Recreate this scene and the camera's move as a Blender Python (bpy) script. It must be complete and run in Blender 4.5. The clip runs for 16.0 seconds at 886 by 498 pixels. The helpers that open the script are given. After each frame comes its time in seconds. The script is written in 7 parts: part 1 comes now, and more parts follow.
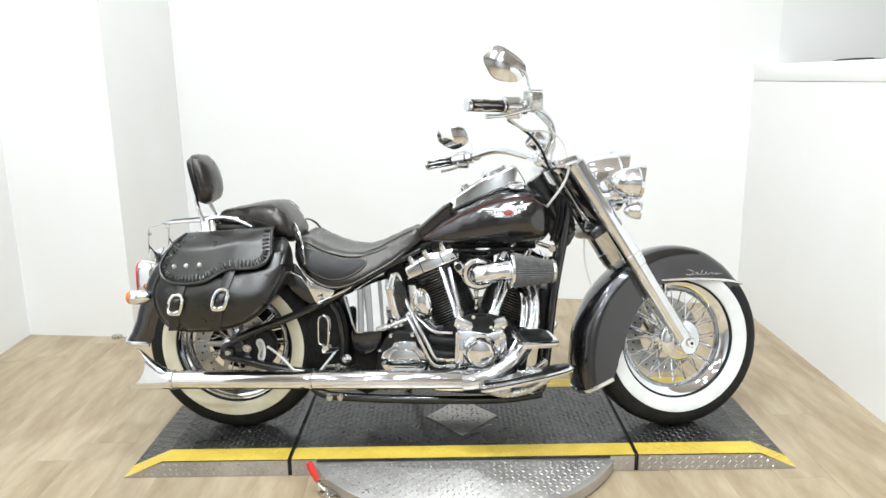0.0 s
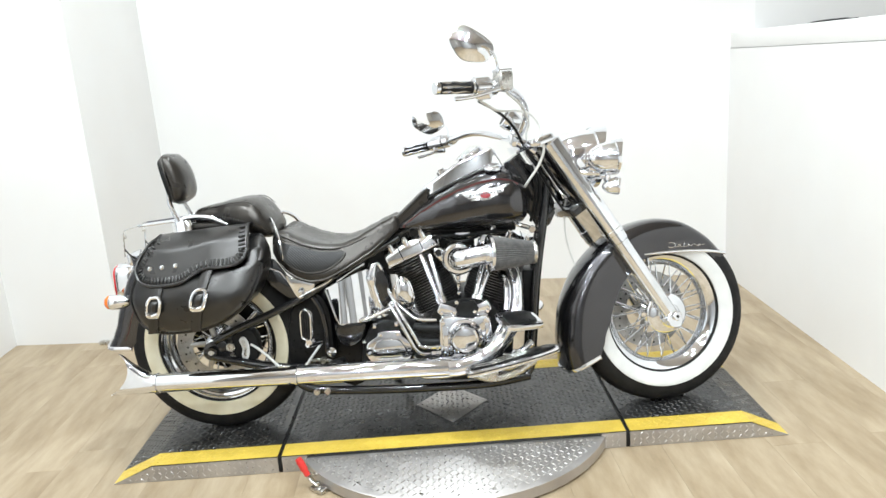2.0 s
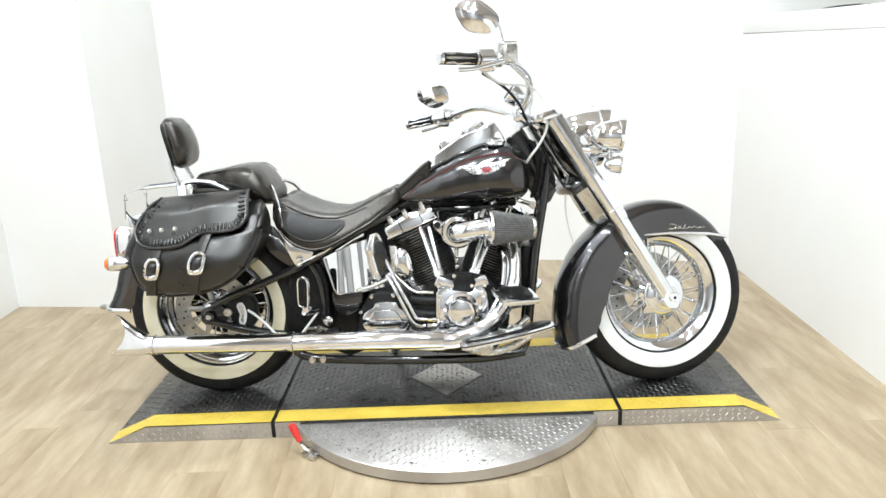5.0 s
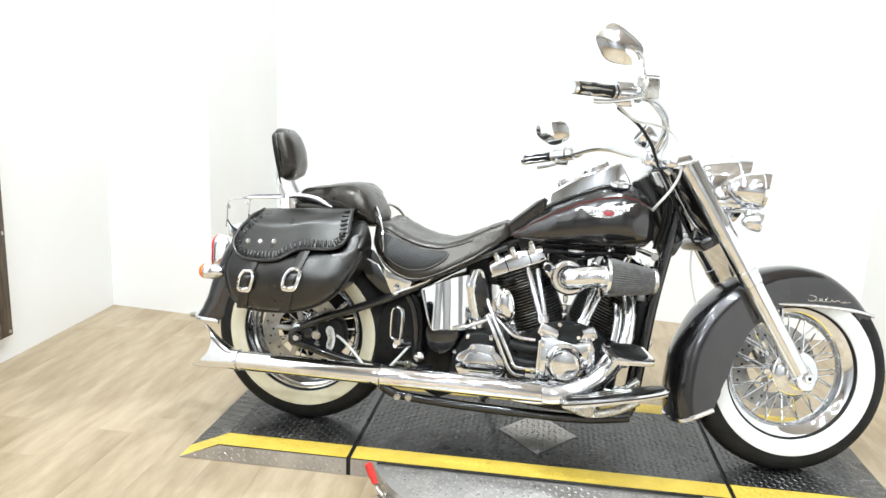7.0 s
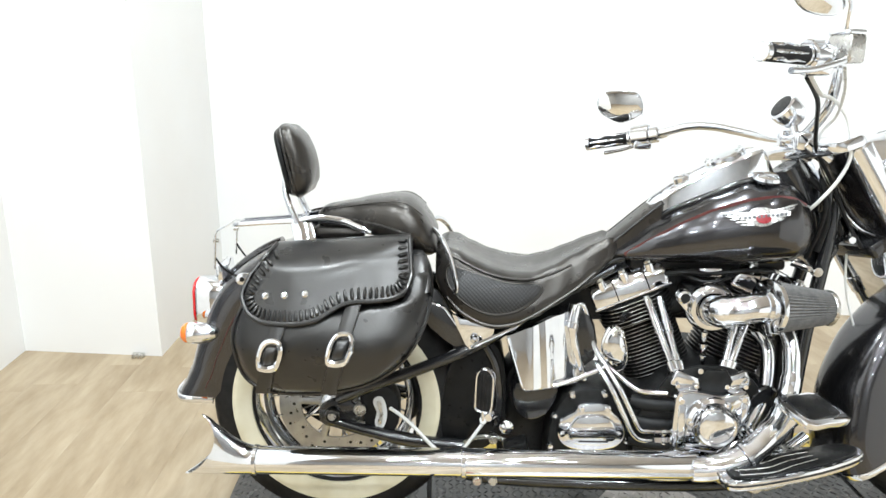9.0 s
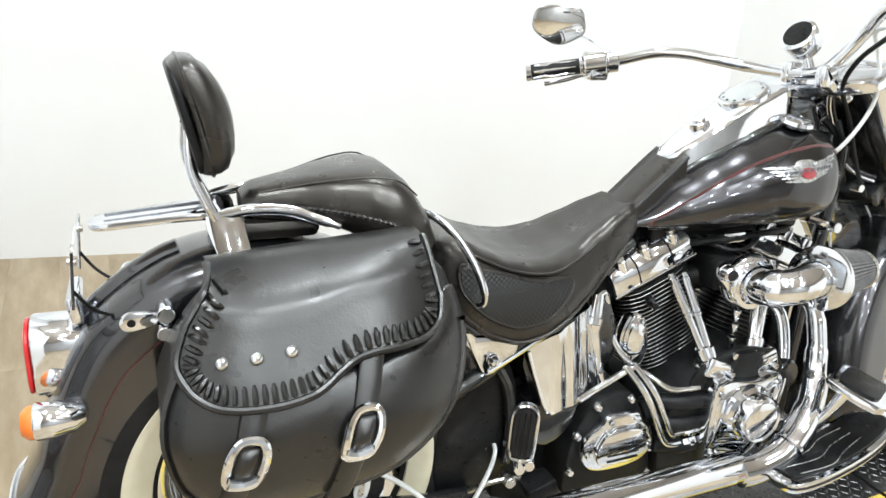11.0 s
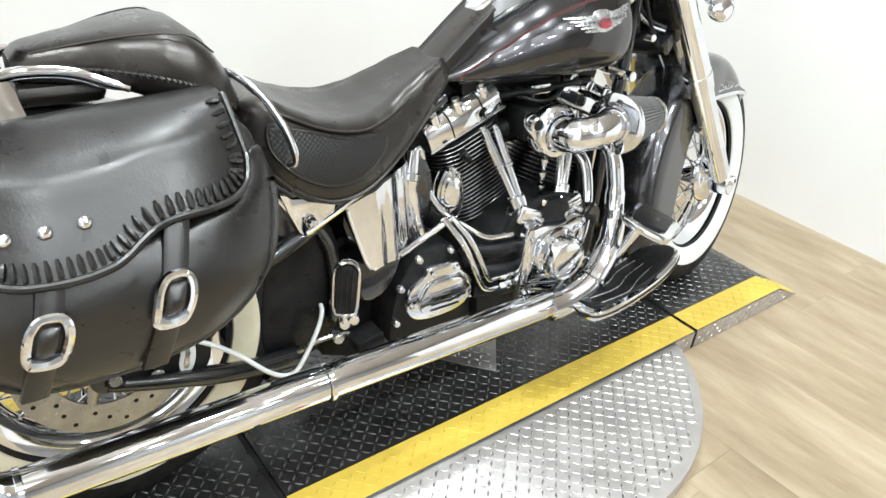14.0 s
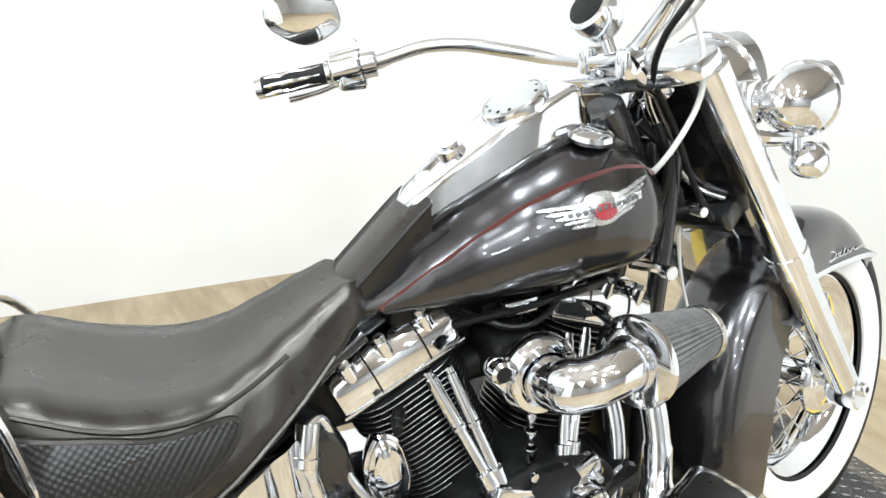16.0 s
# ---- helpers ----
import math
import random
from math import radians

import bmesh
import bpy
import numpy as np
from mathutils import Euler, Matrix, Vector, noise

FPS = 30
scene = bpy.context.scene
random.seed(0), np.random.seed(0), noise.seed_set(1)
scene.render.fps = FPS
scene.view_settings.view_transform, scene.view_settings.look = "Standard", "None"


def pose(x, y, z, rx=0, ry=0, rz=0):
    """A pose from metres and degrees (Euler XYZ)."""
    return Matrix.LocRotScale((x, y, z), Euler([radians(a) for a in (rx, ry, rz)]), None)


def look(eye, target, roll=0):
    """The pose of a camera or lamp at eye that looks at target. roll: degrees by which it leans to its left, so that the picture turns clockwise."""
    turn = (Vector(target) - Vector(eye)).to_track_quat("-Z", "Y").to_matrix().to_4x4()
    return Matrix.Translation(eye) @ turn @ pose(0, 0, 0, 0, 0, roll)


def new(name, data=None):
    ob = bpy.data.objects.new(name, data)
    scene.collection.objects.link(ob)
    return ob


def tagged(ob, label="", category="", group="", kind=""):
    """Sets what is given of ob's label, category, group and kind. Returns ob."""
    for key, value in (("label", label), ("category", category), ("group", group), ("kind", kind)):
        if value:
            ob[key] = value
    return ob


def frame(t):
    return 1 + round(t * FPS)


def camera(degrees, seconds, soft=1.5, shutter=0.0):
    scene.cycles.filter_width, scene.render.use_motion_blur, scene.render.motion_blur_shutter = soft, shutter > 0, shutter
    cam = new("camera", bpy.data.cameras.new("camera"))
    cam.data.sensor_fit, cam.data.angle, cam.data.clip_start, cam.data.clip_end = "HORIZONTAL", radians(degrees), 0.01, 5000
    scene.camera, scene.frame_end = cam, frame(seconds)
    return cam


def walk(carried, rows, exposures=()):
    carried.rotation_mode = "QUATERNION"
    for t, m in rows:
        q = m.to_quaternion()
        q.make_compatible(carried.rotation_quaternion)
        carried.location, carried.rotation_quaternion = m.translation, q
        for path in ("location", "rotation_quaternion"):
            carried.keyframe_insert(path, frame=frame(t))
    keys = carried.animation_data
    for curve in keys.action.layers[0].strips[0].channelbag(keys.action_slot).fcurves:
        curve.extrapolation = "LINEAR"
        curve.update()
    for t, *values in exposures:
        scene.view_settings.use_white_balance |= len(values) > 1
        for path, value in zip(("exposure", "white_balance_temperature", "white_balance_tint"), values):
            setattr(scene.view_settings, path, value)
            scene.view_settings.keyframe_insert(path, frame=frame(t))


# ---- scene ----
cam = camera(62.0, 16.0)
PATH = [
    (0, (0.799, -2.647, 1.337), (0.788, -0.698, 0.887), -1.0),
    (0.5, (0.815, -2.65, 1.338), (0.793, -0.701, 0.888), -1.6),
    (1, (0.826, -2.641, 1.311), (0.799, -0.699, 0.833), -2.7),
    (1.5, (0.843, -2.62, 1.334), (0.851, -0.681, 0.842), -2.9),
    (2, (0.853, -2.619, 1.328), (0.854, -0.679, 0.841), -4.2),
    (2.5, (0.828, -2.616, 1.348), (0.892, -0.684, 0.833), -3.4),
    (3, (0.855, -2.618, 1.341), (0.93, -0.694, 0.797), -1.4),
    (3.2, (0.871, -2.641, 1.322), (0.931, -0.716, 0.783), -1.4),
    (5.3, (0.882, -2.622, 1.276), (0.843, -0.692, 0.752), -2.7),
    (5.5, (0.903, -2.603, 1.263), (0.84, -0.656, 0.809), -2.9),
    (6, (0.95, -2.562, 1.263), (0.704, -0.625, 0.831), -1.1),
    (6.5, (0.986, -2.546, 1.235), (0.652, -0.632, 0.761), 1.3),
    (7, (0.795, -2.462, 1.229), (0.546, -0.522, 0.814), 2.4),
    (7.5, (0.639, -2.351, 1.231), (0.465, -0.429, 0.706), -0.0),
    (7.6, (0.612, -2.327, 1.232), (0.431, -0.407, 0.701), -0.4),
    (8, (0.501, -2.117, 1.239), (0.191, -0.21, 0.724), -1.9),
    (8.2, (0.46, -2.051, 1.269), (0.082, -0.14, 0.817), -1.9),
    (8.5, (0.42, -1.987, 1.261), (0.085, -0.072, 0.788), -1.3),
    (9, (0.246, -1.791, 1.258), (0.28, 0.14, 0.738), 0.1),
    (9.2, (0.174, -1.741, 1.236), (0.297, 0.173, 0.668), -1.3),
    (11.3, (-0.244, -1.077, 1.239), (0.615, 0.525, 0.404), 5.1),
    (11.5, (-0.255, -1.078, 1.218), (0.616, 0.459, 0.28), 6.1),
    (12, (-0.274, -1.095, 1.186), (0.612, 0.343, 0.116), 8.0),
    (12.5, (-0.278, -1.109, 1.188), (0.661, 0.305, 0.13), 9.1),
    (13, (-0.262, -1.113, 1.197), (0.725, 0.277, 0.153), 8.8),
    (13.5, (-0.222, -1.128, 1.212), (0.864, 0.214, 0.202), 7.8),
    (14, (-0.189, -1.14, 1.216), (0.926, 0.177, 0.205), 6.2),
    (14.5, (-0.133, -1.143, 1.216), (0.973, 0.201, 0.23), 4.4),
    (15, (0.052, -1.129, 1.225), (1.038, 0.41, 0.413), 1.0),
    (15.3, (0.148, -1.117, 1.245), (0.996, 0.505, 0.439), -1.0),
    (15.5, (0.205, -1.061, 1.229), (1.034, 0.576, 0.436), -0.8),
    (16, (0.394, -0.859, 1.223), (1.253, 0.771, 0.445), -1.2),
]
walk(cam, [(t, look(eye, target, roll)) for t, eye, target, roll in PATH],
     exposures=[(0, -0.11), (3.0, -0.05), (5.5, 0.05), (7.0, 0.14), (9.0, 0.09), (11.5, -0.04), (13.0, -0.04), (14.5, 0.01), (16.0, 0.07)])

# ---- light and exposure ----
world = bpy.data.worlds.new("world")
scene.world = world
world.use_nodes = True
world.node_tree.nodes["Background"].inputs[0].default_value = (0.9, 0.95, 1.0, 1)
world.node_tree.nodes["Background"].inputs[1].default_value = 0.4


def lamp(x, y, z, size, watts, colour=(0.872, 0.96, 1.012)):
    data = bpy.data.lights.new("ceiling_lamp", "AREA")
    data.shape, data.size, data.energy, data.color = "DISK", size, watts, colour
    ob = new("ceiling_lamp", data)
    ob.matrix_world = pose(x, y, z)
    return ob


LIGHTS = [(-0.4, -6.6), (1.7, -6.4), (-0.75, -4.2), (0.9, -4.4), (2.3, -3.9), (-0.3, -2.6), (1.35, -2.75), (0.45, -1.2), (1.6, -1.5), (-0.85, -0.55), (0.75, 0.55), (0.75, -7.6)]
CEIL = 4.0
for lx, ly in LIGHTS:
    lamp(lx, ly, CEIL - 0.066, 0.22, 50)

# ---- materials ----


def nodes(name):
    mat = bpy.data.materials.new(name)
    mat.use_nodes = True
    nt = mat.node_tree
    return mat, nt, nt.nodes["Principled BSDF"]


def add(nt, kind, **sockets):
    n = nt.nodes.new(kind)
    for k, v in sockets.items():
        n.inputs[k.replace("_", " ")].default_value = v
    return n


def coords(nt, scale=(1, 1, 1), src="Object"):
    tc = nt.nodes.new("ShaderNodeTexCoord")
    mp = nt.nodes.new("ShaderNodeMapping")
    mp.inputs["Scale"].default_value = scale
    nt.links.new(tc.outputs[src], mp.inputs["Vector"])
    return mp.outputs["Vector"]


def ramp(nt, fac, stops):
    r = nt.nodes.new("ShaderNodeValToRGB")
    el = r.color_ramp.elements
    while len(el) < len(stops):
        el.new(0.5)
    for e, (p, c) in zip(el, stops):
        e.position, e.color = p, (*c, 1)
    nt.links.new(fac, r.inputs["Fac"])
    return r.outputs["Color"]


def bump(nt, bsdf, height, strength, distance=0.002, under=None):
    b = nt.nodes.new("ShaderNodeBump")
    b.inputs["Strength"].default_value, b.inputs["Distance"].default_value = strength, distance
    nt.links.new(height, b.inputs["Height"])
    if under:
        nt.links.new(under, b.inputs["Normal"])
    nt.links.new(b.outputs["Normal"], bsdf.inputs["Normal"])
    return b.outputs["Normal"]


def noise_tex(nt, vec, scale, detail=3, rough=0.55):
    n = add(nt, "ShaderNodeTexNoise", Scale=scale, Detail=detail, Roughness=rough)
    nt.links.new(vec, n.inputs["Vector"])
    return n.outputs["Fac"]


def surface(name, dark, light, rough=(0.4, 0.5), metal=0.0, scale=12, fine=200, grain=0.1, depth=0.001, coat=0.0, coat_rough=0.03, spec=0.5):
    """A surface whose colour and gloss wander between two values, with fine relief."""
    mat, nt, b = nodes(name)
    v = coords(nt)
    big = noise_tex(nt, v, scale)
    col = ramp(nt, big, [(0.3, dark), (0.7, light)])
    nt.links.new(col, b.inputs["Base Color"])
    mr = add(nt, "ShaderNodeMapRange", From_Min=0.3, From_Max=0.7, To_Min=rough[0], To_Max=rough[1])
    nt.links.new(noise_tex(nt, v, scale * 3.1), mr.inputs["Value"])
    nt.links.new(mr.outputs["Result"], b.inputs["Roughness"])
    b.inputs["Metallic"].default_value = metal
    b.inputs["Specular IOR Level"].default_value = spec
    b.inputs["Coat Weight"].default_value, b.inputs["Coat Roughness"].default_value = coat, coat_rough
    if grain:
        bump(nt, b, noise_tex(nt, v, fine, 2), grain, depth)
    return mat


CHROME = surface("chrome", (0.77, 0.79, 0.83), (0.87, 0.89, 0.93), (0.03, 0.09), 1.0, 20, 60, 0.02, 0.0005)
DISC = surface("disc_steel", (0.30, 0.30, 0.30), (0.42, 0.42, 0.415), (0.26, 0.38), 1.0, 30, 400, 0.08)
FINEDGE = surface("machined_edge", (0.16, 0.16, 0.158), (0.26, 0.26, 0.255), (0.25, 0.36), 1.0, 40, 400, 0.06)
STEEL = surface("brushed_steel", (0.50, 0.49, 0.47), (0.66, 0.65, 0.62), (0.22, 0.34), 1.0, 30, 400, 0.06)
SILVER = surface("silver_enamel", (0.46, 0.46, 0.455), (0.60, 0.60, 0.59), (0.22, 0.32), 0.75, 40, 500, 0.1)
PAINT = surface("pearl_paint", (0.051, 0.0495, 0.0525), (0.075, 0.073, 0.077), (0.19, 0.26), 0.92, 3, 900, 0.015, 0.0003, 0.8, 0.04, spec=0.1)
GLOSS = surface("black_gloss", (0.008, 0.008, 0.009), (0.014, 0.014, 0.015), (0.14, 0.24), 0.0, 15, 300, 0.03, 0.0005, 0.6)
WRINKLE = surface("wrinkle_black", (0.006, 0.006, 0.006), (0.014, 0.014, 0.014), (0.40, 0.52), 0.0, 30, 900, 0.35, 0.0006, spec=0.2)
RUBBER = surface("rubber", (0.008, 0.008, 0.008), (0.017, 0.016, 0.016), (0.5, 0.66), 0.0, 25, 400, 0.2, spec=0.2)
PLASTIC = surface("black_plastic", (0.0045, 0.0045, 0.0045), (0.010, 0.010, 0.010), (0.26, 0.42), 0.0, 30, 300, 0.1, spec=0.2)
WHITEWALL = surface("whitewall_white", (0.62, 0.625, 0.62), (0.72, 0.72, 0.71), (0.45, 0.55), 0.0, 14, 200, 0.05)
WHITEWALL_OLD = surface("whitewall_cream", (0.58, 0.52, 0.36), (0.74, 0.70, 0.56), (0.45, 0.6), 0.0, 9, 200, 0.05)
AMBER = surface("amber_lens", (0.75, 0.16, 0.02), (0.85, 0.22, 0.03), (0.1, 0.2), 0.0, 30, 200, 0.05, 0.001, 0.6)
RED = surface("red_lens", (0.45, 0.01, 0.015), (0.55, 0.02, 0.02), (0.1, 0.2), 0.0, 30, 200, 0.05, 0.001, 0.6)
REDPAINT = surface("red_stripe", (0.085, 0.014, 0.017), (0.115, 0.018, 0.022), (0.3, 0.4), 0.2, 20, 300, 0.02, 0.0005, 1.0)
FENDERSTRIPE = surface("dark_red_stripe", (0.05, 0.006, 0.008), (0.07, 0.009, 0.011), (0.3, 0.4), 0.2, 20, 300, 0.02, 0.0005, 0.8)
REDENAMEL = surface("red_enamel", (0.27, 0.022, 0.032), (0.36, 0.035, 0.045), (0.25, 0.35), 0.0, 20, 300, 0.02, 0.0005, 0.5)
HANDLE_RED = surface("red_grip", (0.55, 0.02, 0.02), (0.7, 0.05, 0.04), (0.35, 0.5), 0.0, 20, 300, 0.1)
HOSE = surface("clear_hose", (0.62, 0.62, 0.6), (0.72, 0.72, 0.7), (0.25, 0.35), 0.0, 30, 200, 0.03)
# The warmer of the two whites paints in pinkish patches of light on the walls.
WALL = surface("wall_white", (0.775, 0.76, 0.742), (0.805, 0.803, 0.795), (0.45, 0.6), 0.0, 1.2, 180, 0.06)
CEILING = surface("ceiling_beige", (0.73, 0.68, 0.632), (0.79, 0.74, 0.692), (0.7, 0.8), 0.0, 2, 120, 0.1)
# Wall white lowered to grey: the weaker light past the partition is in the colour.
SHADEDWALL = surface("wall_light_grey", (0.70, 0.693, 0.685), (0.74, 0.735, 0.728), (0.5, 0.65), 0.0, 1.4, 140, 0.08)
# DIM and BEIGE: unseen walls, toned for what chrome and black parts reflect.
DIM = surface("wall_grey", (0.43, 0.427, 0.423), (0.50, 0.496, 0.49), (0.6, 0.7), 0.0, 1.5, 120, 0.1)
BEIGE = surface("wall_beige", (0.40, 0.38, 0.352), (0.47, 0.449, 0.42), (0.6, 0.7), 0.0, 1.5, 120, 0.1)
MESHBACK = surface("pale_backing", (0.66, 0.70, 0.76), (0.78, 0.80, 0.84), (0.4, 0.6), 0.0, 3, 100, 0.05)
WIRE = surface("dark_wire", (0.10, 0.10, 0.11), (0.16, 0.16, 0.17), (0.4, 0.5), 0.6, 40, 300, 0.1)
ALUPLATE = surface("tread_aluminium", (0.40, 0.38, 0.37), (0.53, 0.51, 0.495), (0.32, 0.48), 0.8, 6, 260, 0.12)
ALULOZENGE = surface("polished_tread", (0.52, 0.50, 0.485), (0.66, 0.64, 0.62), (0.22, 0.36), 0.9, 14, 260, 0.08)
BLACKPLATE = surface("black_tread_plate", (0.008, 0.008, 0.0078), (0.022, 0.0215, 0.021), (0.24, 0.38), 0.0, 7, 300, 0.2, spec=0.85)
WORNPLATE = surface("worn_tread", (0.03, 0.03, 0.029), (0.145, 0.142, 0.139), (0.22, 0.36), 0.4, 14, 300, 0.2)
YELLOW = surface("yellow_paint", (0.54, 0.38, 0.05), (0.66, 0.48, 0.075), (0.4, 0.55), 0.0, 8, 250, 0.15)


def leather(name, base, light, scale=420, spec=0.68, tint=(1.0, 0.90, 0.79)):
    mat, nt, b = nodes(name)
    v = coords(nt)
    nt.links.new(ramp(nt, noise_tex(nt, v, 7, 4), [(0.3, base), (0.72, light)]), b.inputs["Base Color"])
    mr = add(nt, "ShaderNodeMapRange", From_Min=0.3, From_Max=0.7, To_Min=0.24, To_Max=0.40)
    b.inputs["Specular IOR Level"].default_value = spec
    b.inputs["Specular Tint"].default_value = (*tint, 1)
    b.inputs["Coat Weight"].default_value, b.inputs["Coat Roughness"].default_value = 0.32, 0.34
    nt.links.new(noise_tex(nt, v, 16), mr.inputs["Value"])
    nt.links.new(mr.outputs["Result"], b.inputs["Roughness"])
    vo = add(nt, "ShaderNodeTexVoronoi", Scale=scale)
    nt.links.new(v, vo.inputs["Vector"])
    first = bump(nt, b, noise_tex(nt, v, 22, 3), 0.25, 0.004)
    bump(nt, b, vo.outputs["Distance"], 0.18, 0.0007, first)
    return mat


LEATHER = leather("black_leather", (0.0050, 0.0046, 0.0043), (0.012, 0.0102, 0.0088), 420, 0.58, (1.0, 0.92, 0.83))
BAGLEATHER = leather("bag_leather", (0.0034, 0.0034, 0.0035), (0.0070, 0.0066, 0.0063), 300, 0.58, (1.0, 0.97, 0.94))


def basket():
    """Embossed basket-weave leather of the seat's side inserts."""
    mat, nt, b = nodes("woven_leather")
    v = coords(nt)
    b.inputs["Base Color"].default_value = (0.008, 0.0074, 0.0069, 1)
    b.inputs["Roughness"].default_value = 0.40
    b.inputs["Specular IOR Level"].default_value = 0.46
    split = nt.nodes.new("ShaderNodeSeparateXYZ")
    nt.links.new(v, split.inputs[0])

    def wave(sock, k, phase):
        m1 = nt.nodes.new("ShaderNodeMath")
        m1.operation = "MULTIPLY_ADD"
        m1.inputs[1].default_value, m1.inputs[2].default_value = k, phase
        nt.links.new(sock, m1.inputs[0])
        m2 = nt.nodes.new("ShaderNodeMath")
        m2.operation = "SINE"
        nt.links.new(m1.outputs[0], m2.inputs[0])
        return m2.outputs[0]
    up = nt.nodes.new("ShaderNodeMath")
    up.operation = "MULTIPLY"
    nt.links.new(wave(split.outputs["X"], 2 * math.pi / 0.0094, 0.0), up.inputs[0])
    nt.links.new(wave(split.outputs["Z"], 2 * math.pi / 0.0094, 0.0), up.inputs[1])
    bump(nt, b, up.outputs[0], 0.4, 0.0007)
    return mat


WOVEN = basket()


def wood_floor():
    mat, nt, b = nodes("plank_wood")
    v = coords(nt, (3.6, 0.75, 1))
    info = nt.nodes.new("ShaderNodeObjectInfo")
    sh = nt.nodes.new("ShaderNodeVectorMath")
    sh.operation = "MULTIPLY_ADD"
    comb = nt.nodes.new("ShaderNodeCombineXYZ")
    for k in "XYZ":
        nt.links.new(info.outputs["Random"], comb.inputs[k])
    sh.inputs[1].default_value = (0.25, 0.5, 0.0)
    nt.links.new(comb.outputs[0], sh.inputs[0])
    nt.links.new(v, sh.inputs[2])
    g = noise_tex(nt, sh.outputs[0], 2.2, 6, 0.62)
    col = ramp(nt, g, [(0.24, (0.185, 0.128, 0.072)), (0.42, (0.30, 0.228, 0.142)), (0.58, (0.395, 0.314, 0.21)), (0.78, (0.49, 0.408, 0.294))])
    mix = nt.nodes.new("ShaderNodeMix")
    mix.data_type, mix.blend_type = "RGBA", "MULTIPLY"
    mix.inputs["Factor"].default_value = 1.0
    tone = ramp(nt, info.outputs["Random"], [(0.0, (0.965, 0.96, 0.955)), (1.0, (1.0, 1.0, 1.0))])
    nt.links.new(col, mix.inputs[6])
    nt.links.new(tone, mix.inputs[7])
    nt.links.new(mix.outputs[2], b.inputs["Base Color"])
    b.inputs["Roughness"].default_value = 0.42
    fine = coords(nt, (160, 6, 1))
    bump(nt, b, noise_tex(nt, fine, 3, 3), 0.12, 0.001)
    return mat


PLANK = wood_floor()


def dark_wood():
    mat, nt, b = nodes("dark_stained_wood")
    v = coords(nt, (30, 30, 3))
    nt.links.new(ramp(nt, noise_tex(nt, v, 2.5, 5), [(0.3, (0.028, 0.020, 0.015)), (0.55, (0.085, 0.06, 0.042)), (0.75, (0.16, 0.12, 0.085))]), b.inputs["Base Color"])
    b.inputs["Roughness"].default_value = 0.5
    bump(nt, b, noise_tex(nt, v, 8, 3), 0.3, 0.001)
    return mat


DARKWOOD = dark_wood()


def glass():
    mat, nt, b = nodes("lamp_glass")
    b.inputs["Base Color"].default_value = (0.95, 0.97, 0.97, 1)
    b.inputs["Roughness"].default_value = 0.02
    b.inputs["Transmission Weight"].default_value = 1.0
    b.inputs["IOR"].default_value = 1.45
    return mat


GLASS = glass()
MIRROR = surface("mirror_glass", (0.86, 0.87, 0.87), (0.9, 0.9, 0.9), (0.01, 0.02), 1.0, 5, 50, 0.0)


def filter_pleat():
    mat, nt, b = nodes("filter_gauze")
    v = coords(nt)
    nt.links.new(ramp(nt, noise_tex(nt, v, 60), [(0.3, (0.10, 0.10, 0.10)), (0.7, (0.17, 0.165, 0.16))]), b.inputs["Base Color"])
    b.inputs["Roughness"].default_value = 0.7
    b.inputs["Metallic"].default_value = 0.2
    wv = add(nt, "ShaderNodeTexNoise", Scale=700.0)
    nt.links.new(v, wv.inputs["Vector"])
    bump(nt, b, wv.outputs["Fac"], 0.4, 0.001)
    return mat


GAUZE = filter_pleat()

# ---- mesh helpers ----


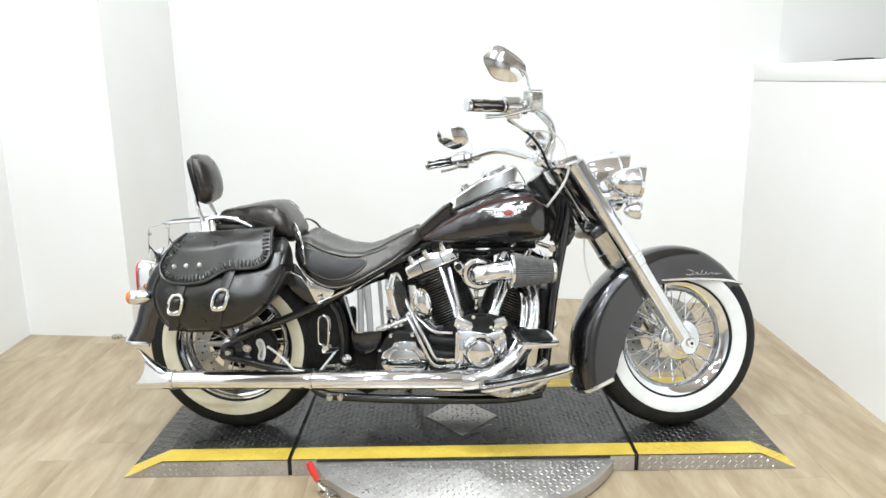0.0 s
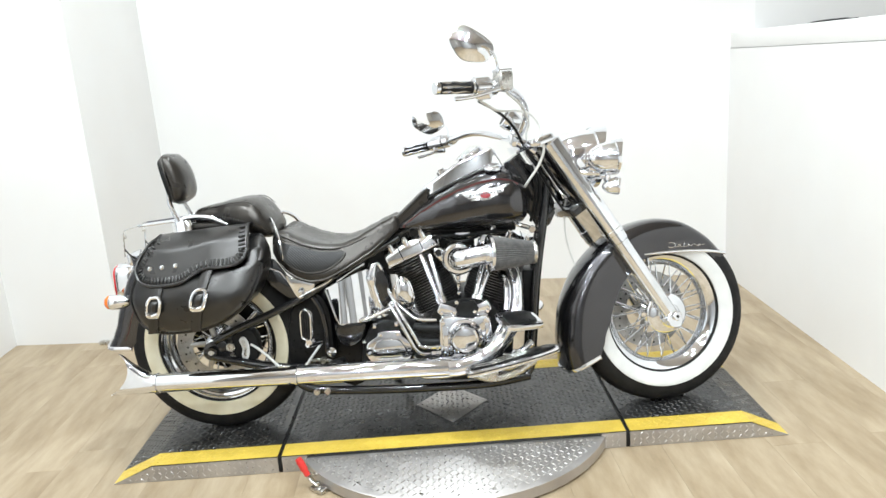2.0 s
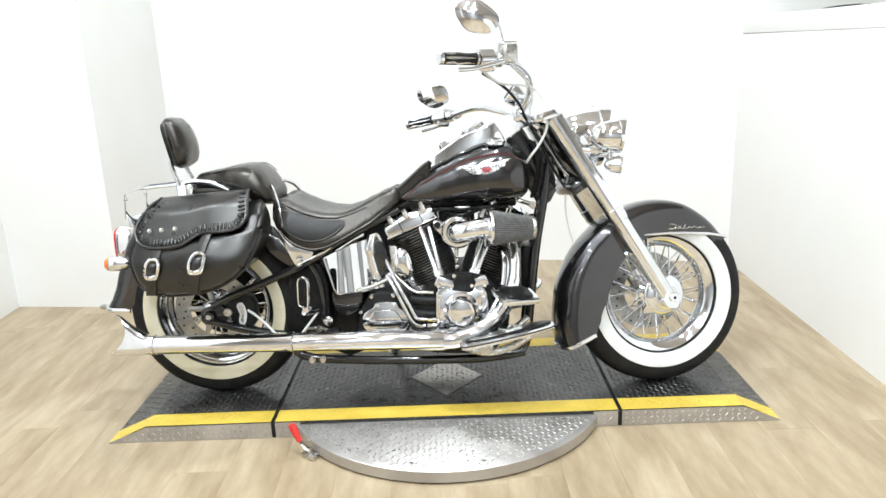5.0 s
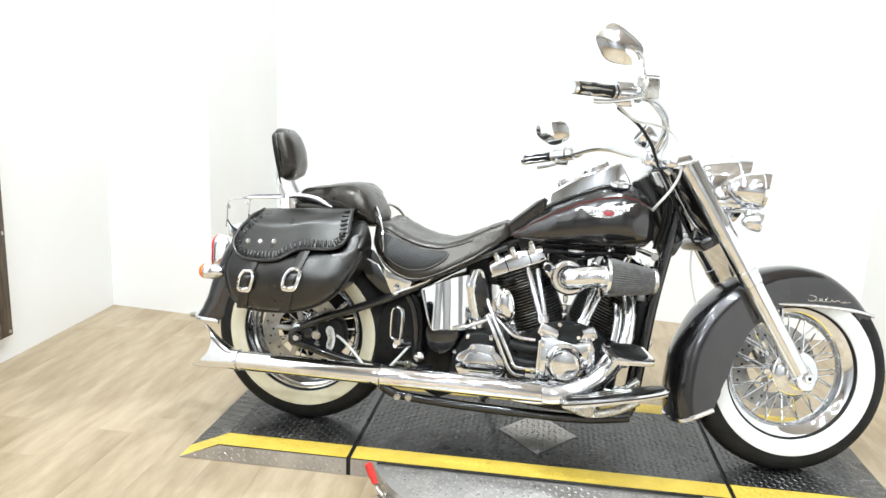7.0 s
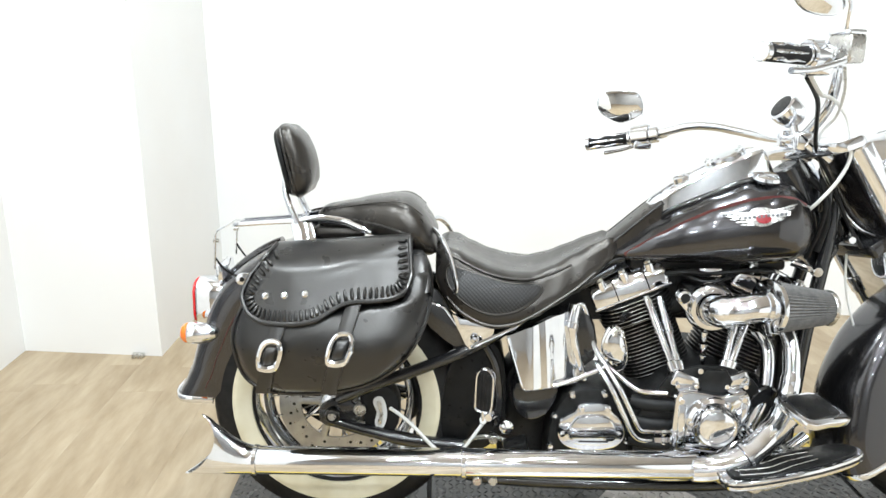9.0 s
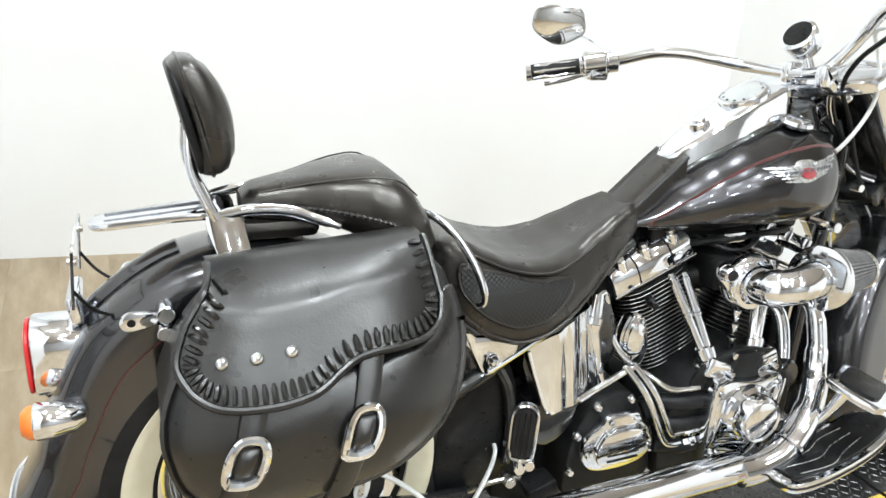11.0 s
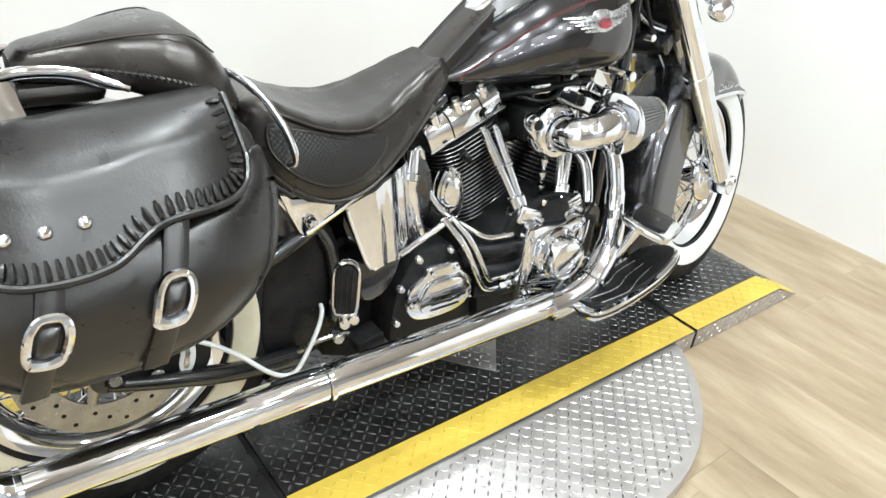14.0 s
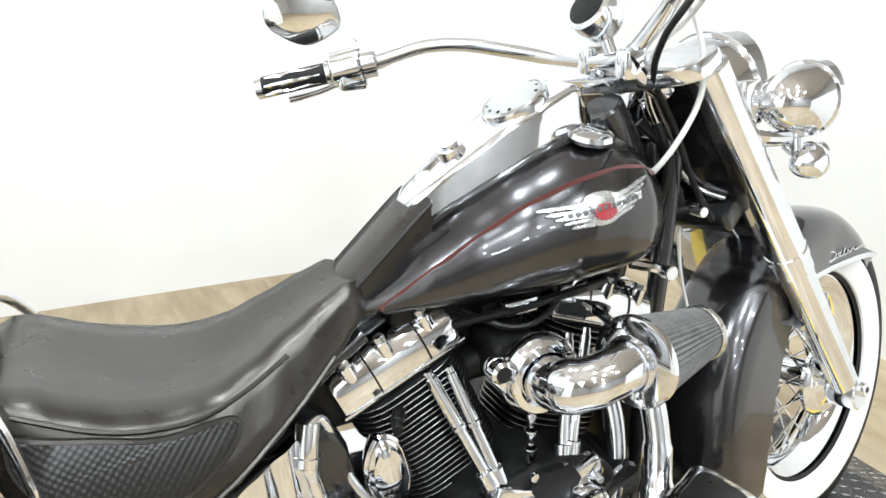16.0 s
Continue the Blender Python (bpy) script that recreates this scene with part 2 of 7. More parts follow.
class Geo:
    """Vertices and faces of one mesh while it is being built."""

    def __init__(self):
        self.v, self.f = [], []

    def ring(self, pts):
        i = len(self.v)
        self.v += [tuple(p) for p in pts]
        return list(range(i, i + len(pts)))

    def loft(self, rings, cap=True, closed=True, loop=False):
        ids = [self.ring(r) for r in rings]
        n = len(rings[0])
        pairs = list(zip(ids, ids[1:])) + ([(ids[-1], ids[0])] if loop else [])
        for a, b in pairs:
            for i in range(n if closed else n - 1):
                j = (i + 1) % n
                self.f.append((a[i], a[j], b[j], b[i]))
        if cap and not loop and closed:
            self.f += [tuple(reversed(ids[0])), tuple(ids[-1])]
        return self

    def lathe(self, prof, origin, axis, seg=32, closed=False, up=(0, 0, 1)):
        """prof: (radius, distance along the axis)."""
        a = Vector(axis).normalized()
        u = Vector(up).cross(a)
        u = (u if u.length > 0.01 else Vector((1, 0, 0)).cross(a)).normalized()
        w = a.cross(u)
        o = Vector(origin)
        rings = []
        for k in range(seg):
            c, s = math.cos(2 * math.pi * k / seg), math.sin(2 * math.pi * k / seg)
            rings.append([o + a * h + (u * c + w * s) * r for r, h in prof])
        return self.loft(rings, closed=closed, cap=False, loop=True)

    def tube(self, pts, r, seg=12, steps=1, cap=True, flat=1.0):
        pts = smooth(pts, steps) if steps > 1 else [Vector(p) for p in pts]
        n = len(pts)
        rr = [r] * n if not isinstance(r, (list, tuple)) else [r[min(len(r) - 1, int(i * (len(r) - 1) / max(1, n - 1) + 0.5))] for i in range(n)]
        tan = [(pts[min(n - 1, i + 1)] - pts[max(0, i - 1)]).normalized() for i in range(n)]
        ref = Vector((0, 1, 0)) if abs(tan[0].y) < 0.9 else Vector((1, 0, 0))
        u = (ref - tan[0] * ref.dot(tan[0])).normalized()
        rings = []
        for p, t, q in zip(pts, tan, rr):
            u = (u - t * u.dot(t)).normalized()
            w = t.cross(u)
            rings.append([p + (u * math.cos(a) * flat + w * math.sin(a)) * q for a in (2 * math.pi * k / seg for k in range(seg))])
        return self.loft(rings, cap=cap)

    def rod(self, p0, p1, r0, r1=None, seg=20, b=0.0):
        """A cylinder or cone with softened rims."""
        p0, p1 = Vector(p0), Vector(p1)
        r1 = r0 if r1 is None else r1
        h = (p1 - p0).length
        b = b or min(r0, r1, h) * 0.12
        prof = [(0.0001, 0), (r0 - b, 0), (r0, b), (r1, h - b), (r1 - b, h), (0.0001, h)]
        return self.lathe(prof, p0, p1 - p0, seg)

    def box(self, c, s, b=0.003, m=None):
        """A box with rounded edges; m turns it about its centre."""
        m = m or Matrix()
        x, y, z = (k / 2 for k in s)
        b = min(b, x * 0.9, y * 0.9, z * 0.9)
        rings = []
        for dz, ins in ((-z, b), (-z + b * 0.3, b * 0.3), (-z + b, 0), (z - b, 0), (z - b * 0.3, b * 0.3), (z, b)):
            ring = []
            for cx, cy, a0 in ((x - b, y - b, 0), (-x + b, y - b, 90), (-x + b, -y + b, 180), (x - b, -y + b, 270)):
                for k in range(4):
                    a = radians(a0 + 30 * k)
                    q = b - ins
                    ring.append(Vector(c) + m @ Vector((cx + q * math.cos(a), cy + q * math.sin(a), dz)))
            rings.append(ring)
        return self.loft(rings)

    def slab(self, outline, at, thick, b=0.003, dome=0.0):
        """A plate: outline of 2D points, at(u, v, w) gives the place; w runs from 0 to thick."""
        cx = sum(p[0] for p in outline) / len(outline)
        cy = sum(p[1] for p in outline) / len(outline)

        def inset(q, w):
            ring = []
            for px, py in outline:
                d = math.hypot(cx - px, cy - py) or 1
                ring.append(at(px + (cx - px) / d * q, py + (cy - py) / d * q, w))
            return ring
        sg = 1 if thick > 0 else -1
        rings = [inset(b, 0), inset(b * 0.3, sg * b * 0.3), inset(0, sg * b), inset(0, thick - sg * b), inset(b * 0.3, thick - sg * b * 0.3), inset(b, thick)]
        if dome:
            for k in (0.75, 0.5, 0.25):
                ring = [at(cx + (px - cx) * k, cy + (py - cy) * k, thick + dome * (1 - k * k)) for px, py in outline]
                rings.append(ring)
        return self.loft(rings)


def smooth(pts, steps=6, closed=False):
    """A curve through the points (Catmull-Rom)."""
    p = [Vector(q) for q in pts]
    n = len(p)
    out = []
    for i in range(n if closed else n - 1):
        a, b, c, d = (p[(i + k) % n] if closed else p[max(0, min(n - 1, i + k))] for k in (-1, 0, 1, 2))
        for s in range(steps):
            t = s / steps
            out.append(0.5 * (2 * b + (c - a) * t + (2 * a - 5 * b + 4 * c - d) * t * t + (3 * b - a - 3 * c + d) * t ** 3))
    if not closed:
        out.append(p[-1])
    return out


def outline(pts, steps=4):
    return [(q.x, q.y) for q in smooth([(a, b, 0) for a, b in pts], steps, True)]


def interp(x, table):
    for (x0, *a), (x1, *b) in zip(table, table[1:]):
        if x <= x1:
            k = max(0.0, (x - x0) / (x1 - x0))
            k = k * k * (3 - 2 * k) * 0.4 + k * 0.6
            return [p + (q - p) * k for p, q in zip(a, b)]
    return list(table[-1][1:])


def mesh_of(name, g, mat, m=None, angle=38):
    me = bpy.data.meshes.new(name)
    vs = [m @ Vector(p) for p in g.v] if m else g.v
    me.from_pydata(vs, [], g.f)
    bm = bmesh.new()
    bm.from_mesh(me)
    bmesh.ops.remove_doubles(bm, verts=bm.verts, dist=0.00002)
    bmesh.ops.recalc_face_normals(bm, faces=bm.faces)
    bm.to_mesh(me)
    bm.free()
    me.shade_smooth()
    me.set_sharp_from_angle(angle=radians(angle))
    me.materials.append(mat)
    return me


def part(name, g, mat, parent=None, label="", m=None, angle=38):
    """Links a mesh as one object, under a thing or a part where one is given."""
    ob = new(name, mesh_of(name, g, mat, m, angle))
    ob.parent = parent
    return tagged(ob, label)


def clone(src, parent, m):
    """Another object on the same mesh."""
    ob = new(src.name.split(".")[0], src.data)
    ob.parent, ob.matrix_basis = parent, m
    return ob


def thing(name, label, category, m=None, group="", kind=""):
    ob = new(name)
    ob.matrix_basis = m or Matrix()
    return tagged(ob, label, category, group, kind)


# ---- the room ----
BACK_A, BACK_B = Vector((-0.96, 2.135)), Vector((5.45, 1.085))


def wall_between(name, a, b, z0, z1, thick, mat, label):
    """An upright wall along a line on the plan; its thickness lies to the line's left."""
    a, b = Vector(a), Vector(b)
    d = (b - a).normalized()
    nrm = Vector((-d.y, d.x)) * thick
    q = [a, b, b + nrm, a + nrm]
    g = Geo().loft([[(p.x, p.y, z) for p in q] for z in (z0, z1)])
    return tagged(part(name, g, mat, None, label), "", "wall", "", "structure")


BACK_M = BACK_A.lerp(BACK_B, (2.64 - BACK_A.x) / (BACK_B.x - BACK_A.x))
wall_between("wall_north", BACK_A, BACK_M, -0.02, CEIL, 0.12, WALL, "smooth white painted wall behind the motorcycle")
# Same back wall carried on, its dimmer light painted in as grey.
wall_between("wall_north_east", BACK_M, BACK_B, -0.02, CEIL, 0.12, SHADEDWALL, "painted wall beyond the low partition, greyed for its weaker light")
bay = [(-1.62, 1.222), (-0.897, 1.139), (-0.897, 2.20), (-1.03, 2.22), (-1.03, 1.29), (-1.62, 1.36)]
g = Geo().loft([[(x, y, z) for x, y in bay] for z in (-0.02, CEIL)])
tagged(part("wall_north_bay", g, WALL, None, "white painted wall corner that juts into the room"), "", "wall", "", "structure")
wall_between("wall_west", (-1.358, -2.6), (-1.512, 1.30), -0.02, CEIL, 0.12, WALL, "white painted side wall with a framed screen")
# The far, north-west and south walls are unseen; added to close the room and its reflections.
wall_between("wall_west_far", (-3.6, -8.4), (-3.6, 1.6), -0.02, CEIL, 0.12, BEIGE, "unseen beige wall that closes the workshop")
wall_between("wall_east", (2.517, 1.62), (2.447, -3.0), -0.02, 1.294, 0.14, WALL, "low white partition wall beside the motorcycle")
wall_between("wall_east_far", (5.4, 2.8), (5.4, -8.4), -0.02, CEIL, 0.12, BEIGE, "unseen beige wall that closes the workshop")
wall_between("wall_north_west", (-3.7, 1.4), (-1.64, 1.27), -0.02, CEIL, 0.12, BEIGE, "unseen beige wall that closes the workshop")
wall_between("wall_south", (5.5, -8.3), (-3.7, -8.3), -0.02, CEIL, 0.12, DIM, "unseen grey wall that closes the workshop")
g = Geo().loft([[(x, y, z) for x, y in ((-3.9, -8.6), (5.7, -8.6), (5.7, 2.9), (-3.9, 2.9))] for z in (CEIL, CEIL + 0.12)])
tagged(part("ceiling", g, CEILING, None, "beige painted ceiling with rows of round lamps"), "", "ceiling", "", "structure")
d = (Vector((2.49, -3.0)) - Vector((2.560, 1.62))).normalized()
cap_m = Matrix.Translation((2.574, -0.66, 1.340)) @ Matrix.Rotation(math.atan2(d.y, d.x), 4, "Z")
g = Geo().box((0, 0, 0), (4.5, 0.178, 0.088), 0.006)
tagged(part("trim", g, WALL, None, "white painted cap board along the low wall", cap_m), "", "trim", "", "structure")

cord = thing("cord", "thin dark cord lying on the white wall cap", "cord")
part("strand", Geo().tube([(2.550, 0.78, 1.3855), (2.546, 0.68, 1.388), (2.542, 0.58, 1.3885), (2.540, 0.48, 1.388), (2.536, 0.36, 1.3855)], [0.002, 0.0045, 0.005, 0.0045, 0.002], 8, 4), PLASTIC, cord)

floor_g = Geo().loft([[(x, y, z) for x, y in ((-3.8, -8.5), (5.6, -8.5), (5.6, 2.8), (-3.8, 2.8))] for z in (-0.08, -0.006)])
SUBFLOOR = surface("joint_dark", (0.28, 0.21, 0.135), (0.34, 0.26, 0.17), (0.5, 0.6), 0, 4, 100, 0.05)
floor = tagged(part("floor", floor_g, SUBFLOOR, None, "light oak plank floor with a satin finish"), "", "floor", "", "structure")

for lx, ly in LIGHTS:
    t = thing("ceiling_light", "round white ceiling light with a bright disc", "light", pose(lx, ly, CEIL), "ceiling lights")
    part("housing", Geo().lathe([(0.0001, -0.058), (0.115, -0.058), (0.13, -0.05), (0.13, -0.004), (0.0001, -0.004)], (0, 0, 0), (0, 0, 1), 32), WALL, t)

# screen in a dark frame on the side wall
screen = thing("framed_screen", "dark wooden frame with diamond wire mesh over pale panel", "screen", pose(-1.459, 0.312, 0.1275, 0, 0, 2.3))
SW, SH, FW = 1.25, 1.25, 0.066


def bar(y0, y1, z0, z1, nm):
    part(nm, Geo().box((0.012, (y0 + y1) / 2, (z0 + z1) / 2), (0.05, abs(y1 - y0), abs(z1 - z0)), 0.004), DARKWOOD, screen)


bar(-FW, 0, 0, SH, "stile"), bar(-SW, -SW + FW, 0, SH, "stile")
bar(-SW + FW + 0.001, -FW - 0.001, 0, FW, "rail"), bar(-SW + FW + 0.001, -FW - 0.001, SH - FW, SH, "rail")
part("panel", Geo().box((-0.006, -SW / 2, SH / 2), (0.006, SW - 0.1, SH - 0.1), 0.001), MESHBACK, screen, "pale blue-white panel")
g = Geo()
for sgn in (1, -1):
    k = -2.0
    while k < SW + 1.2:
        pts = []
        for zz in (FW * 0.7, SH - FW * 0.7):
            pts.append((-(k + sgn * zz * 1.9), zz))
        (ya, za), (yb, zb) = pts
        lo, hi = -SW + FW * 0.7, -FW * 0.7
        if yb < ya:
            (ya, za), (yb, zb) = (yb, zb), (ya, za)
        sl = (zb - za) / (yb - ya)
        a0, b0 = max(ya, lo), min(yb, hi)
        if b0 - a0 > 0.01:
            g.tube([(0.004, a0, za + sl * (a0 - ya)), (0.004, b0, za + sl * (b0 - ya))], 0.0016, 4)
        k += 0.052
part("wire_mesh", g, WIRE, screen, "dark diamond wire mesh")
for yy, zz in ((-0.02, 0.02), (-0.02, SH - 0.02), (-0.02, 0.45), (-0.02, 0.9), (-0.3, 0.02)):
    part("screw", Geo().rod((0.036, yy, zz), (0.040, yy, zz), 0.008, seg=10), STEEL, screen)

# small stop on the floor by the wall
stop = Geo().box((-0.992, 1.128, 0.010), (0.05, 0.03, 0.02), 0.006)
tagged(part("floor_stop", stop, STEEL, None, "small grey metal floor stop at the wall's foot"), "", "door stop")

# ---- lift platform with a turntable ----
PY0, PY1, PZ = -0.322, 0.342, 0.06


def tread(g, inside, z, step=0.0195, size=0.0108):
    """Raised lozenges of tread plate, alternately turned; inside(x, y) says where the plate is."""
    nx, ny = int(2.5 / step), int(1.5 / step)
    for i in range(nx):
        for j in range(ny):
            x, y = -0.4 + i * step, -0.75 + j * step
            zz = z(x, y)
            if not inside(x, y):
                continue
            a = radians(45 if (i + j) % 2 else -45)
            c, s = math.cos(a), math.sin(a)
            k = len(g.v)
            for u, v, h in ((-1, 0, 0), (0, -0.28, 0), (1, 0, 0), (0, 0.28, 0), (-0.5, 0, 1), (0.5, 0, 1)):
                px, py = u * size, v * size
                g.v.append((x + px * c - py * s, y + px * s + py * c, zz + h * 0.0018))
            g.f += [(k, k + 1, k + 4), (k + 1, k + 5, k + 4), (k + 1, k + 2, k + 5), (k + 2, k + 3, k + 5), (k + 3, k + 4, k + 5), (k + 3, k, k + 4)]


turntable = thing("turntable", "round bare aluminium tread-plate turntable on the floor", "turntable")
TC, TR, TZ = (0.845, -0.07), 0.578, 0.047
part("disc", Geo().lathe([(0.0001, 0.004), (TR - 0.02, 0.004), (TR, 0.008), (TR, TZ - 0.003), (TR - 0.004, TZ), (0.0001, TZ)], (*TC, 0), (0, 0, 1), 96), ALUPLATE, turntable)
g = Geo()
tread(g, lambda x, y: math.hypot(x - TC[0], y - TC[1]) < TR - 0.02 and (y < PY0 - 0.01 or y > PY1 + 0.01), lambda x, y: TZ)
tagged(part("tread", g, ALULOZENGE, turntable, "raised tread lozenges"), "", "", "", "stuff")
for a in range(-150, 0, 24):
    c = (TC[0] + (TR - 0.04) * math.cos(radians(a)), TC[1] + (TR - 0.04) * math.sin(radians(a)))
    if c[1] < PY0 - 0.02:
        part("screw", Geo().rod((*c, TZ), (*c, TZ + 0.003), 0.006, seg=10), STEEL, turntable)

lift = thing("lift_platform", "black tread-plate motorcycle platform with yellow painted edges", "platform")
XA, XB, XC, XD = -0.34, -0.2, 1.868, 2.0


def top_z(x):
    return PZ * min(1, max(0.0, (x - XA) / (XB - XA))) if x < XB else PZ * min(1, max(0.0, (XD - x) / (XD - XC)))


def section(name, x0, x1):
    xs = sorted({x0, x1} | {x for x in (XB, XC) if x0 < x < x1})
    lowz = 0.052 if name == "middle_deck" else 0.0
    g = Geo()
    rings = [[(x, PY0, min(lowz, top_z(x) - 0.001)), (x, PY0, top_z(x) - 0.002), (x, PY0 + 0.003, top_z(x)), (x, PY1 - 0.003, top_z(x)), (x, PY1, top_z(x) - 0.002), (x, PY1, min(lowz, top_z(x) - 0.001))] for x in xs]
    g.loft(rings)
    deck = part(name, g, BLACKPLATE, lift, angle=20)
    for y0, y1 in ((PY0, PY0 + 0.082), (PY1 - 0.082, PY1)):
        g = Geo().loft([[(x, y0 - 0.0005, top_z(x) + 0.0004), (x, y1, top_z(x) + 0.0004), (x, y1, top_z(x) + 0.0012), (x, y0 - 0.0005, top_z(x) + 0.0012)] for x in xs])
        part("edge_stripe", g, YELLOW, deck, "yellow painted edge stripe", angle=20)
    g = Geo()
    tread(g, lambda x, y: x0 + 0.012 < x < x1 - 0.012 and PY0 + 0.008 < y < PY1 - 0.008 and not (PY0 + 0.07 < y < PY0 + 0.092 or PY1 - 0.092 < y < PY1 - 0.07) and PY0 + 0.082 < y < PY1 - 0.082, lambda x, y: top_z(x))
    tagged(part("tread", g, WORNPLATE, deck), "", "", "", "stuff")
    g = Geo()
    tread(g, lambda x, y: x0 + 0.012 < x < x1 - 0.012 and (PY0 + 0.012 < y < PY0 + 0.07 or PY1 - 0.07 < y < PY1 - 0.012), lambda x, y: top_z(x) + 0.0008)
    tagged(part("stripe_tread", g, YELLOW, deck), "", "", "", "stuff")
    skirts = [(x0, x1)] if name != "middle_deck" else [(x0, 0.335), (1.352, x1)]
    for y, sg in ((PY0, -1), (PY1, 1)):
        for a, b in skirts:
            q = sorted({a, b} | {x for x in (XB, XC) if a < x < b})
            g = Geo().loft([[(x, y + sg * 0.0004, 0.001), (x, y + sg * 0.0035, 0.001), (x, y + sg * 0.0035, max(0.002, top_z(x) - 0.003)), (x, y + sg * 0.0004, max(0.002, top_z(x) - 0.003))] for x in q])
            part("side_skirt", g, ALUPLATE, deck, "bare aluminium tread-plate side", angle=20)
            if sg < 0:
                gg = Geo()
                n = int((b - a) / 0.0215)
                for i in range(n):
                    for j in range(3):
                        px, pz = a + 0.015 + i * 0.0215, 0.012 + j * 0.0175
                        if pz + 0.009 > top_z(px):
                            continue
                        aa = radians(45 if (i + j) % 2 else -45)
                        c, s = math.cos(aa), math.sin(aa)
                        k = len(gg.v)
                        for u, v, h in ((-1, 0, 0), (0, -0.24, 0), (1, 0, 0), (0, 0.24, 0), (-0.45, 0, 1), (0.45, 0, 1)):
                            du, dv = u * 0.0085, v * 0.0085
                            gg.v.append((px + du * c - dv * s, y - 0.0035 - h * 0.0016, pz + du * s + dv * c))
                        gg.f += [(k, k + 1, k + 4), (k + 1, k + 5, k + 4), (k + 1, k + 2, k + 5), (k + 2, k + 3, k + 5), (k + 3, k + 4, k + 5), (k + 3, k, k + 4)]
                if gg.v:
                    tagged(part("skirt_tread", gg, ALULOZENGE, deck), "", "", "", "stuff")


section("ramp_deck", XA, 0.234)
section("middle_deck", 0.248, 1.436)
section("ramp_deck", 1.450, XD)
for x in (0.241, 1.443):
    part("joint_strip", Geo().box((x, (PY0 + PY1) / 2, 0.0285), (0.013, PY1 - PY0 + 0.006, 0.055), 0.002), RUBBER, lift, "black gap strip")
dia = [(0.845 + 0.136, -0.008), (0.845, 0.152), (0.845 - 0.136, -0.008), (0.845, -0.168)]
diamond = part("diamond_plate", Geo().slab(dia, lambda u, v, w: (u, v, PZ + 0.0006 + w), 0.003, 0.0006), ALUPLATE, lift, "bare aluminium diamond-shaped inlay")
g = Geo()
tread(g, lambda x, y: abs(x - 0.845) / 0.136 + abs(y + 0.008) / 0.16 < 0.9, lambda x, y: PZ + 0.0034)
tagged(part("diamond_tread", g, ALULOZENGE, diamond), "", "", "", "stuff")
latch = thing("turntable_lock", "red-handled toggle clamp beside the turntable", "clamp")
part("handle", Geo().tube([(0.330, -0.432, 0.108), (0.342, -0.436, 0.082), (0.356, -0.440, 0.05)], [0.011, 0.0125, 0.010], 12, 4), HANDLE_RED, latch)
part("arm", Geo().tube([(0.35, -0.42, 0.052), (0.366, -0.45, 0.036), (0.39, -0.462, 0.022)], 0.006, 8, 3), STEEL, latch)
part("base", Geo().box((0.392, -0.462, 0.010), (0.055, 0.032, 0.016), 0.004, Matrix.Rotation(radians(-35), 3, "Z")).rod((0.392, -0.462, 0.012), (0.392, -0.462, 0.036), 0.007), STEEL, latch)
part("hook", Geo().tube([(0.352, -0.425, 0.05), (0.385, -0.41, 0.03), (0.41, -0.425, 0.014)], 0.0045, 8, 3), STEEL, latch)

# ---- the motorcycle, in its own frame: x ahead, y to its left, z up from the tyres' foot ----
BIKE = Matrix.Translation((0, 0.0, PZ + 0.001)) @ Matrix.Rotation(radians(-2.4), 4, "Z") @ Matrix.Rotation(radians(-3.2), 4, "X")
bike = thing("motorcycle", "black pearl cruiser motorcycle with chrome engine and whitewall tyres", "motorcycle", BIKE)
WR = 0.324
AX_R, AX_F = Vector((0.010, -0.044, WR)), Vector((1.633, 0, WR))
RAKE = Vector((-0.530, 0, 0.848))
PIVOT = Vector((1.163, 0, 0.965))
STEER = Matrix.Translation(PIVOT) @ Matrix.Rotation(radians(12.5), 4, RAKE) @ Matrix.Translation(-PIVOT)
TURNED = Matrix.Translation(PIVOT) @ Matrix.Rotation(radians(14.6), 4, RAKE) @ Matrix.Translation(-PIVOT)


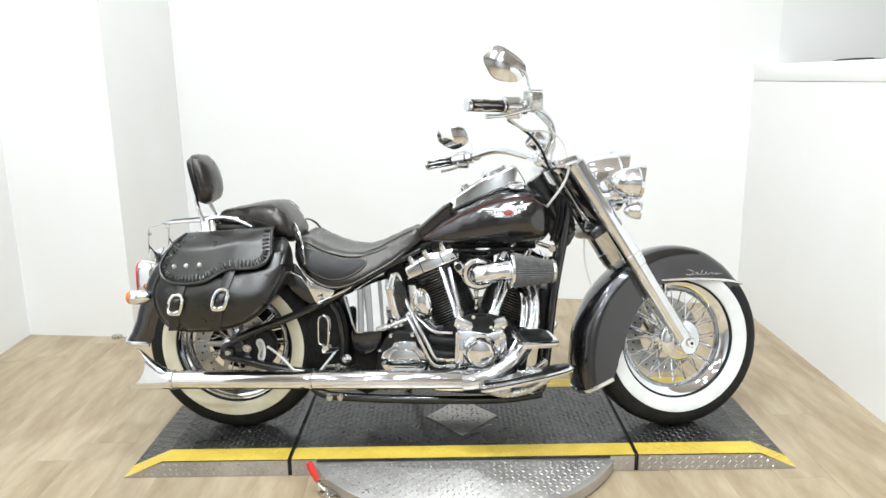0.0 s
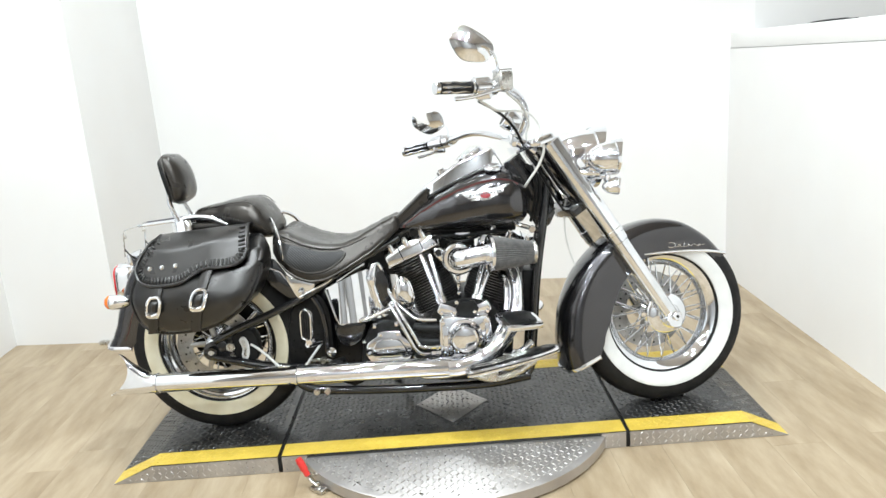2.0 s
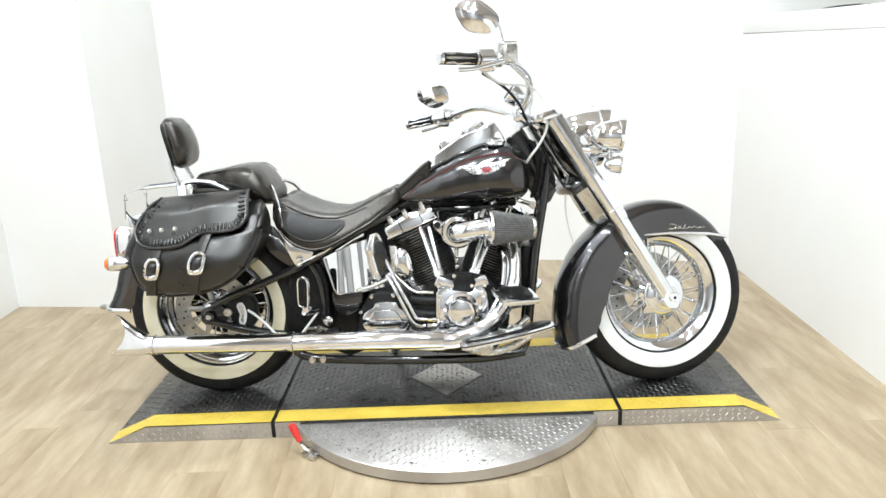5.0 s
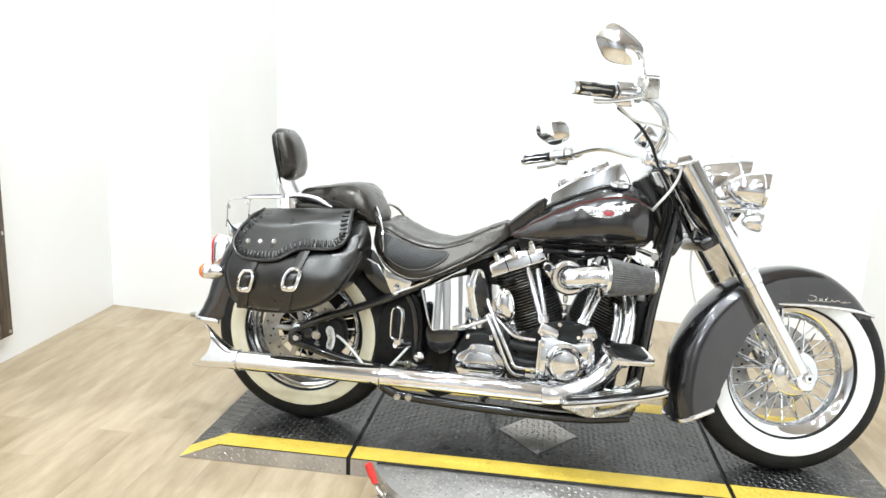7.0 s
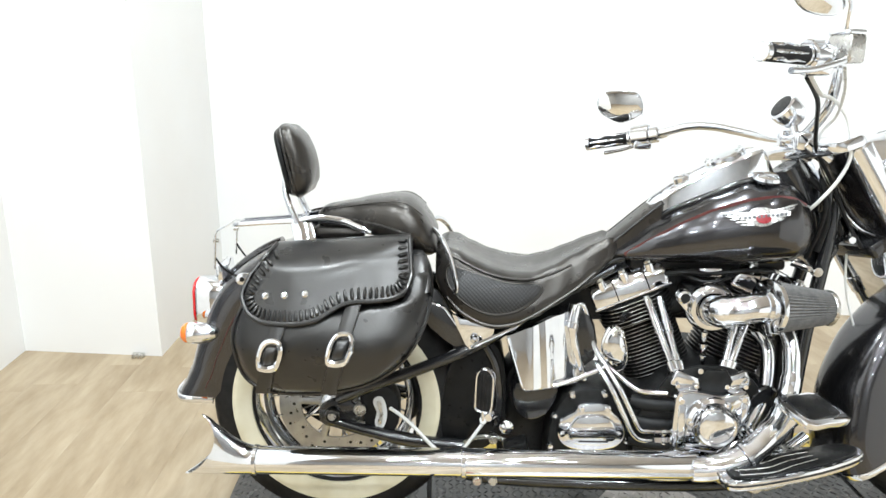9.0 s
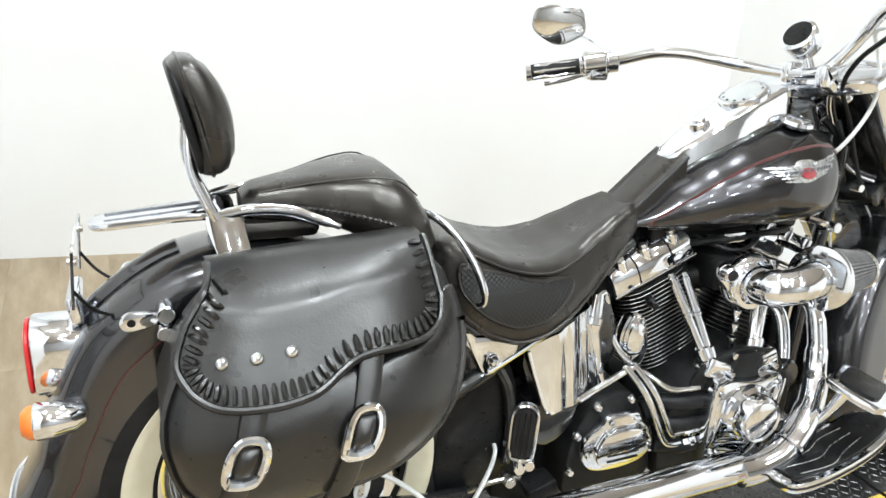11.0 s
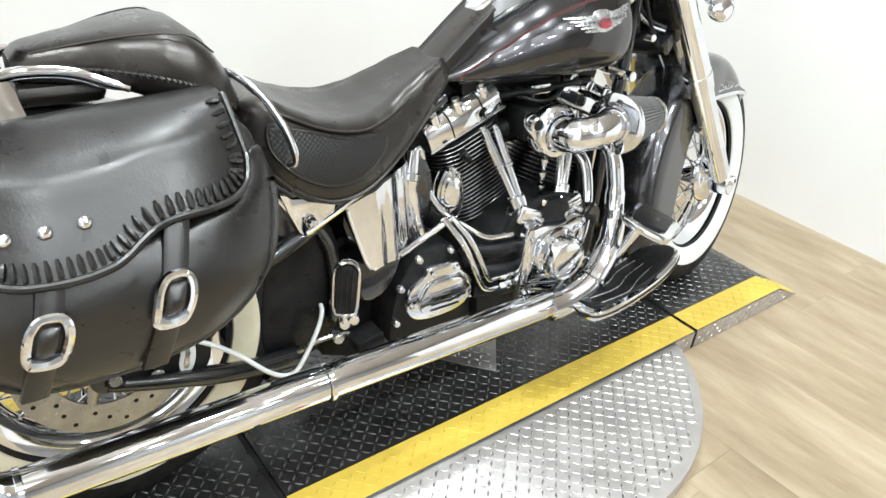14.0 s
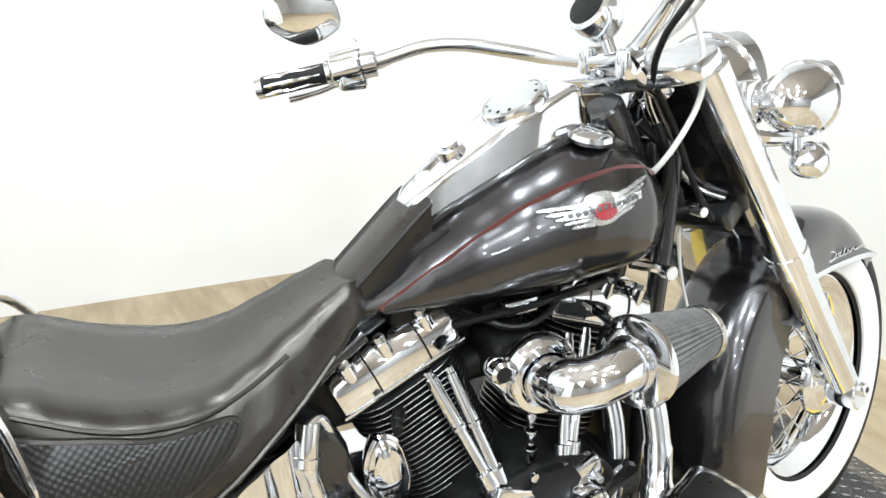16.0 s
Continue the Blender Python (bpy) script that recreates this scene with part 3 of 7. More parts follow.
def wheel(name, c, m, white, disc_y, disc_r, label, band_r=0.275, fat=1.0):
    """A laced wheel with tyre, whitewall bands, spokes and brake disc."""
    rim = Geo()
    rim.lathe([(0.203, -0.036), (0.214, -0.040), (0.217, -0.036), (0.206, -0.028), (0.196, -0.016), (0.190, -0.008), (0.188, 0), (0.190, 0.008), (0.196, 0.016), (0.206, 0.028), (0.217, 0.036), (0.214, 0.040), (0.203, 0.036), (0.184, 0.021), (0.174, 0.007), (0.174, -0.007), (0.184, -0.021)], c, (0, 1, 0), 72, closed=True)
    w = part(name, rim, CHROME, bike, label, m)
    for s in (-1, 1):
        part("rim_bead", Geo().lathe([(0.2015 + 0.0022 * math.cos(k * math.pi / 4), s * 0.0285 + 0.0022 * math.sin(k * math.pi / 4)) for k in range(8)], c, (0, 1, 0), 72, closed=True), STEEL, w, "", m)
    tyre = Geo()
    half = [(0.209, 0.045), (0.225, 0.056), (0.25, 0.0625), (0.283, 0.063), (0.306, 0.054), (0.319, 0.034), (0.3234, 0.012)]
    tyre.lathe([(r, -y * fat) for r, y in half] + [(WR, 0)] + [(r, y * fat) for r, y in reversed(half)], c, (0, 1, 0), 96)
    part("tyre", tyre, RUBBER, w, "black rubber tyre", m)
    for s in (-1, 1):
        band = Geo().lathe([(r, s * y * fat) for r, y in ((0.2165, 0.050), (0.2175, 0.0545), (0.232, 0.0605), (0.25, 0.0645), (band_r - 0.009, 0.0655), (band_r, 0.0648), (band_r + 0.002, 0.061))], c, (0, 1, 0), 96)
        part("whitewall", band, white, w, "white band on the tyre's side", m)
    g = Geo()
    for k in range(60):
        for s in (-1, 1):
            a = 2 * math.pi * (k + 0.5 * (s > 0)) / 60
            t0, t1 = Vector((math.cos(a), 0, math.sin(a))), Vector((math.cos(a + 0.06), 0, math.sin(a + 0.06)))
            g.tube([Vector(c) + t0 * 0.3242 + Vector((0, s * 0.006 * fat, 0)), Vector(c) + t1 * 0.3178 + Vector((0, s * 0.036 * fat, 0))], 0.0016, 4)
    tagged(part("tread_groove", g, PLASTIC, w, "", m), "", "", "", "stuff")
    hub = Geo().lathe([(0.0001, -0.075), (0.03, -0.075), (0.04, -0.068), (0.045, -0.055), (0.028, -0.045), (0.026, 0.045), (0.045, 0.055), (0.04, 0.068), (0.03, 0.075), (0.0001, 0.075)], c, (0, 1, 0), 40)
    part("hub", hub, CHROME, w, "", m)
    sp = Geo().rod((0, 0, 0), (0, 0, 1), 0.0027, seg=6)
    first = None
    for k in range(40):
        s = 1 if k % 2 else -1
        a = 2 * math.pi * (k // 2) / 20 + (0.05 if s > 0 else 0.0)
        lean = 0.42 if (k // 2) % 2 else -0.42
        p0 = Vector(c) + Vector((math.cos(a + lean) * 0.042, s * 0.052, math.sin(a + lean) * 0.042))
        p1 = Vector(c) + Vector((math.cos(a) * 0.180, s * 0.006, math.sin(a) * 0.180))
        d = p1 - p0
        mm = m @ Matrix.LocRotScale(p0, d.to_track_quat("Z", "Y"), (1, 1, d.length))
        if first is None:
            first = part("spoke", sp, CHROME, w)
            first.matrix_basis = mm
        else:
            clone(first, w, mm)
    disc = Geo().lathe([(disc_r * 0.62, disc_y), (disc_r, disc_y), (disc_r, disc_y + 0.005), (disc_r * 0.62, disc_y + 0.005)], c, (0, 1, 0), 64, closed=True)
    part("brake_disc", disc, DISC, w, "drilled steel brake disc", m)
    holes = Geo()
    for k in range(30):
        a = 2 * math.pi * k / 30
        r = disc_r * (0.74 if k % 3 == 0 else 0.82 if k % 3 == 1 else 0.90)
        q = Vector(c) + Vector((math.cos(a) * r, disc_y - 0.0006, math.sin(a) * r))
        holes.rod(q, q + Vector((0, 0.006, 0)), 0.0042, seg=8)
    tagged(part("drilling", holes, PLASTIC, w, "", m), "", "", "", "stuff")
    car = Geo()
    for k in range(5):
        a = 2 * math.pi * k / 5 + 0.3
        car.tube([Vector(c) + Vector((math.cos(a) * 0.03, disc_y, math.sin(a) * 0.03)), Vector(c) + Vector((math.cos(a + 0.25) * disc_r * 0.66, disc_y + 0.002, math.sin(a + 0.25) * disc_r * 0.66))], [0.013, 0.008], 8, flat=0.4)
    car.rod(Vector(c) + Vector((0, disc_y - 0.006, 0)), Vector(c) + Vector((0, disc_y + 0.01, 0)), 0.036)
    part("disc_carrier", car, DISC, w, "", m)
    return w


rear_wheel = wheel("rear_wheel", AX_R, Matrix(), WHITEWALL_OLD, -0.056, 0.146, "chrome laced rear wheel with a cream whitewall tyre", 0.263, 1.0)
part("drive_pulley", Geo().lathe([(0.0001, 0.070), (0.05, 0.070), (0.06, 0.082), (0.140, 0.082), (0.146, 0.074), (0.146, 0.100), (0.140, 0.104), (0.05, 0.104), (0.0001, 0.104)], (0, 0, WR), (0, 1, 0), 48), PLASTIC, rear_wheel, "black belt pulley behind the spokes")
front_wheel = wheel("front_wheel", AX_F, TURNED, WHITEWALL, 0.075, 0.146, "chrome laced front wheel with a bright whitewall tyre", 0.266)
part("hub_cover", Geo().lathe([(0.074, -0.062), (0.076, -0.070), (0.072, -0.076), (0.06, -0.081), (0.045, -0.084), (0.038, -0.092), (0.02, -0.094), (0.0001, -0.094)], AX_F, (0, 1, 0), 48), CHROME, front_wheel, "domed chrome hub cover", TURNED)


def fender(name, c, table, m, label):
    """A deep valanced fender round a wheel: rows of angle, outer radius, edge radius, half width."""
    rings = []
    a = table[0][0]
    n = 40
    for i in range(n + 1):
        a = table[0][0] + (table[-1][0] - table[0][0]) * i / n
        ro, ri, w = interp(a, table)
        t = Vector((math.cos(radians(a)), 0, math.sin(radians(a))))
        prof = []
        for k in range(25):
            q = -1 + 2 * k / 24
            if abs(q) > 0.55:
                e = (abs(q) - 0.55) / 0.45
                rad, y = ro - 0.055 - e * (ro - 0.055 - ri), 1.0 - 0.02 * e
            else:
                s = abs(q) / 0.55
                ang = s * math.pi / 2
                rad, y = ro - 0.055 + 0.055 * math.cos(ang) ** 0.75, math.sin(ang) ** 0.8
            prof.append((rad, math.copysign(y * w, q)))
        inner = [(r - 0.004 if abs(y) < w * 0.93 else r, y * 0.97) for r, y in prof]
        rings.append([Vector(c) + t * r + Vector((0, y, 0)) for r, y in prof] + [Vector(c) + t * r + Vector((0, y, 0)) for r, y in reversed(inner)])
    g = Geo().loft(rings)
    return part(name, g, PAINT, bike, label, m), rings


front_table = [(39.5, 0.327, 0.318, 0.058), (44, 0.329, 0.302, 0.064), (58, 0.338, 0.278, 0.067), (75, 0.350, 0.250, 0.069), (92, 0.354, 0.232, 0.074), (112, 0.355, 0.226, 0.080), (135, 0.360, 0.215, 0.085), (155, 0.370, 0.212, 0.089), (178, 0.386, 0.225, 0.093), (195, 0.405, 0.262, 0.096), (203, 0.416, 0.295, 0.097)]
front_fender, fr_rings = fender("front_fender", Vector((1.635, 0, 0.315)), front_table, TURNED, "deep black pearl front fender with chrome trim")
rear_table = [(62, 0.405, 0.33, 0.098), (78, 0.418, 0.30, 0.102), (95, 0.428, 0.285, 0.105), (110, 0.432, 0.275, 0.106), (130, 0.420, 0.268, 0.106), (150, 0.390, 0.266, 0.105), (164, 0.384, 0.272, 0.104), (171, 0.394, 0.285, 0.104), (177, 0.414, 0.305, 0.104)]
rear_fender, rr_rings = fender("rear_fender", Vector((0.0, 0, 0.315)), rear_table, Matrix(), "black pearl rear fender with a chrome tip")


end = fr_rings[-1]
part("tip_trim", Geo().tube([end[k] for k in range(25)], 0.008, 8, flat=0.55), CHROME, front_fender, "chrome edge trim", TURNED)
end = rr_rings[-1]
part("tip_trim", Geo().tube([end[k] for k in range(25)], 0.009, 8, flat=0.6), CHROME, rear_fender, "chrome edge trim")
for s in (-1, 1):
    pts = [(1.560, s * 0.0745, 0.545), (1.65, s * 0.0705, 0.546), (1.73, s * 0.0695, 0.543), (1.80, s * 0.068, 0.537), (1.850, s * 0.065, 0.529), (1.886, s * 0.057, 0.521)]
    part("side_trim", Geo().tube(pts, [0.004, 0.0065, 0.0065, 0.0065, 0.006, 0.006], 10, 4), CHROME, front_fender, "chrome side trim strip", TURNED)
    skirt = outline([(1.545, 0.50), (1.555, 0.56), (1.60, 0.60), (1.70, 0.59), (1.78, 0.565), (1.868, 0.527), (1.80, 0.537), (1.70, 0.545), (1.62, 0.546), (1.57, 0.545)], 3)
    part("side_valance", Geo().slab(skirt, lambda u, v, w, s=s: (u, s * (0.0640 + max(0, 1.66 - u) * 0.05 + w), v), 0.004, 0.001), PAINT, front_fender, "", TURNED)
    g = Geo()
    script = [(1.685, 0.573), (1.678, 0.585), (1.690, 0.592), (1.704, 0.583), (1.696, 0.570), (1.683, 0.572), (1.712, 0.572), (1.718, 0.580), (1.710, 0.578), (1.724, 0.570), (1.731, 0.588), (1.727, 0.572), (1.738, 0.571), (1.741, 0.578), (1.746, 0.570), (1.756, 0.577), (1.764, 0.569), (1.774, 0.575), (1.768, 0.569), (1.786, 0.572)]
    path = [(u, s * 0.0698, v - 0.004) for u, v in ((1.797 - (1.786 - a) * 1.36, 0.563 + (b - 0.569) * 0.85) for a, b in script)]
    part("script_emblem", g.tube(path, 0.0014, 6, 4), CHROME, front_fender, "small chrome script emblem", TURNED)
# pinstripes on the rear fender
for k, s in ((4, -1), (20, 1)):
    pts = [rr_rings[i][k] + Vector((0, s * 0.0008, 0)) for i in range(2, 39)]
    part("pinstripe", Geo().tube(pts, 0.0016, 5), FENDERSTRIPE, rear_fender, "dark red pinstripe")
part("fender_rib", Geo().tube([rr_rings[i][12] + Vector((0, 0, 0.001)) for i in range(16, 32)], 0.012, 10, flat=1.8), PAINT, rear_fender)

# tank
TANK = [(0.694, 0.716, 0.702, 0.050), (0.735, 0.744, 0.697, 0.080), (0.79, 0.788, 0.694, 0.108), (0.86, 0.830, 0.691, 0.130), (0.93, 0.864, 0.690, 0.146), (1.0, 0.890, 0.691, 0.156), (1.06, 0.903, 0.692, 0.156), (1.105, 0.897, 0.694, 0.148), (1.14, 0.875, 0.698, 0.128), (1.160, 0.84, 0.715, 0.100), (1.168, 0.80, 0.74, 0.060)]
rings = []
N = 36
for i in range(N + 1):
    k = i / N
    x = TANK[0][0] + (TANK[-1][0] - TANK[0][0]) * (1 - (1 - k) ** 1.5)
    zt, zb, w = interp(x, TANK)
    ring = []
    for j in range(48):
        a = 2 * math.pi * j / 48
        c, s = math.cos(a), math.sin(a)
        y = math.copysign(abs(c) ** 0.72, c) * w
        mid = zb + (zt - zb) * 0.42
        z = mid + (abs(s) ** 0.85) * (zt - mid) if s > 0 else mid - (abs(s) ** 0.6) * (mid - zb)
        if s < 0:
            y *= 1 - 0.12 * abs(s)
        else:
            y *= 1 - 0.06 * s * s
        ring.append((x, y, z))
    rings.append(ring)
tank = part("fuel_tank", Geo().loft(rings), PAINT, bike, "black pearl teardrop fuel tank with a winged badge")


def tank_side(x, z, off=0.0, s=-1):
    zt, zb, w = interp(x, TANK)
    mid = zb + (zt - zb) * 0.42
    if z > mid:
        sn = min(1, max(0, (z - mid) / (zt - mid))) ** (1 / 0.85)
        y = (1 - sn * sn) ** 0.36 * w * (1 - 0.06 * sn * sn)
    else:
        sn = min(1, max(0, (mid - z) / (mid - zb))) ** (1 / 0.6)
        y = max(0, 1 - sn * sn) ** 0.36 * w * (1 - 0.12 * sn)
    return Vector((x, s * (y + off), z))


for s in (-1, 1):
    def on_tank(u, v, w, s=s):
        return tank_side(u, v, w + 0.0005, s)
    def feather(x0, z0, x1, z1, w0, w1, h=0.0035):
        """One raised feather of the badge, tapered from root to tip."""
        n = 6
        up, dn = [], []
        for k in range(n + 1):
            t = k / n
            x, z = x0 + (x1 - x0) * t, z0 + (z1 - z0) * t
            w = (w0 + (w1 - w0) * t) * (1 if k < n else 0.4)
            up.append((x, z + w))
            dn.append((x, z - w))
        return Geo().slab(up + dn[::-1], lambda u, v, w, s=s: tank_side(u, v, w + 0.0008, s), h, 0.0007)
    core = outline([(0.985, 0.820), (0.992, 0.836), (1.012, 0.842), (1.034, 0.840), (1.046, 0.828), (1.042, 0.812), (1.028, 0.802), (1.008, 0.800), (0.992, 0.806)], 3)
    badge = part("winged_badge", Geo().slab(core, on_tank, 0.003, 0.001), SILVER, bike, "silver winged badge with a red centre")
    for k in range(5):
        part("feather", feather(0.998, 0.829 - k * 0.0062, 0.926 + k * 0.010, 0.825 - k * 0.0058, 0.0029, 0.0017), SILVER, badge)
        part("feather", feather(1.034, 0.834 - k * 0.0062, 1.100 - k * 0.009, 0.849 - k * 0.0075, 0.0029, 0.0017), SILVER, badge)
    part("badge_centre", Geo().slab([(0.017 * math.cos(a) + 1.017, 0.8175 + 0.0105 * math.sin(a)) for a in (k * math.pi / 12 for k in range(24))], lambda u, v, w, s=s: tank_side(u, v, w + 0.0040, s), 0.0015, 0.0004), REDENAMEL, badge, "red enamel centre")
    part("badge_band", Geo().slab([(0.958, 0.8125), (1.078, 0.8255), (1.079, 0.8350), (0.957, 0.8220)], lambda u, v, w, s=s: tank_side(u, v, w + 0.0052, s), 0.0012, 0.0004), SILVER, badge, "silver band across the badge")
    for k in range(11):
        x = 0.963 + k * 0.0102
        z = 0.8178 + k * 0.00112
        part("letter_bar", Geo().slab([(x, z - 0.0028), (x + 0.006, z - 0.0022), (x + 0.006, z + 0.0034), (x, z + 0.0028)], lambda u, v, w, s=s: tank_side(u, v, w + 0.0063, s), 0.0008, 0.0002), WIRE, badge, "dark lettering bar")
    stripe = smooth([tank_side(0.722, 0.713, 0.0006, s), tank_side(0.80, 0.768, 0.0006, s), tank_side(0.90, 0.822, 0.0006, s), tank_side(1.0, 0.856, 0.0006, s), tank_side(1.08, 0.862, 0.0006, s), tank_side(1.13, 0.842, 0.0006, s)], 6)
    part("pinstripe", Geo().tube(stripe, 0.0055, 6, flat=0.12), REDPAINT, tank, "dark red pinstripe")
part("filler_cap", Geo().lathe([(0.0001, 0.018), (0.022, 0.018), (0.031, 0.013), (0.033, 0.006), (0.030, 0.0)], (1.05, -0.072, 0.894), (0.05, -0.2, 1), 36), CHROME, tank, "round chrome fuel cap")
part("filler_cap", Geo().lathe([(0.0001, 0.018), (0.022, 0.018), (0.031, 0.013), (0.033, 0.006), (0.030, 0.0)], (1.05, 0.072, 0.894), (0.05, 0.2, 1), 36), CHROME, tank, "round chrome fuel cap")
part("bottom_seam", Geo().tube([tank_side(x, interp(x, TANK)[1] + 0.004, 0.0, -1) for x in (0.73, 0.8, 0.9, 1.0, 1.08, 1.13)], 0.003, 6, 3), GLOSS, tank)

# dash console and tank strap


def tank_top(x, y):
    zt, zb, w = interp(x, TANK)
    mid = zb + (zt - zb) * 0.42
    best = zt
    for k in range(90):
        a = radians(k)
        if math.cos(a) ** 0.72 * w * (1 - 0.06 * math.sin(a) ** 2) <= y:
            best = mid + math.sin(a) ** 0.85 * (zt - mid)
            break
    return best


for s in (-1, 1):
    part("console_trim", Geo().tube([(x, s * y, tank_top(x, y) + 0.003) for x, y in ((0.80, 0.032), (0.84, 0.043), (0.89, 0.051), (0.94, 0.056), (0.99, 0.057), (1.03, 0.055))], 0.008, 10, 4), GLOSS, bike, "black trim strip beside the dash")
rows = [(x, zt - 0.013, zb, w * 0.82) for x, zt, zb, w in [(0.790, 0.846, 0.80, 0.026), (0.80, 0.857, 0.80, 0.038), (0.84, 0.882, 0.815, 0.049), (0.89, 0.914, 0.835, 0.058), (0.94, 0.943, 0.85, 0.064), (0.99, 0.964, 0.865, 0.064), (1.03, 0.979, 0.875, 0.060), (1.046, 0.982, 0.88, 0.055), (1.054, 0.977, 0.88, 0.052), (1.075, 0.940, 0.88, 0.046), (1.097, 0.895, 0.87, 0.036)]]
rings = []
for x, zt, zb, w in rows:
    half = [(w + 0.004, zb), (w, zt - 0.010), (w - 0.0012, zt - 0.005), (w - 0.005, zt - 0.0012), (w - 0.012, zt)]
    rings.append([(x, -y, z) for y, z in half] + [(x, y, z) for y, z in reversed(half)])
dash = part("dash_console", Geo().loft(rings), CHROME, bike, "chrome tank dash with a round speedometer")
SPD, SPN = (0.972, 0, 0.944), (-0.45, 0, 0.893)
part("speedometer", Geo().lathe([(0.045, 0.012), (0.049, 0.010), (0.051, 0.004), (0.049, -0.02)], SPD, SPN, 48), CHROME, dash, "chrome speedometer bezel")
part("speedometer_dial", Geo().lathe([(0.0001, 0.008), (0.043, 0.008), (0.045, 0.004)], SPD, SPN, 40), WALL, dash, "pale speedometer dial")
part("speedometer_glass", Geo().lathe([(0.0001, 0.024), (0.016, 0.0227), (0.029, 0.0193), (0.039, 0.015), (0.0445, 0.0115)], SPD, SPN, 48), GLASS, dash, "domed glass over the dial")
for k in range(11):
    a = radians(-50 + 28 * k)
    q = Vector(SPD) + Vector(SPN).normalized() * 0.0085 + Vector((0.9, 0, 0.43)).normalized() * 0.036 * math.cos(a) + Vector((0, 1, 0)) * 0.036 * math.sin(a)
    part("dial_mark", Geo().rod(q, q + Vector(SPN).normalized() * 0.0008, 0.0028, seg=8), PLASTIC, dash)
part("ignition_switch", Geo().rod((0.872, 0, 0.879), (0.866, 0, 0.898), 0.020).rod((0.866, 0, 0.898), (0.864, 0, 0.903), 0.013), CHROME, dash)
g = Geo()
rings = []
for x, z in ((0.682, 0.722), (0.71, 0.745), (0.74, 0.771), (0.77, 0.797), (0.80, 0.822), (0.812, 0.831)):
    rings.append([(x, y * 0.048, z + 0.004 + dz + 0.006 * (1 - y * y)) for y, dz in ((-1, 0), (-0.9, 0.004), (-0.4, 0.006), (0.4, 0.006), (0.9, 0.004), (1, 0), (1, -0.04), (-1, -0.04))])
strap = part("tank_strap", g.loft(rings), LEATHER, bike, "black leather strap along the tank's spine")
for s in (-1, 1):
    part("strap_binding", Geo().tube([(x, s * 0.0475, z + 0.0055) for x, z in ((0.682, 0.722), (0.71, 0.745), (0.74, 0.771), (0.77, 0.797), (0.80, 0.822), (0.812, 0.831))], 0.0045, 8, 2), BAGLEATHER, strap, "laced leather edge")

# seat
SEAT = [(0.262, 0.714, 0.655, 0.110, 0.125), (0.285, 0.729, 0.616, 0.132, 0.150), (0.315, 0.724, 0.586, 0.142, 0.166), (0.35, 0.704, 0.562, 0.146, 0.174), (0.40, 0.682, 0.549, 0.148, 0.178), (0.45, 0.670, 0.554, 0.142, 0.174), (0.50, 0.667, 0.574, 0.128, 0.162), (0.55, 0.682, 0.599, 0.106, 0.140), (0.60, 0.706, 0.624, 0.086, 0.112), (0.65, 0.730, 0.660, 0.072, 0.088), (0.69, 0.746, 0.694, 0.060, 0.070), (0.706, 0.741, 0.708, 0.050, 0.056), (0.716, 0.732, 0.714, 0.034, 0.038), (0.722, 0.722, 0.716, 0.016, 0.018)]
rings = []
for i in range(41):
    x = 0.262 + (0.722 - 0.262) * (1 - (1 - i / 40) ** 1.25)
    zt, zb, wt, wb = interp(x, SEAT)
    ring = []
    for y, k in ((-0.55, 0.0), (-0.86, 0.0), (-0.97, 0.02), (-1.0, 0.08), (-1.0, 0.25)):
        ring.append((x, y * wb, zb + k * (zt - zb)))
    for q in range(1, 5):
        t = q / 4
        ring.append((x, -(wb + (wt - wb) * t), zb + (0.25 + 0.68 * t) * (zt - zb)))
    ring += [(x, -wt * 0.93, zt - 0.001), (x, -wt * 0.84, zt + 0.006), (x, -wt * 0.6, zt + 0.004), (x, -wt * 0.3, zt), (x, 0, zt - 0.001)]
    ring += [(a, -b, c) for a, b, c in reversed(ring[:-1])]
    rings.append(ring)
seat = part("rider_seat", Geo().loft(rings), LEATHER, bike, "black leather bucket seat with woven side inserts", angle=60)


def seat_side(x, z, off=0.0, s=-1):
    zt, zb, wt, wb = interp(x, SEAT)
    k = min(0.93, max(0.0, (z - zb) / (zt - zb)))
    w = wb if k < 0.25 else wb + (wt - wb) * (k - 0.25) / 0.68
    return Vector((x, s * (w + off), z))


for s in (-1, 1):
    ins = outline([(0.300, 0.700), (0.335, 0.690), (0.372, 0.679), (0.43, 0.660), (0.485, 0.655), (0.510, 0.652), (0.515, 0.640), (0.496, 0.620), (0.465, 0.602), (0.437, 0.593), (0.40, 0.591), (0.371, 0.597), (0.335, 0.615), (0.31, 0.637), (0.293, 0.662), (0.290, 0.690)], 4)
    part("side_insert", Geo().slab(ins, lambda u, v, w, s=s: seat_side(u, v, w + 0.002, s), 0.008, 0.003), WOVEN, seat, "basket-weave embossed leather insert")
    part("insert_piping", Geo().tube([seat_side(u, v, 0.006, s) for u, v in ins + ins[:1]], 0.0042, 6), LEATHER, seat)
    low = [seat_side(x, interp(x, SEAT)[1] + 0.012, 0.001, s) for x in (0.29, 0.32, 0.36, 0.40, 0.45, 0.5, 0.55, 0.6, 0.65)]
    part("lower_piping", Geo().tube(low, 0.0035, 6, 3), LEATHER, seat)
    top = [seat_side(x, z, 0.002, s) for x, z in ((0.30, 0.722), (0.33, 0.708), (0.37, 0.688), (0.42, 0.672), (0.48, 0.663), (0.54, 0.673), (0.59, 0.692))]
    part("dish_piping", Geo().tube(top, 0.003, 6, 3), LEATHER, seat)

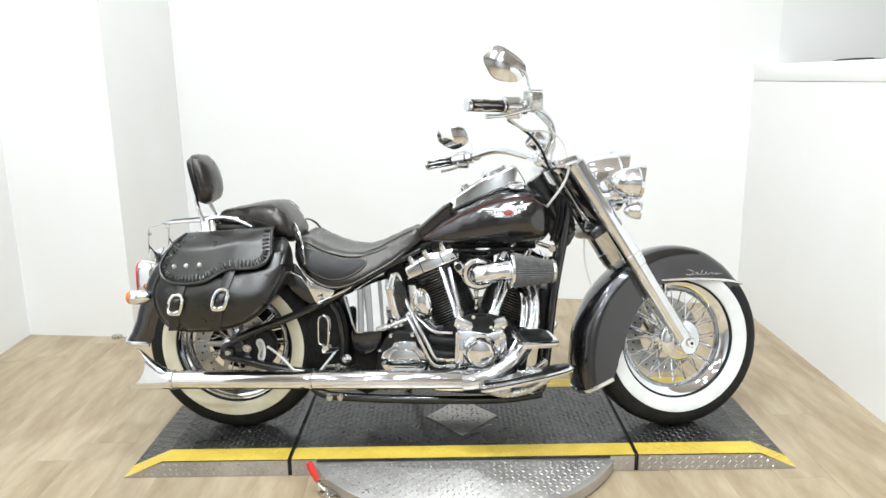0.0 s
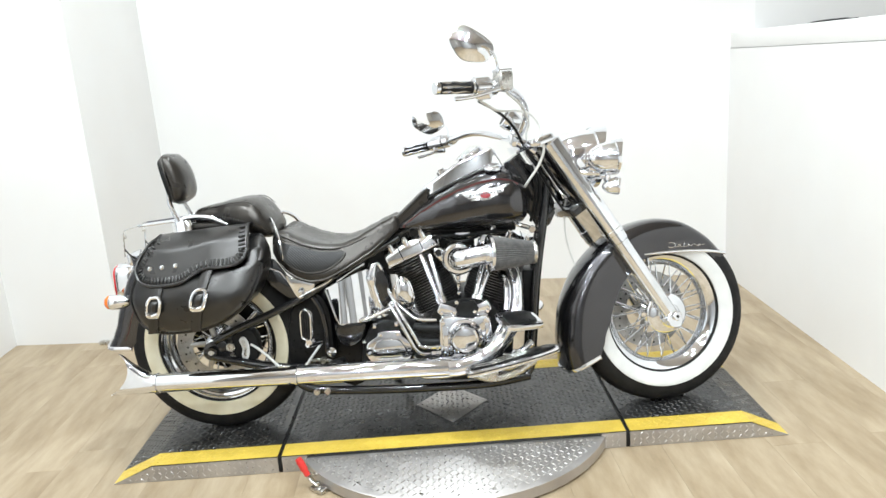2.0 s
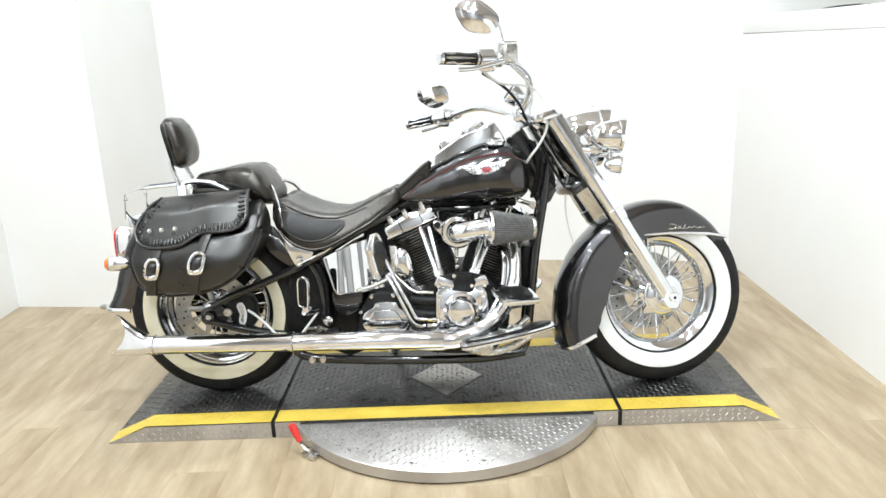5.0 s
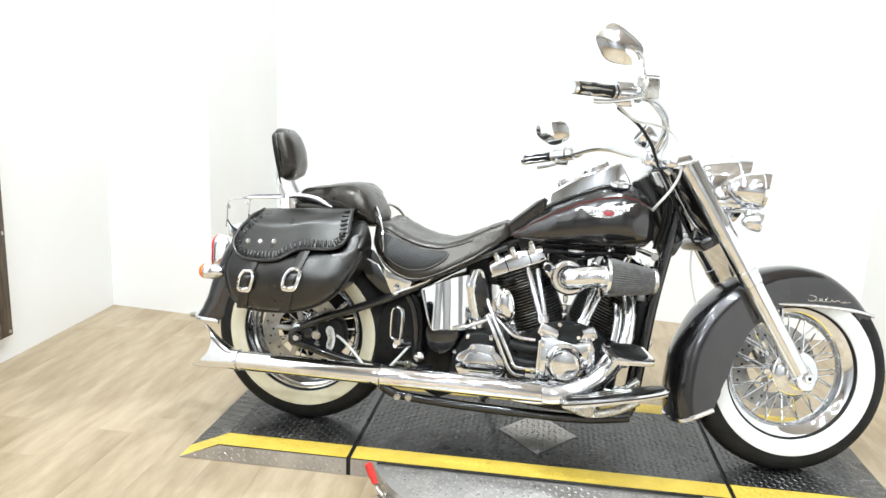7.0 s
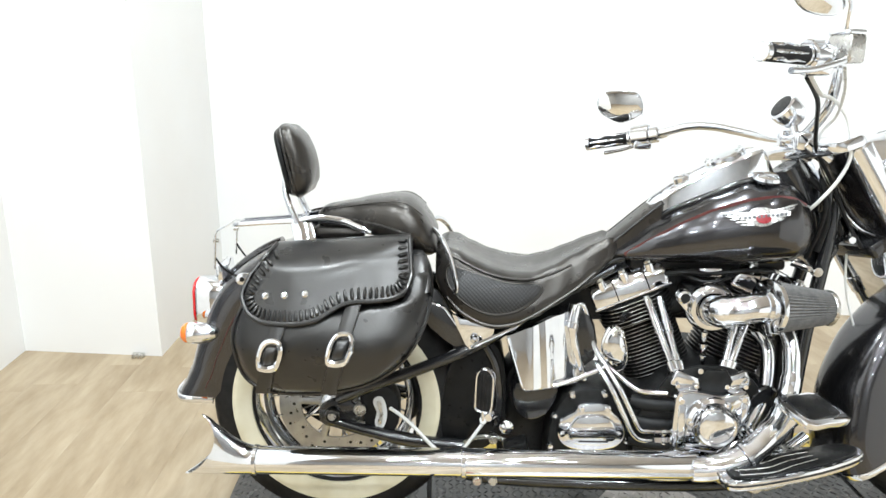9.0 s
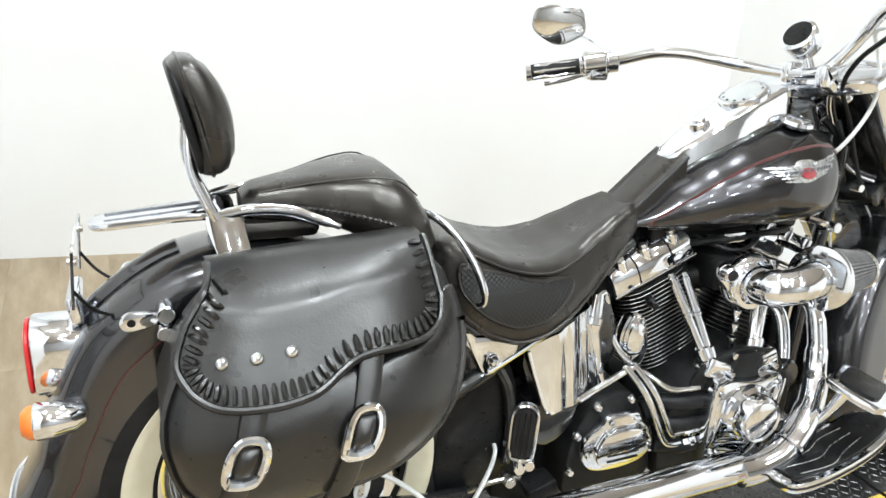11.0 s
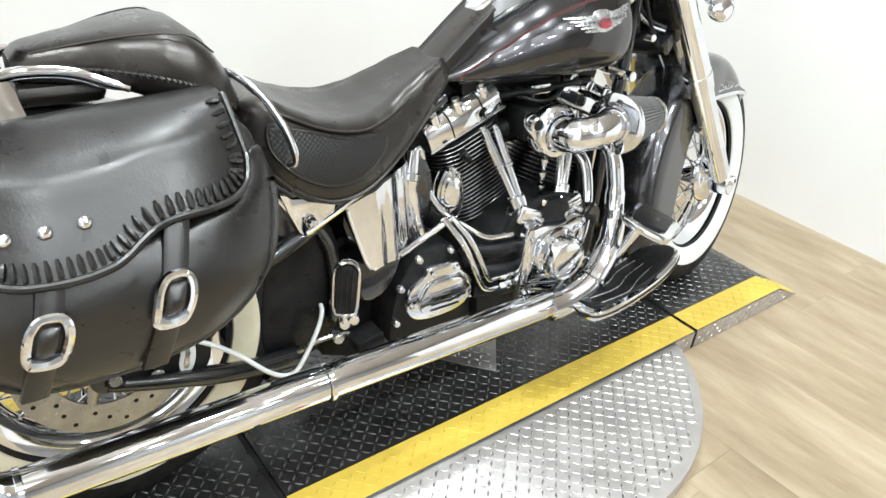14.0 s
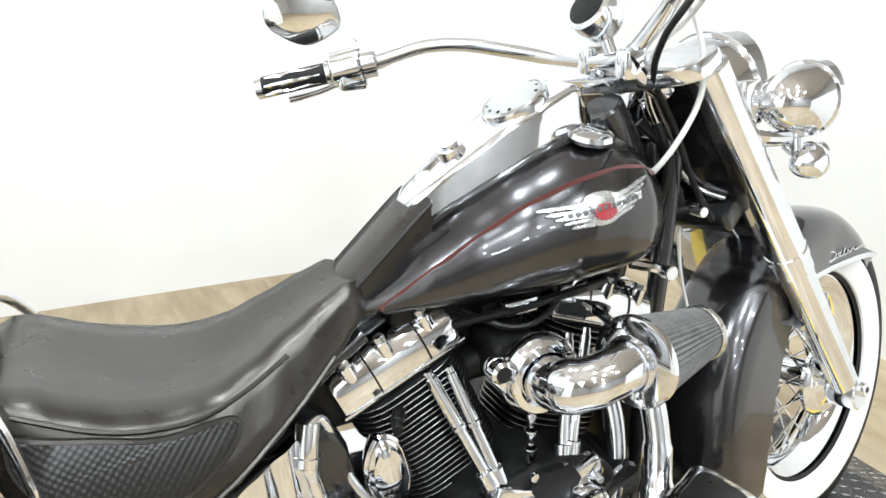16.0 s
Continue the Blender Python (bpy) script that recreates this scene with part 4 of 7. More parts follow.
# passenger pad, backrest, luggage rack
PIL = [(-0.035, 0.806, 0.776, 0.040), (-0.018, 0.822, 0.768, 0.052), (0.05, 0.834, 0.760, 0.066), (0.11, 0.846, 0.750, 0.100), (0.16, 0.852, 0.730, 0.124), (0.195, 0.848, 0.712, 0.132), (0.22, 0.832, 0.706, 0.130), (0.245, 0.798, 0.704, 0.122), (0.262, 0.762, 0.712, 0.105)]
rings = []
for i in range(25):
    x = PIL[0][0] + (PIL[-1][0] - PIL[0][0]) * i / 24
    zt, zb, w = interp(x, PIL)
    ring = []
    for k in range(32):
        a = 2 * math.pi * k / 32
        c, s = math.cos(a), math.sin(a)
        mid = (zt + zb) / 2
        ring.append((x, math.copysign(abs(c) ** 0.6, c) * w * (1 - 0.1 * max(0, s)), mid + math.copysign(abs(s) ** 0.7, s) * (zt - zb) / 2))
    rings.append(ring)
pil = part("passenger_pad", Geo().loft(rings), LEATHER, bike, "black leather passenger pad with stitched seams")
for s in (-1, 1):
    seam = []
    for x in (-0.03, 0.03, 0.09, 0.15, 0.20, 0.24, 0.255):
        zt, zb, w = interp(x, PIL)
        seam.append((x, s * w * 0.985, zb + (zt - zb) * 0.5 - max(0, x) * 0.06))
    part("seam_piping", Geo().tube(seam, 0.003, 6, 4), LEATHER, pil)
    g = Geo()
    line = smooth([Vector(p) for p in seam], 14)
    for a, b in zip(line[::2], line[1::2]):
        g.tube([a + Vector((0, s * 0.0022, 0.004)), b + Vector((0, s * 0.0022, -0.004))], 0.0016, 5)
    tagged(part("stitching", g, BAGLEATHER, pil, "braided seam stitching"), "", "", "", "stuff")
    top = [(x, s * interp(x, PIL)[2] * 0.80, interp(x, PIL)[0] - 0.008) for x in (-0.01, 0.06, 0.13, 0.19, 0.23)]
    part("top_seam", Geo().tube(top, 0.0016, 6, 4), LEATHER, pil)
part("rack_pad", Geo().box((0.018, 0, 0.757), (0.13, 0.12, 0.034), 0.014), LEATHER, bike, "small black leather pad behind the passenger pad")
m_pad = Matrix.Translation((-0.084, 0, 0.934)) @ Matrix.Rotation(radians(-13), 4, "Y")
padout = outline([(-0.084, -0.05), (-0.081, 0.04), (-0.062, 0.083), (0, 0.091), (0.062, 0.083), (0.081, 0.04), (0.084, -0.05), (0.066, -0.081), (0, -0.087), (-0.066, -0.081)], 4)
back = part("backrest_pad", Geo().slab(padout, lambda u, v, w: m_pad @ Vector((w - 0.03 + 0.012 * math.cos(v * 20), u, v)), 0.046, 0.016, 0.014), LEATHER, bike, "black leather passenger backrest on chrome uprights", angle=60)
part("back_shell", Geo().slab([(a * 0.94, b * 0.94) for a, b in padout], lambda u, v, w: m_pad @ Vector((-0.018 - w, u, v)), 0.014, 0.006), PLASTIC, back, "smooth black back panel")
part("pad_piping", Geo().tube([m_pad @ Vector((-0.012, u, v)) for u, v in padout + padout[:1]], 0.0035, 6), LEATHER, back)
for s in (-1, 1):
    part("backrest_upright", Geo().tube([(-0.108, s * 0.042, 0.915), (-0.108, s * 0.058, 0.86), (-0.092, s * 0.066, 0.815), (-0.078, s * 0.068, 0.785)], [0.007, 0.008, 0.0085, 0.0085], 10, 5), CHROME, bike, "chrome backrest upright")
for s in (-1, 1):
    plate = outline([(-0.094, 0.789), (-0.046, 0.792), (-0.030, 0.735), (-0.012, 0.690), (-0.068, 0.684), (-0.082, 0.735)], 3)
    part("side_bracket", Geo().slab(plate, lambda u, v, w, s=s: (u, s * (0.066 + w + max(0, 0.775 - v) ** 1.3 * 0.9), v), 0.006, 0.002), CHROME, bike, "chrome fender bracket plate")
    part("grab_rail", Geo().tube([(-0.09, s * 0.066, 0.786), (-0.03, s * 0.070, 0.797), (0.03, s * 0.074, 0.793), (0.07, s * 0.086, 0.780), (0.105, s * 0.098, 0.767)], [0.008, 0.009, 0.009, 0.008, 0.005], 10, 5, flat=0.75), CHROME, bike, "curved chrome rail")
rack = outline([(-0.258, 0.0), (-0.254, 0.022), (-0.240, 0.033), (-0.20, 0.038), (-0.12, 0.046), (-0.072, 0.052), (-0.070, 0.0), (-0.072, -0.052), (-0.12, -0.046), (-0.20, -0.038), (-0.240, -0.033), (-0.254, -0.022)], 3)
luggage = part("luggage_rack", Geo().slab(rack, lambda u, v, w: (u, v, 0.766 + (u + 0.262) * 0.08 + w), 0.011, 0.004), CHROME, bike, "flat narrow chrome luggage rack")
for y in (-0.018, 0.018):
    part("rack_groove", Geo().tube([(-0.235, y, 0.7795), (-0.15, y, 0.7863), (-0.085, y, 0.7915)], 0.0018, 6, 3), WIRE, luggage, "dark groove along the rack")


# saddlebag
BODY = [(-0.180, 0.590), (-0.178, 0.530), (-0.158, 0.475), (-0.11, 0.447), (-0.03, 0.443), (0.05, 0.450), (0.13, 0.474), (0.198, 0.520), (0.242, 0.590), (0.257, 0.650), (0.247, 0.708), (0.215, 0.742), (0.10, 0.744), (-0.04, 0.734), (-0.10, 0.712), (-0.15, 0.655)]


def bag_y(u, v):
    """How far the bag's outer face stands out at a place on it."""
    t = (v - 0.56) / 0.2
    y = -0.352 + 0.05 * max(0, -t) ** 1.5 + max(0, t) ** 1.3 * 0.125
    e = max(0, u - 0.09) / 0.13
    return y + 0.036 * e * e + 0.03 * max(0, (-0.03 - u) / 0.14) ** 2


body = outline(BODY, 4)
cxb, czb = 0.05, 0.61
rings = []
for k, y in ((1.0, -0.135), (1.0, -0.19), (1.0, -0.25)):
    rings.append([(cxb + (u - cxb) * k, y, min(czb + (v - czb) * k, 0.724 + u * 0.05 - max(0, -0.17 - y) * 0.95)) for u, v in body])
for k, f in ((1.0, 0.70), (0.985, 0.86), (0.95, 0.955), (0.88, 1.0), (0.7, 1.01), (0.4, 1.015), (0.1, 1.015)):
    ring = []
    for u, v in body:
        uu, vv = cxb + (u - cxb) * k, czb + (v - czb) * k
        vv = min(vv, 0.70)
        ring.append((uu, -0.2 + (bag_y(uu, vv) + 0.2) * f, min(vv, (0.650 if f < 0.9 else 0.645) + 0.055 * min(1, max(0, (uu - 0.205) / 0.02)))))
    rings.append(ring)
bag = part("saddlebag", Geo().loft(rings), BAGLEATHER, None, angle=60)
bag.matrix_basis = BIKE
tagged(bag, "black leather saddlebag with a laced lid, hung beside the rear wheel", "saddlebag")
cut = max(k for k, (u, v) in enumerate(body) if u > 0.1 and v < 0.655)
turnp = max(k for k, q in enumerate(body) if q[0] < -0.1 and q[1] >= 0.655) + 1
seam = body[turnp:] + body[:cut + 1]
seamring = [(cxb + (u - cxb) * 0.992, -0.2 + (bag_y(u, v) + 0.2) * 0.9, czb + (v - czb) * 0.992) for u, v in seam]
part("edge_piping", Geo().tube(seamring, 0.0045, 6), BAGLEATHER, bag)
# lid: follows the top, then hangs over the face with a wavy edge
LIDLOW = [(-0.142, 0.704), (-0.158, 0.664), (-0.149, 0.639), (-0.131, 0.622), (-0.10, 0.612), (-0.04, 0.611), (0.0, 0.616), (0.022, 0.624), (0.047, 0.639), (0.070, 0.650), (0.098, 0.655), (0.145, 0.656), (0.18, 0.660), (0.204, 0.674), (0.214, 0.700)]
low = [(p.x, p.y) for p in smooth([(a, b, 0) for a, b in LIDLOW], 5)]
rows = []
nrow = 17
for n_col, (u, v) in enumerate(low):
    k = n_col / (len(low) - 1)
    k = 0.5 * k + 0.5 * min(1, max(0, (u + 0.158) / 0.372))
    utop, vtop = -0.112 + k * 0.318, 0.752 + 0.022 * k
    ctrl = [Vector((utop, -0.125, vtop - 0.004)), Vector((utop, -0.158, vtop + 0.004)), Vector((utop, -0.196, vtop - 0.001))]
    for q in (0.24, 0.48, 0.74, 1.0):
        uu, vv = utop + (u - utop) * q, vtop + (v - vtop) * q
        ctrl.append(Vector((uu, bag_y(uu, vv) - 0.012, vv)))
    curve = smooth(ctrl, 8)
    rows.append([curve[round(i * (len(curve) - 1) / (nrow - 1))] for i in range(nrow)])
under = [[p + Vector((0, 0.008, -0.005 if k < 9 else -0.001)) for k, p in enumerate(col)] for col in rows]
g = Geo().loft([a + list(reversed(b)) for a, b in zip(rows, under)])
lid = part("lid", g, BAGLEATHER, bag, "smooth leather lid", angle=60)
edge_pts = [col[-1] + Vector((0, -0.001, 0.002)) for col in rows]
part("lid_binding", Geo().tube([rows[0][k] for k in range(4, nrow)] + edge_pts + [rows[-1][k] for k in range(nrow - 1, 4, -1)], 0.0055, 8), BAGLEATHER, lid, "rolled leather edge")


def along(line, d):
    """The place d metres along a line of points."""
    for a, b in zip(line, line[1:]):
        n = (b - a).length
        if d <= n:
            return a.lerp(b, d / n)
        d -= n
    return line[-1].copy()


def spaced(line, step):
    total = sum((b - a).length for a, b in zip(line, line[1:]))
    n = int(total / step)
    return [(i + 0.5) * total / n for i in range(n)]


# laces stand square to the lid's rim
skin = [p for col in rows for p in col[3:]]


def on_lid(u, v, lift):
    near = sorted(skin, key=lambda p: (p.x - u) ** 2 + (p.z - v) ** 2)[:3]
    wts = [1 / (0.002 + math.hypot(p.x - u, p.z - v)) for p in near]
    return Vector((u, sum(p.y * k for p, k in zip(near, wts)) / sum(wts) - lift, v + lift * 0.3))


rim = [rows[0][k] for k in range(4, nrow)] + [col[-1] for col in rows[1:-1]] + [rows[-1][k] for k in range(nrow - 1, 3, -1)]
rim = [Vector((p.x, p.z, 0)) for p in rim]
for d in spaced(rim, 0.0128):
    p, q = along(rim, max(0, d - 0.004)), along(rim, d + 0.004)
    t = (q - p).normalized()
    inw = Vector((-t.y, t.x, 0))
    p = along(rim, d)
    pts = [on_lid(p.x + inw.x * h, p.y + inw.y * h, lift) for h, lift in ((0.008, 0.001), (0.012, 0.0035), (0.022, 0.0035), (0.027, 0.001))]
    part("lace", Geo().tube(pts, [0.0026, 0.0042, 0.0042, 0.0026], 6, 2), BAGLEATHER, lid)
for x, z in ((-0.103, 0.663), (-0.060, 0.666), (-0.015, 0.669)):
    y = bag_y(x, z) - 0.012
    part("stud", Geo().lathe([(0.0001, 0.007), (0.005, 0.006), (0.0085, 0.003), (0.0095, 0.0)], (x, y, z), (0, -1, 0.15), 16), CHROME, lid, "round chrome stud")


def buckle_strap(xt, xb, zt, zb, bz):
    pts = [(xt + (xb - xt) * t, zt + (zb - zt) * t) for t in (k / 10 for k in range(11))]
    rings = []
    for u, v in pts:
        y = bag_y(u, v) - 0.0085
        rings.append([(u - 0.0175, y + 0.008, v), (u - 0.0165, y + 0.0005, v), (u - 0.014, y - 0.001, v), (u, y - 0.002, v), (u + 0.014, y - 0.001, v), (u + 0.0165, y + 0.0005, v), (u + 0.0175, y + 0.008, v)])
    strap = part("strap", Geo().loft(rings), BAGLEATHER, bag, "leather closing strap")
    t = (zt - bz) / (zt - zb)
    u = xt + (xb - xt) * t
    sl = (xb - xt) / (zb - zt)
    loop = [(a + (b) * sl, b) for a, b in ((-0.0195, -0.022), (-0.0225, 0.0), (-0.0205, 0.020), (-0.011, 0.0325), (0.011, 0.0325), (0.0205, 0.020), (0.0225, 0.0), (0.0195, -0.022), (0.012, -0.031), (-0.012, -0.031))]
    ring = [(u + a, bag_y(u + a, bz + b) - 0.014, bz + b) for a, b in loop]
    ring = smooth(ring, 4, True)
    part("buckle", Geo().tube(ring + ring[:1], 0.0062, 8, flat=0.9), CHROME, strap, "oval chrome buckle")
    tongue = []
    for n in range(7):
        b = -0.024 + n * 0.008
        lift = 0.011 * math.sin(math.pi * n / 6) ** 0.6
        o = u + b * sl
        y = bag_y(o, bz + b) - 0.010
        tongue.append([(o - 0.0145, y + 0.006, bz + b), (o - 0.0135, y - 0.4 * lift, bz + b), (o - 0.008, y - 0.9 * lift, bz + b), (o, y - lift, bz + b), (o + 0.008, y - 0.9 * lift, bz + b), (o + 0.0135, y - 0.4 * lift, bz + b), (o + 0.0145, y + 0.006, bz + b)])
    part("strap_end", Geo().loft(tongue), BAGLEATHER, strap, "leather strap end through the buckle", angle=60)
    barp = [(u + a + b * sl, bag_y(u, bz + b) - 0.016, bz + b) for a, b in ((-0.018, -0.021), (0.0, -0.026), (0.018, -0.021))]
    part("buckle_bar", Geo().tube(barp, 0.0075, 8, 3), CHROME, strap)


buckle_strap(-0.068, -0.112, 0.612, 0.450, 0.545)
buckle_strap(0.092, 0.035, 0.652, 0.455, 0.562)

# tail lamp, signals, plate holder
tl = outline([(-0.046, 0.520), (-0.05, 0.57), (-0.042, 0.615), (0.0, 0.632), (0.042, 0.615), (0.05, 0.57), (0.046, 0.520), (0.0, 0.510)], 3)
tail = part("tail_lamp", Geo().slab(tl, lambda u, v, w: (-0.276 - w, u, v + w * 0.02), 0.078, 0.006), CHROME, bike, "chrome tail lamp housing with a red lens")
part("tail_lens", Geo().slab([(a * 0.93, 0.572 + (b - 0.572) * 0.93) for a, b in tl], lambda u, v, w: (-0.3545 - w, u, v + 0.0016), 0.007, 0.003, 0.003), RED, tail, "red lens")
frame_pts = [(-0.284, -0.088, 0.672), (-0.277, -0.090, 0.758), (-0.276, -0.080, 0.766), (-0.276, 0.080, 0.766), (-0.277, 0.090, 0.758), (-0.284, 0.088, 0.672)]
holder = part("plate_bracket", Geo().tube(frame_pts, 0.0024, 8), CHROME, bike, "thin steel wire plate holder behind the fender")
part("bracket_foot", Geo().box((-0.286, 0, 0.652), (0.02, 0.10, 0.045), 0.006, Matrix.Rotation(radians(-8), 3, "Y")), CHROME, holder)
for s in (-1, 1):
    part("bracket_wire", Geo().tube([(-0.281, s * 0.088, 0.70), (-0.262, s * 0.085, 0.672), (-0.24, s * 0.078, 0.655), (-0.222, s * 0.075, 0.652)], 0.0026, 8, 4), PLASTIC, holder)
    part("bracket_bolt", Geo().rod((-0.272, s * 0.082, 0.742), (-0.285, s * 0.082, 0.742), 0.006, seg=12), STEEL, holder)
for s in (-1, 1):
    sig = part("rear_signal", Geo().lathe([(0.0001, -0.055), (0.012, -0.052), (0.022, -0.038), (0.027, -0.01), (0.028, 0.012), (0.026, 0.016)], (-0.335, s * 0.108, 0.513), (-1, 0, 0), 28), CHROME, bike, "chrome bullet turn signal with amber lens")
    part("lens", Geo().lathe([(0.026, 0.014), (0.025, 0.024), (0.018, 0.032), (0.0001, 0.035)], (-0.335, s * 0.108, 0.513), (-1, 0, 0), 28), AMBER, sig, "amber lens")
    part("stalk", Geo().tube([(-0.315, s * 0.105, 0.514), (-0.30, s * 0.095, 0.520), (-0.285, s * 0.08, 0.53)], 0.008, 10, 3), CHROME, sig)
    mount = part("bag_mount", Geo().slab(outline([(-0.226, 0.652), (-0.218, 0.666), (-0.20, 0.668), (-0.175, 0.664), (-0.175, 0.648), (-0.20, 0.640), (-0.218, 0.640)], 3), lambda u, v, w, s=s: (u, s * (0.107 + w), v), 0.010, 0.003), CHROME, bike, "chrome bag mount on the fender")
    part("mount_hole", Geo().rod((-0.209, s * 0.1165, 0.653), (-0.209, s * 0.1185, 0.653), 0.006, seg=14), PLASTIC, mount)
    part("mount_stud", Geo().rod((-0.162, s * 0.105, 0.668), (-0.162, s * 0.14, 0.668), 0.013, seg=18).rod((-0.165, s * 0.105, 0.640), (-0.165, s * 0.142, 0.640), 0.011, seg=18).rod((-0.160, s * 0.12, 0.655), (-0.160, s * 0.12, 0.615), 0.007), CHROME, mount)

# frame and swingarm
for s in (-1, 1):
    part("down_tube", Geo().tube([(1.242, s * 0.03, 0.84), (1.218, s * 0.045, 0.70), (1.184, s * 0.06, 0.50), (1.160, s * 0.075, 0.28), (1.144, s * 0.085, 0.17), (1.11, s * 0.10, 0.135)], 0.0165, 12, 4), GLOSS, bike, "black frame tube")
    part("lower_rail", Geo().tube([(1.14, s * 0.095, 0.142), (1.0, s * 0.118, 0.130), (0.8, s * 0.125, 0.128), (0.5, s * 0.125, 0.135), (0.34, s * 0.12, 0.15), (0.28, s * 0.115, 0.20)], 0.016, 12, 4), GLOSS, bike)
    part("upper_strut", Geo().tube([(0.02, s * 0.138, 0.352), (0.10, s * 0.146, 0.392), (0.24, s * 0.150, 0.448), (0.345, s * 0.145, 0.492), (0.44, s * 0.12, 0.54), (0.58, s * 0.08, 0.615), (0.70, s * 0.05, 0.672)], [0.012, 0.015, 0.015, 0.015, 0.015, 0.014, 0.012], 12, 4), GLOSS, bike)
    part("swingarm", Geo().tube([(0.0, s * 0.135, 0.300), (0.10, s * 0.145, 0.275), (0.22, s * 0.140, 0.245), (0.34, s * 0.125, 0.225)], [0.016, 0.016, 0.018, 0.02], 12, 4), GLOSS, bike)
    axle = part("axle_plate", Geo().slab(outline([(-0.028, 0.315), (-0.02, 0.34), (0.01, 0.352), (0.05, 0.350), (0.075, 0.32), (0.05, 0.285), (0.01, 0.280), (-0.02, 0.29)], 3), lambda u, v, w, s=s: (u, s * (0.126 + w), v), 0.014, 0.003), GLOSS, bike)
    part("axle_nut", Geo().rod((0.008, s * 0.138, 0.318), (0.008, s * 0.158, 0.318), 0.019, seg=24), GLOSS, axle, "black axle nut")
    part("axle_tip", Geo().rod((0.008, s * 0.156, 0.318), (0.008, s * 0.163, 0.318), 0.010, seg=16), STEEL, axle, "steel axle end")
part("steering_head", Geo().rod((1.243, 0, 0.72), (1.118, 0, 0.925), 0.036), GLOSS, bike)
part("neck_gusset", Geo().slab(outline([(1.155, 0.90), (1.225, 0.80), (1.265, 0.72), (1.215, 0.66), (1.17, 0.72), (1.12, 0.82)], 2), lambda u, v, w: (u, -0.025 + w, v), 0.05, 0.006), GLOSS, bike)
part("top_tube", Geo().tube([(1.17, 0, 0.86), (1.0, 0, 0.83), (0.8, 0, 0.72), (0.6, 0, 0.64), (0.45, 0, 0.58)], 0.024, 12, 3), GLOSS, bike)
inner = outline([(0.272, 0.30), (0.292, 0.43), (0.335, 0.485), (0.40, 0.50), (0.435, 0.44), (0.44, 0.33), (0.43, 0.25), (0.36, 0.20), (0.29, 0.21)], 3)
part("inner_guard", Geo().slab(inner, lambda u, v, w: (u, -0.112 + w, v), 0.224, 0.012), PLASTIC, bike, "dark plastic guard ahead of the rear tyre")
# Added block, no known part: darkens the see-through gap behind the gearbox.
part("battery_tray", Geo().slab(outline([(0.425, 0.15), (0.425, 0.33), (0.46, 0.42), (0.55, 0.42), (0.56, 0.15)], 2), lambda u, v, w: (u, -0.06 + w, v), 0.13, 0.008), PLASTIC, bike, "black filler that keeps the gap behind the gearbox dark")
part("guard_rib", Geo().tube([(0.385, -0.118, 0.49), (0.41, -0.122, 0.44), (0.42, -0.122, 0.36), (0.415, -0.12, 0.28)], 0.010, 8, 4), GLOSS, bike)
part("guard_plate", Geo().slab(outline([(0.255, 0.64), (0.29, 0.60), (0.335, 0.52), (0.315, 0.505), (0.27, 0.53), (0.238, 0.575)], 3), lambda u, v, w: (u, -0.125 - w, v), 0.008, 0.003), GLOSS, bike)
part("guard_moulding", Geo().tube([(0.262, -0.135, 0.60), (0.285, -0.137, 0.56), (0.315, -0.137, 0.525)], [0.003, 0.006, 0.003], 8, 4), CHROME, bike)

# rear brake and small parts behind the engine
cal = part("rear_caliper", Geo().slab(outline([(0.085, 0.385), (0.14, 0.392), (0.17, 0.36), (0.17, 0.29), (0.14, 0.262), (0.095, 0.27), (0.08, 0.32)], 3), lambda u, v, w: (u, -0.085 - w, v), 0.055, 0.008), WRINKLE, bike, "black rear brake caliper with a chrome insert")
part("caliper_insert", Geo().slab(outline([(0.108, 0.350), (0.116, 0.364), (0.130, 0.364), (0.139, 0.348), (0.143, 0.322), (0.139, 0.296), (0.130, 0.282), (0.116, 0.284), (0.112, 0.300), (0.117, 0.324)], 3), lambda u, v, w: (u, -0.1405 - w, v), 0.004, 0.0015), WHITEWALL, cal, "pale bean-shaped caliper cover")
part("insert_slot", Geo().slab(outline([(0.117, 0.350), (0.128, 0.352), (0.133, 0.322), (0.128, 0.294), (0.119, 0.296), (0.125, 0.324)], 3), lambda u, v, w: (u, -0.1448 - w, v), 0.002, 0.0006), STEEL, cal)
part("caliper_bolt", Geo().rod((0.075, -0.12, 0.33), (0.075, -0.15, 0.33), 0.016, seg=14).rod((0.075, -0.12, 0.29), (0.075, -0.146, 0.29), 0.013, seg=14), STEEL, cal)
part("brake_hose", Geo().tube([(0.150, -0.146, 0.337), (0.178, -0.156, 0.322), (0.215, -0.165, 0.292), (0.255, -0.170, 0.250), (0.285, -0.172, 0.229), (0.312, -0.170, 0.226), (0.338, -0.160, 0.246), (0.362, -0.150, 0.275), (0.38, -0.138, 0.296), (0.392, -0.122, 0.312), (0.396, -0.10, 0.318)], 0.0045, 10, 8), HOSE, bike, "pale brake hose")
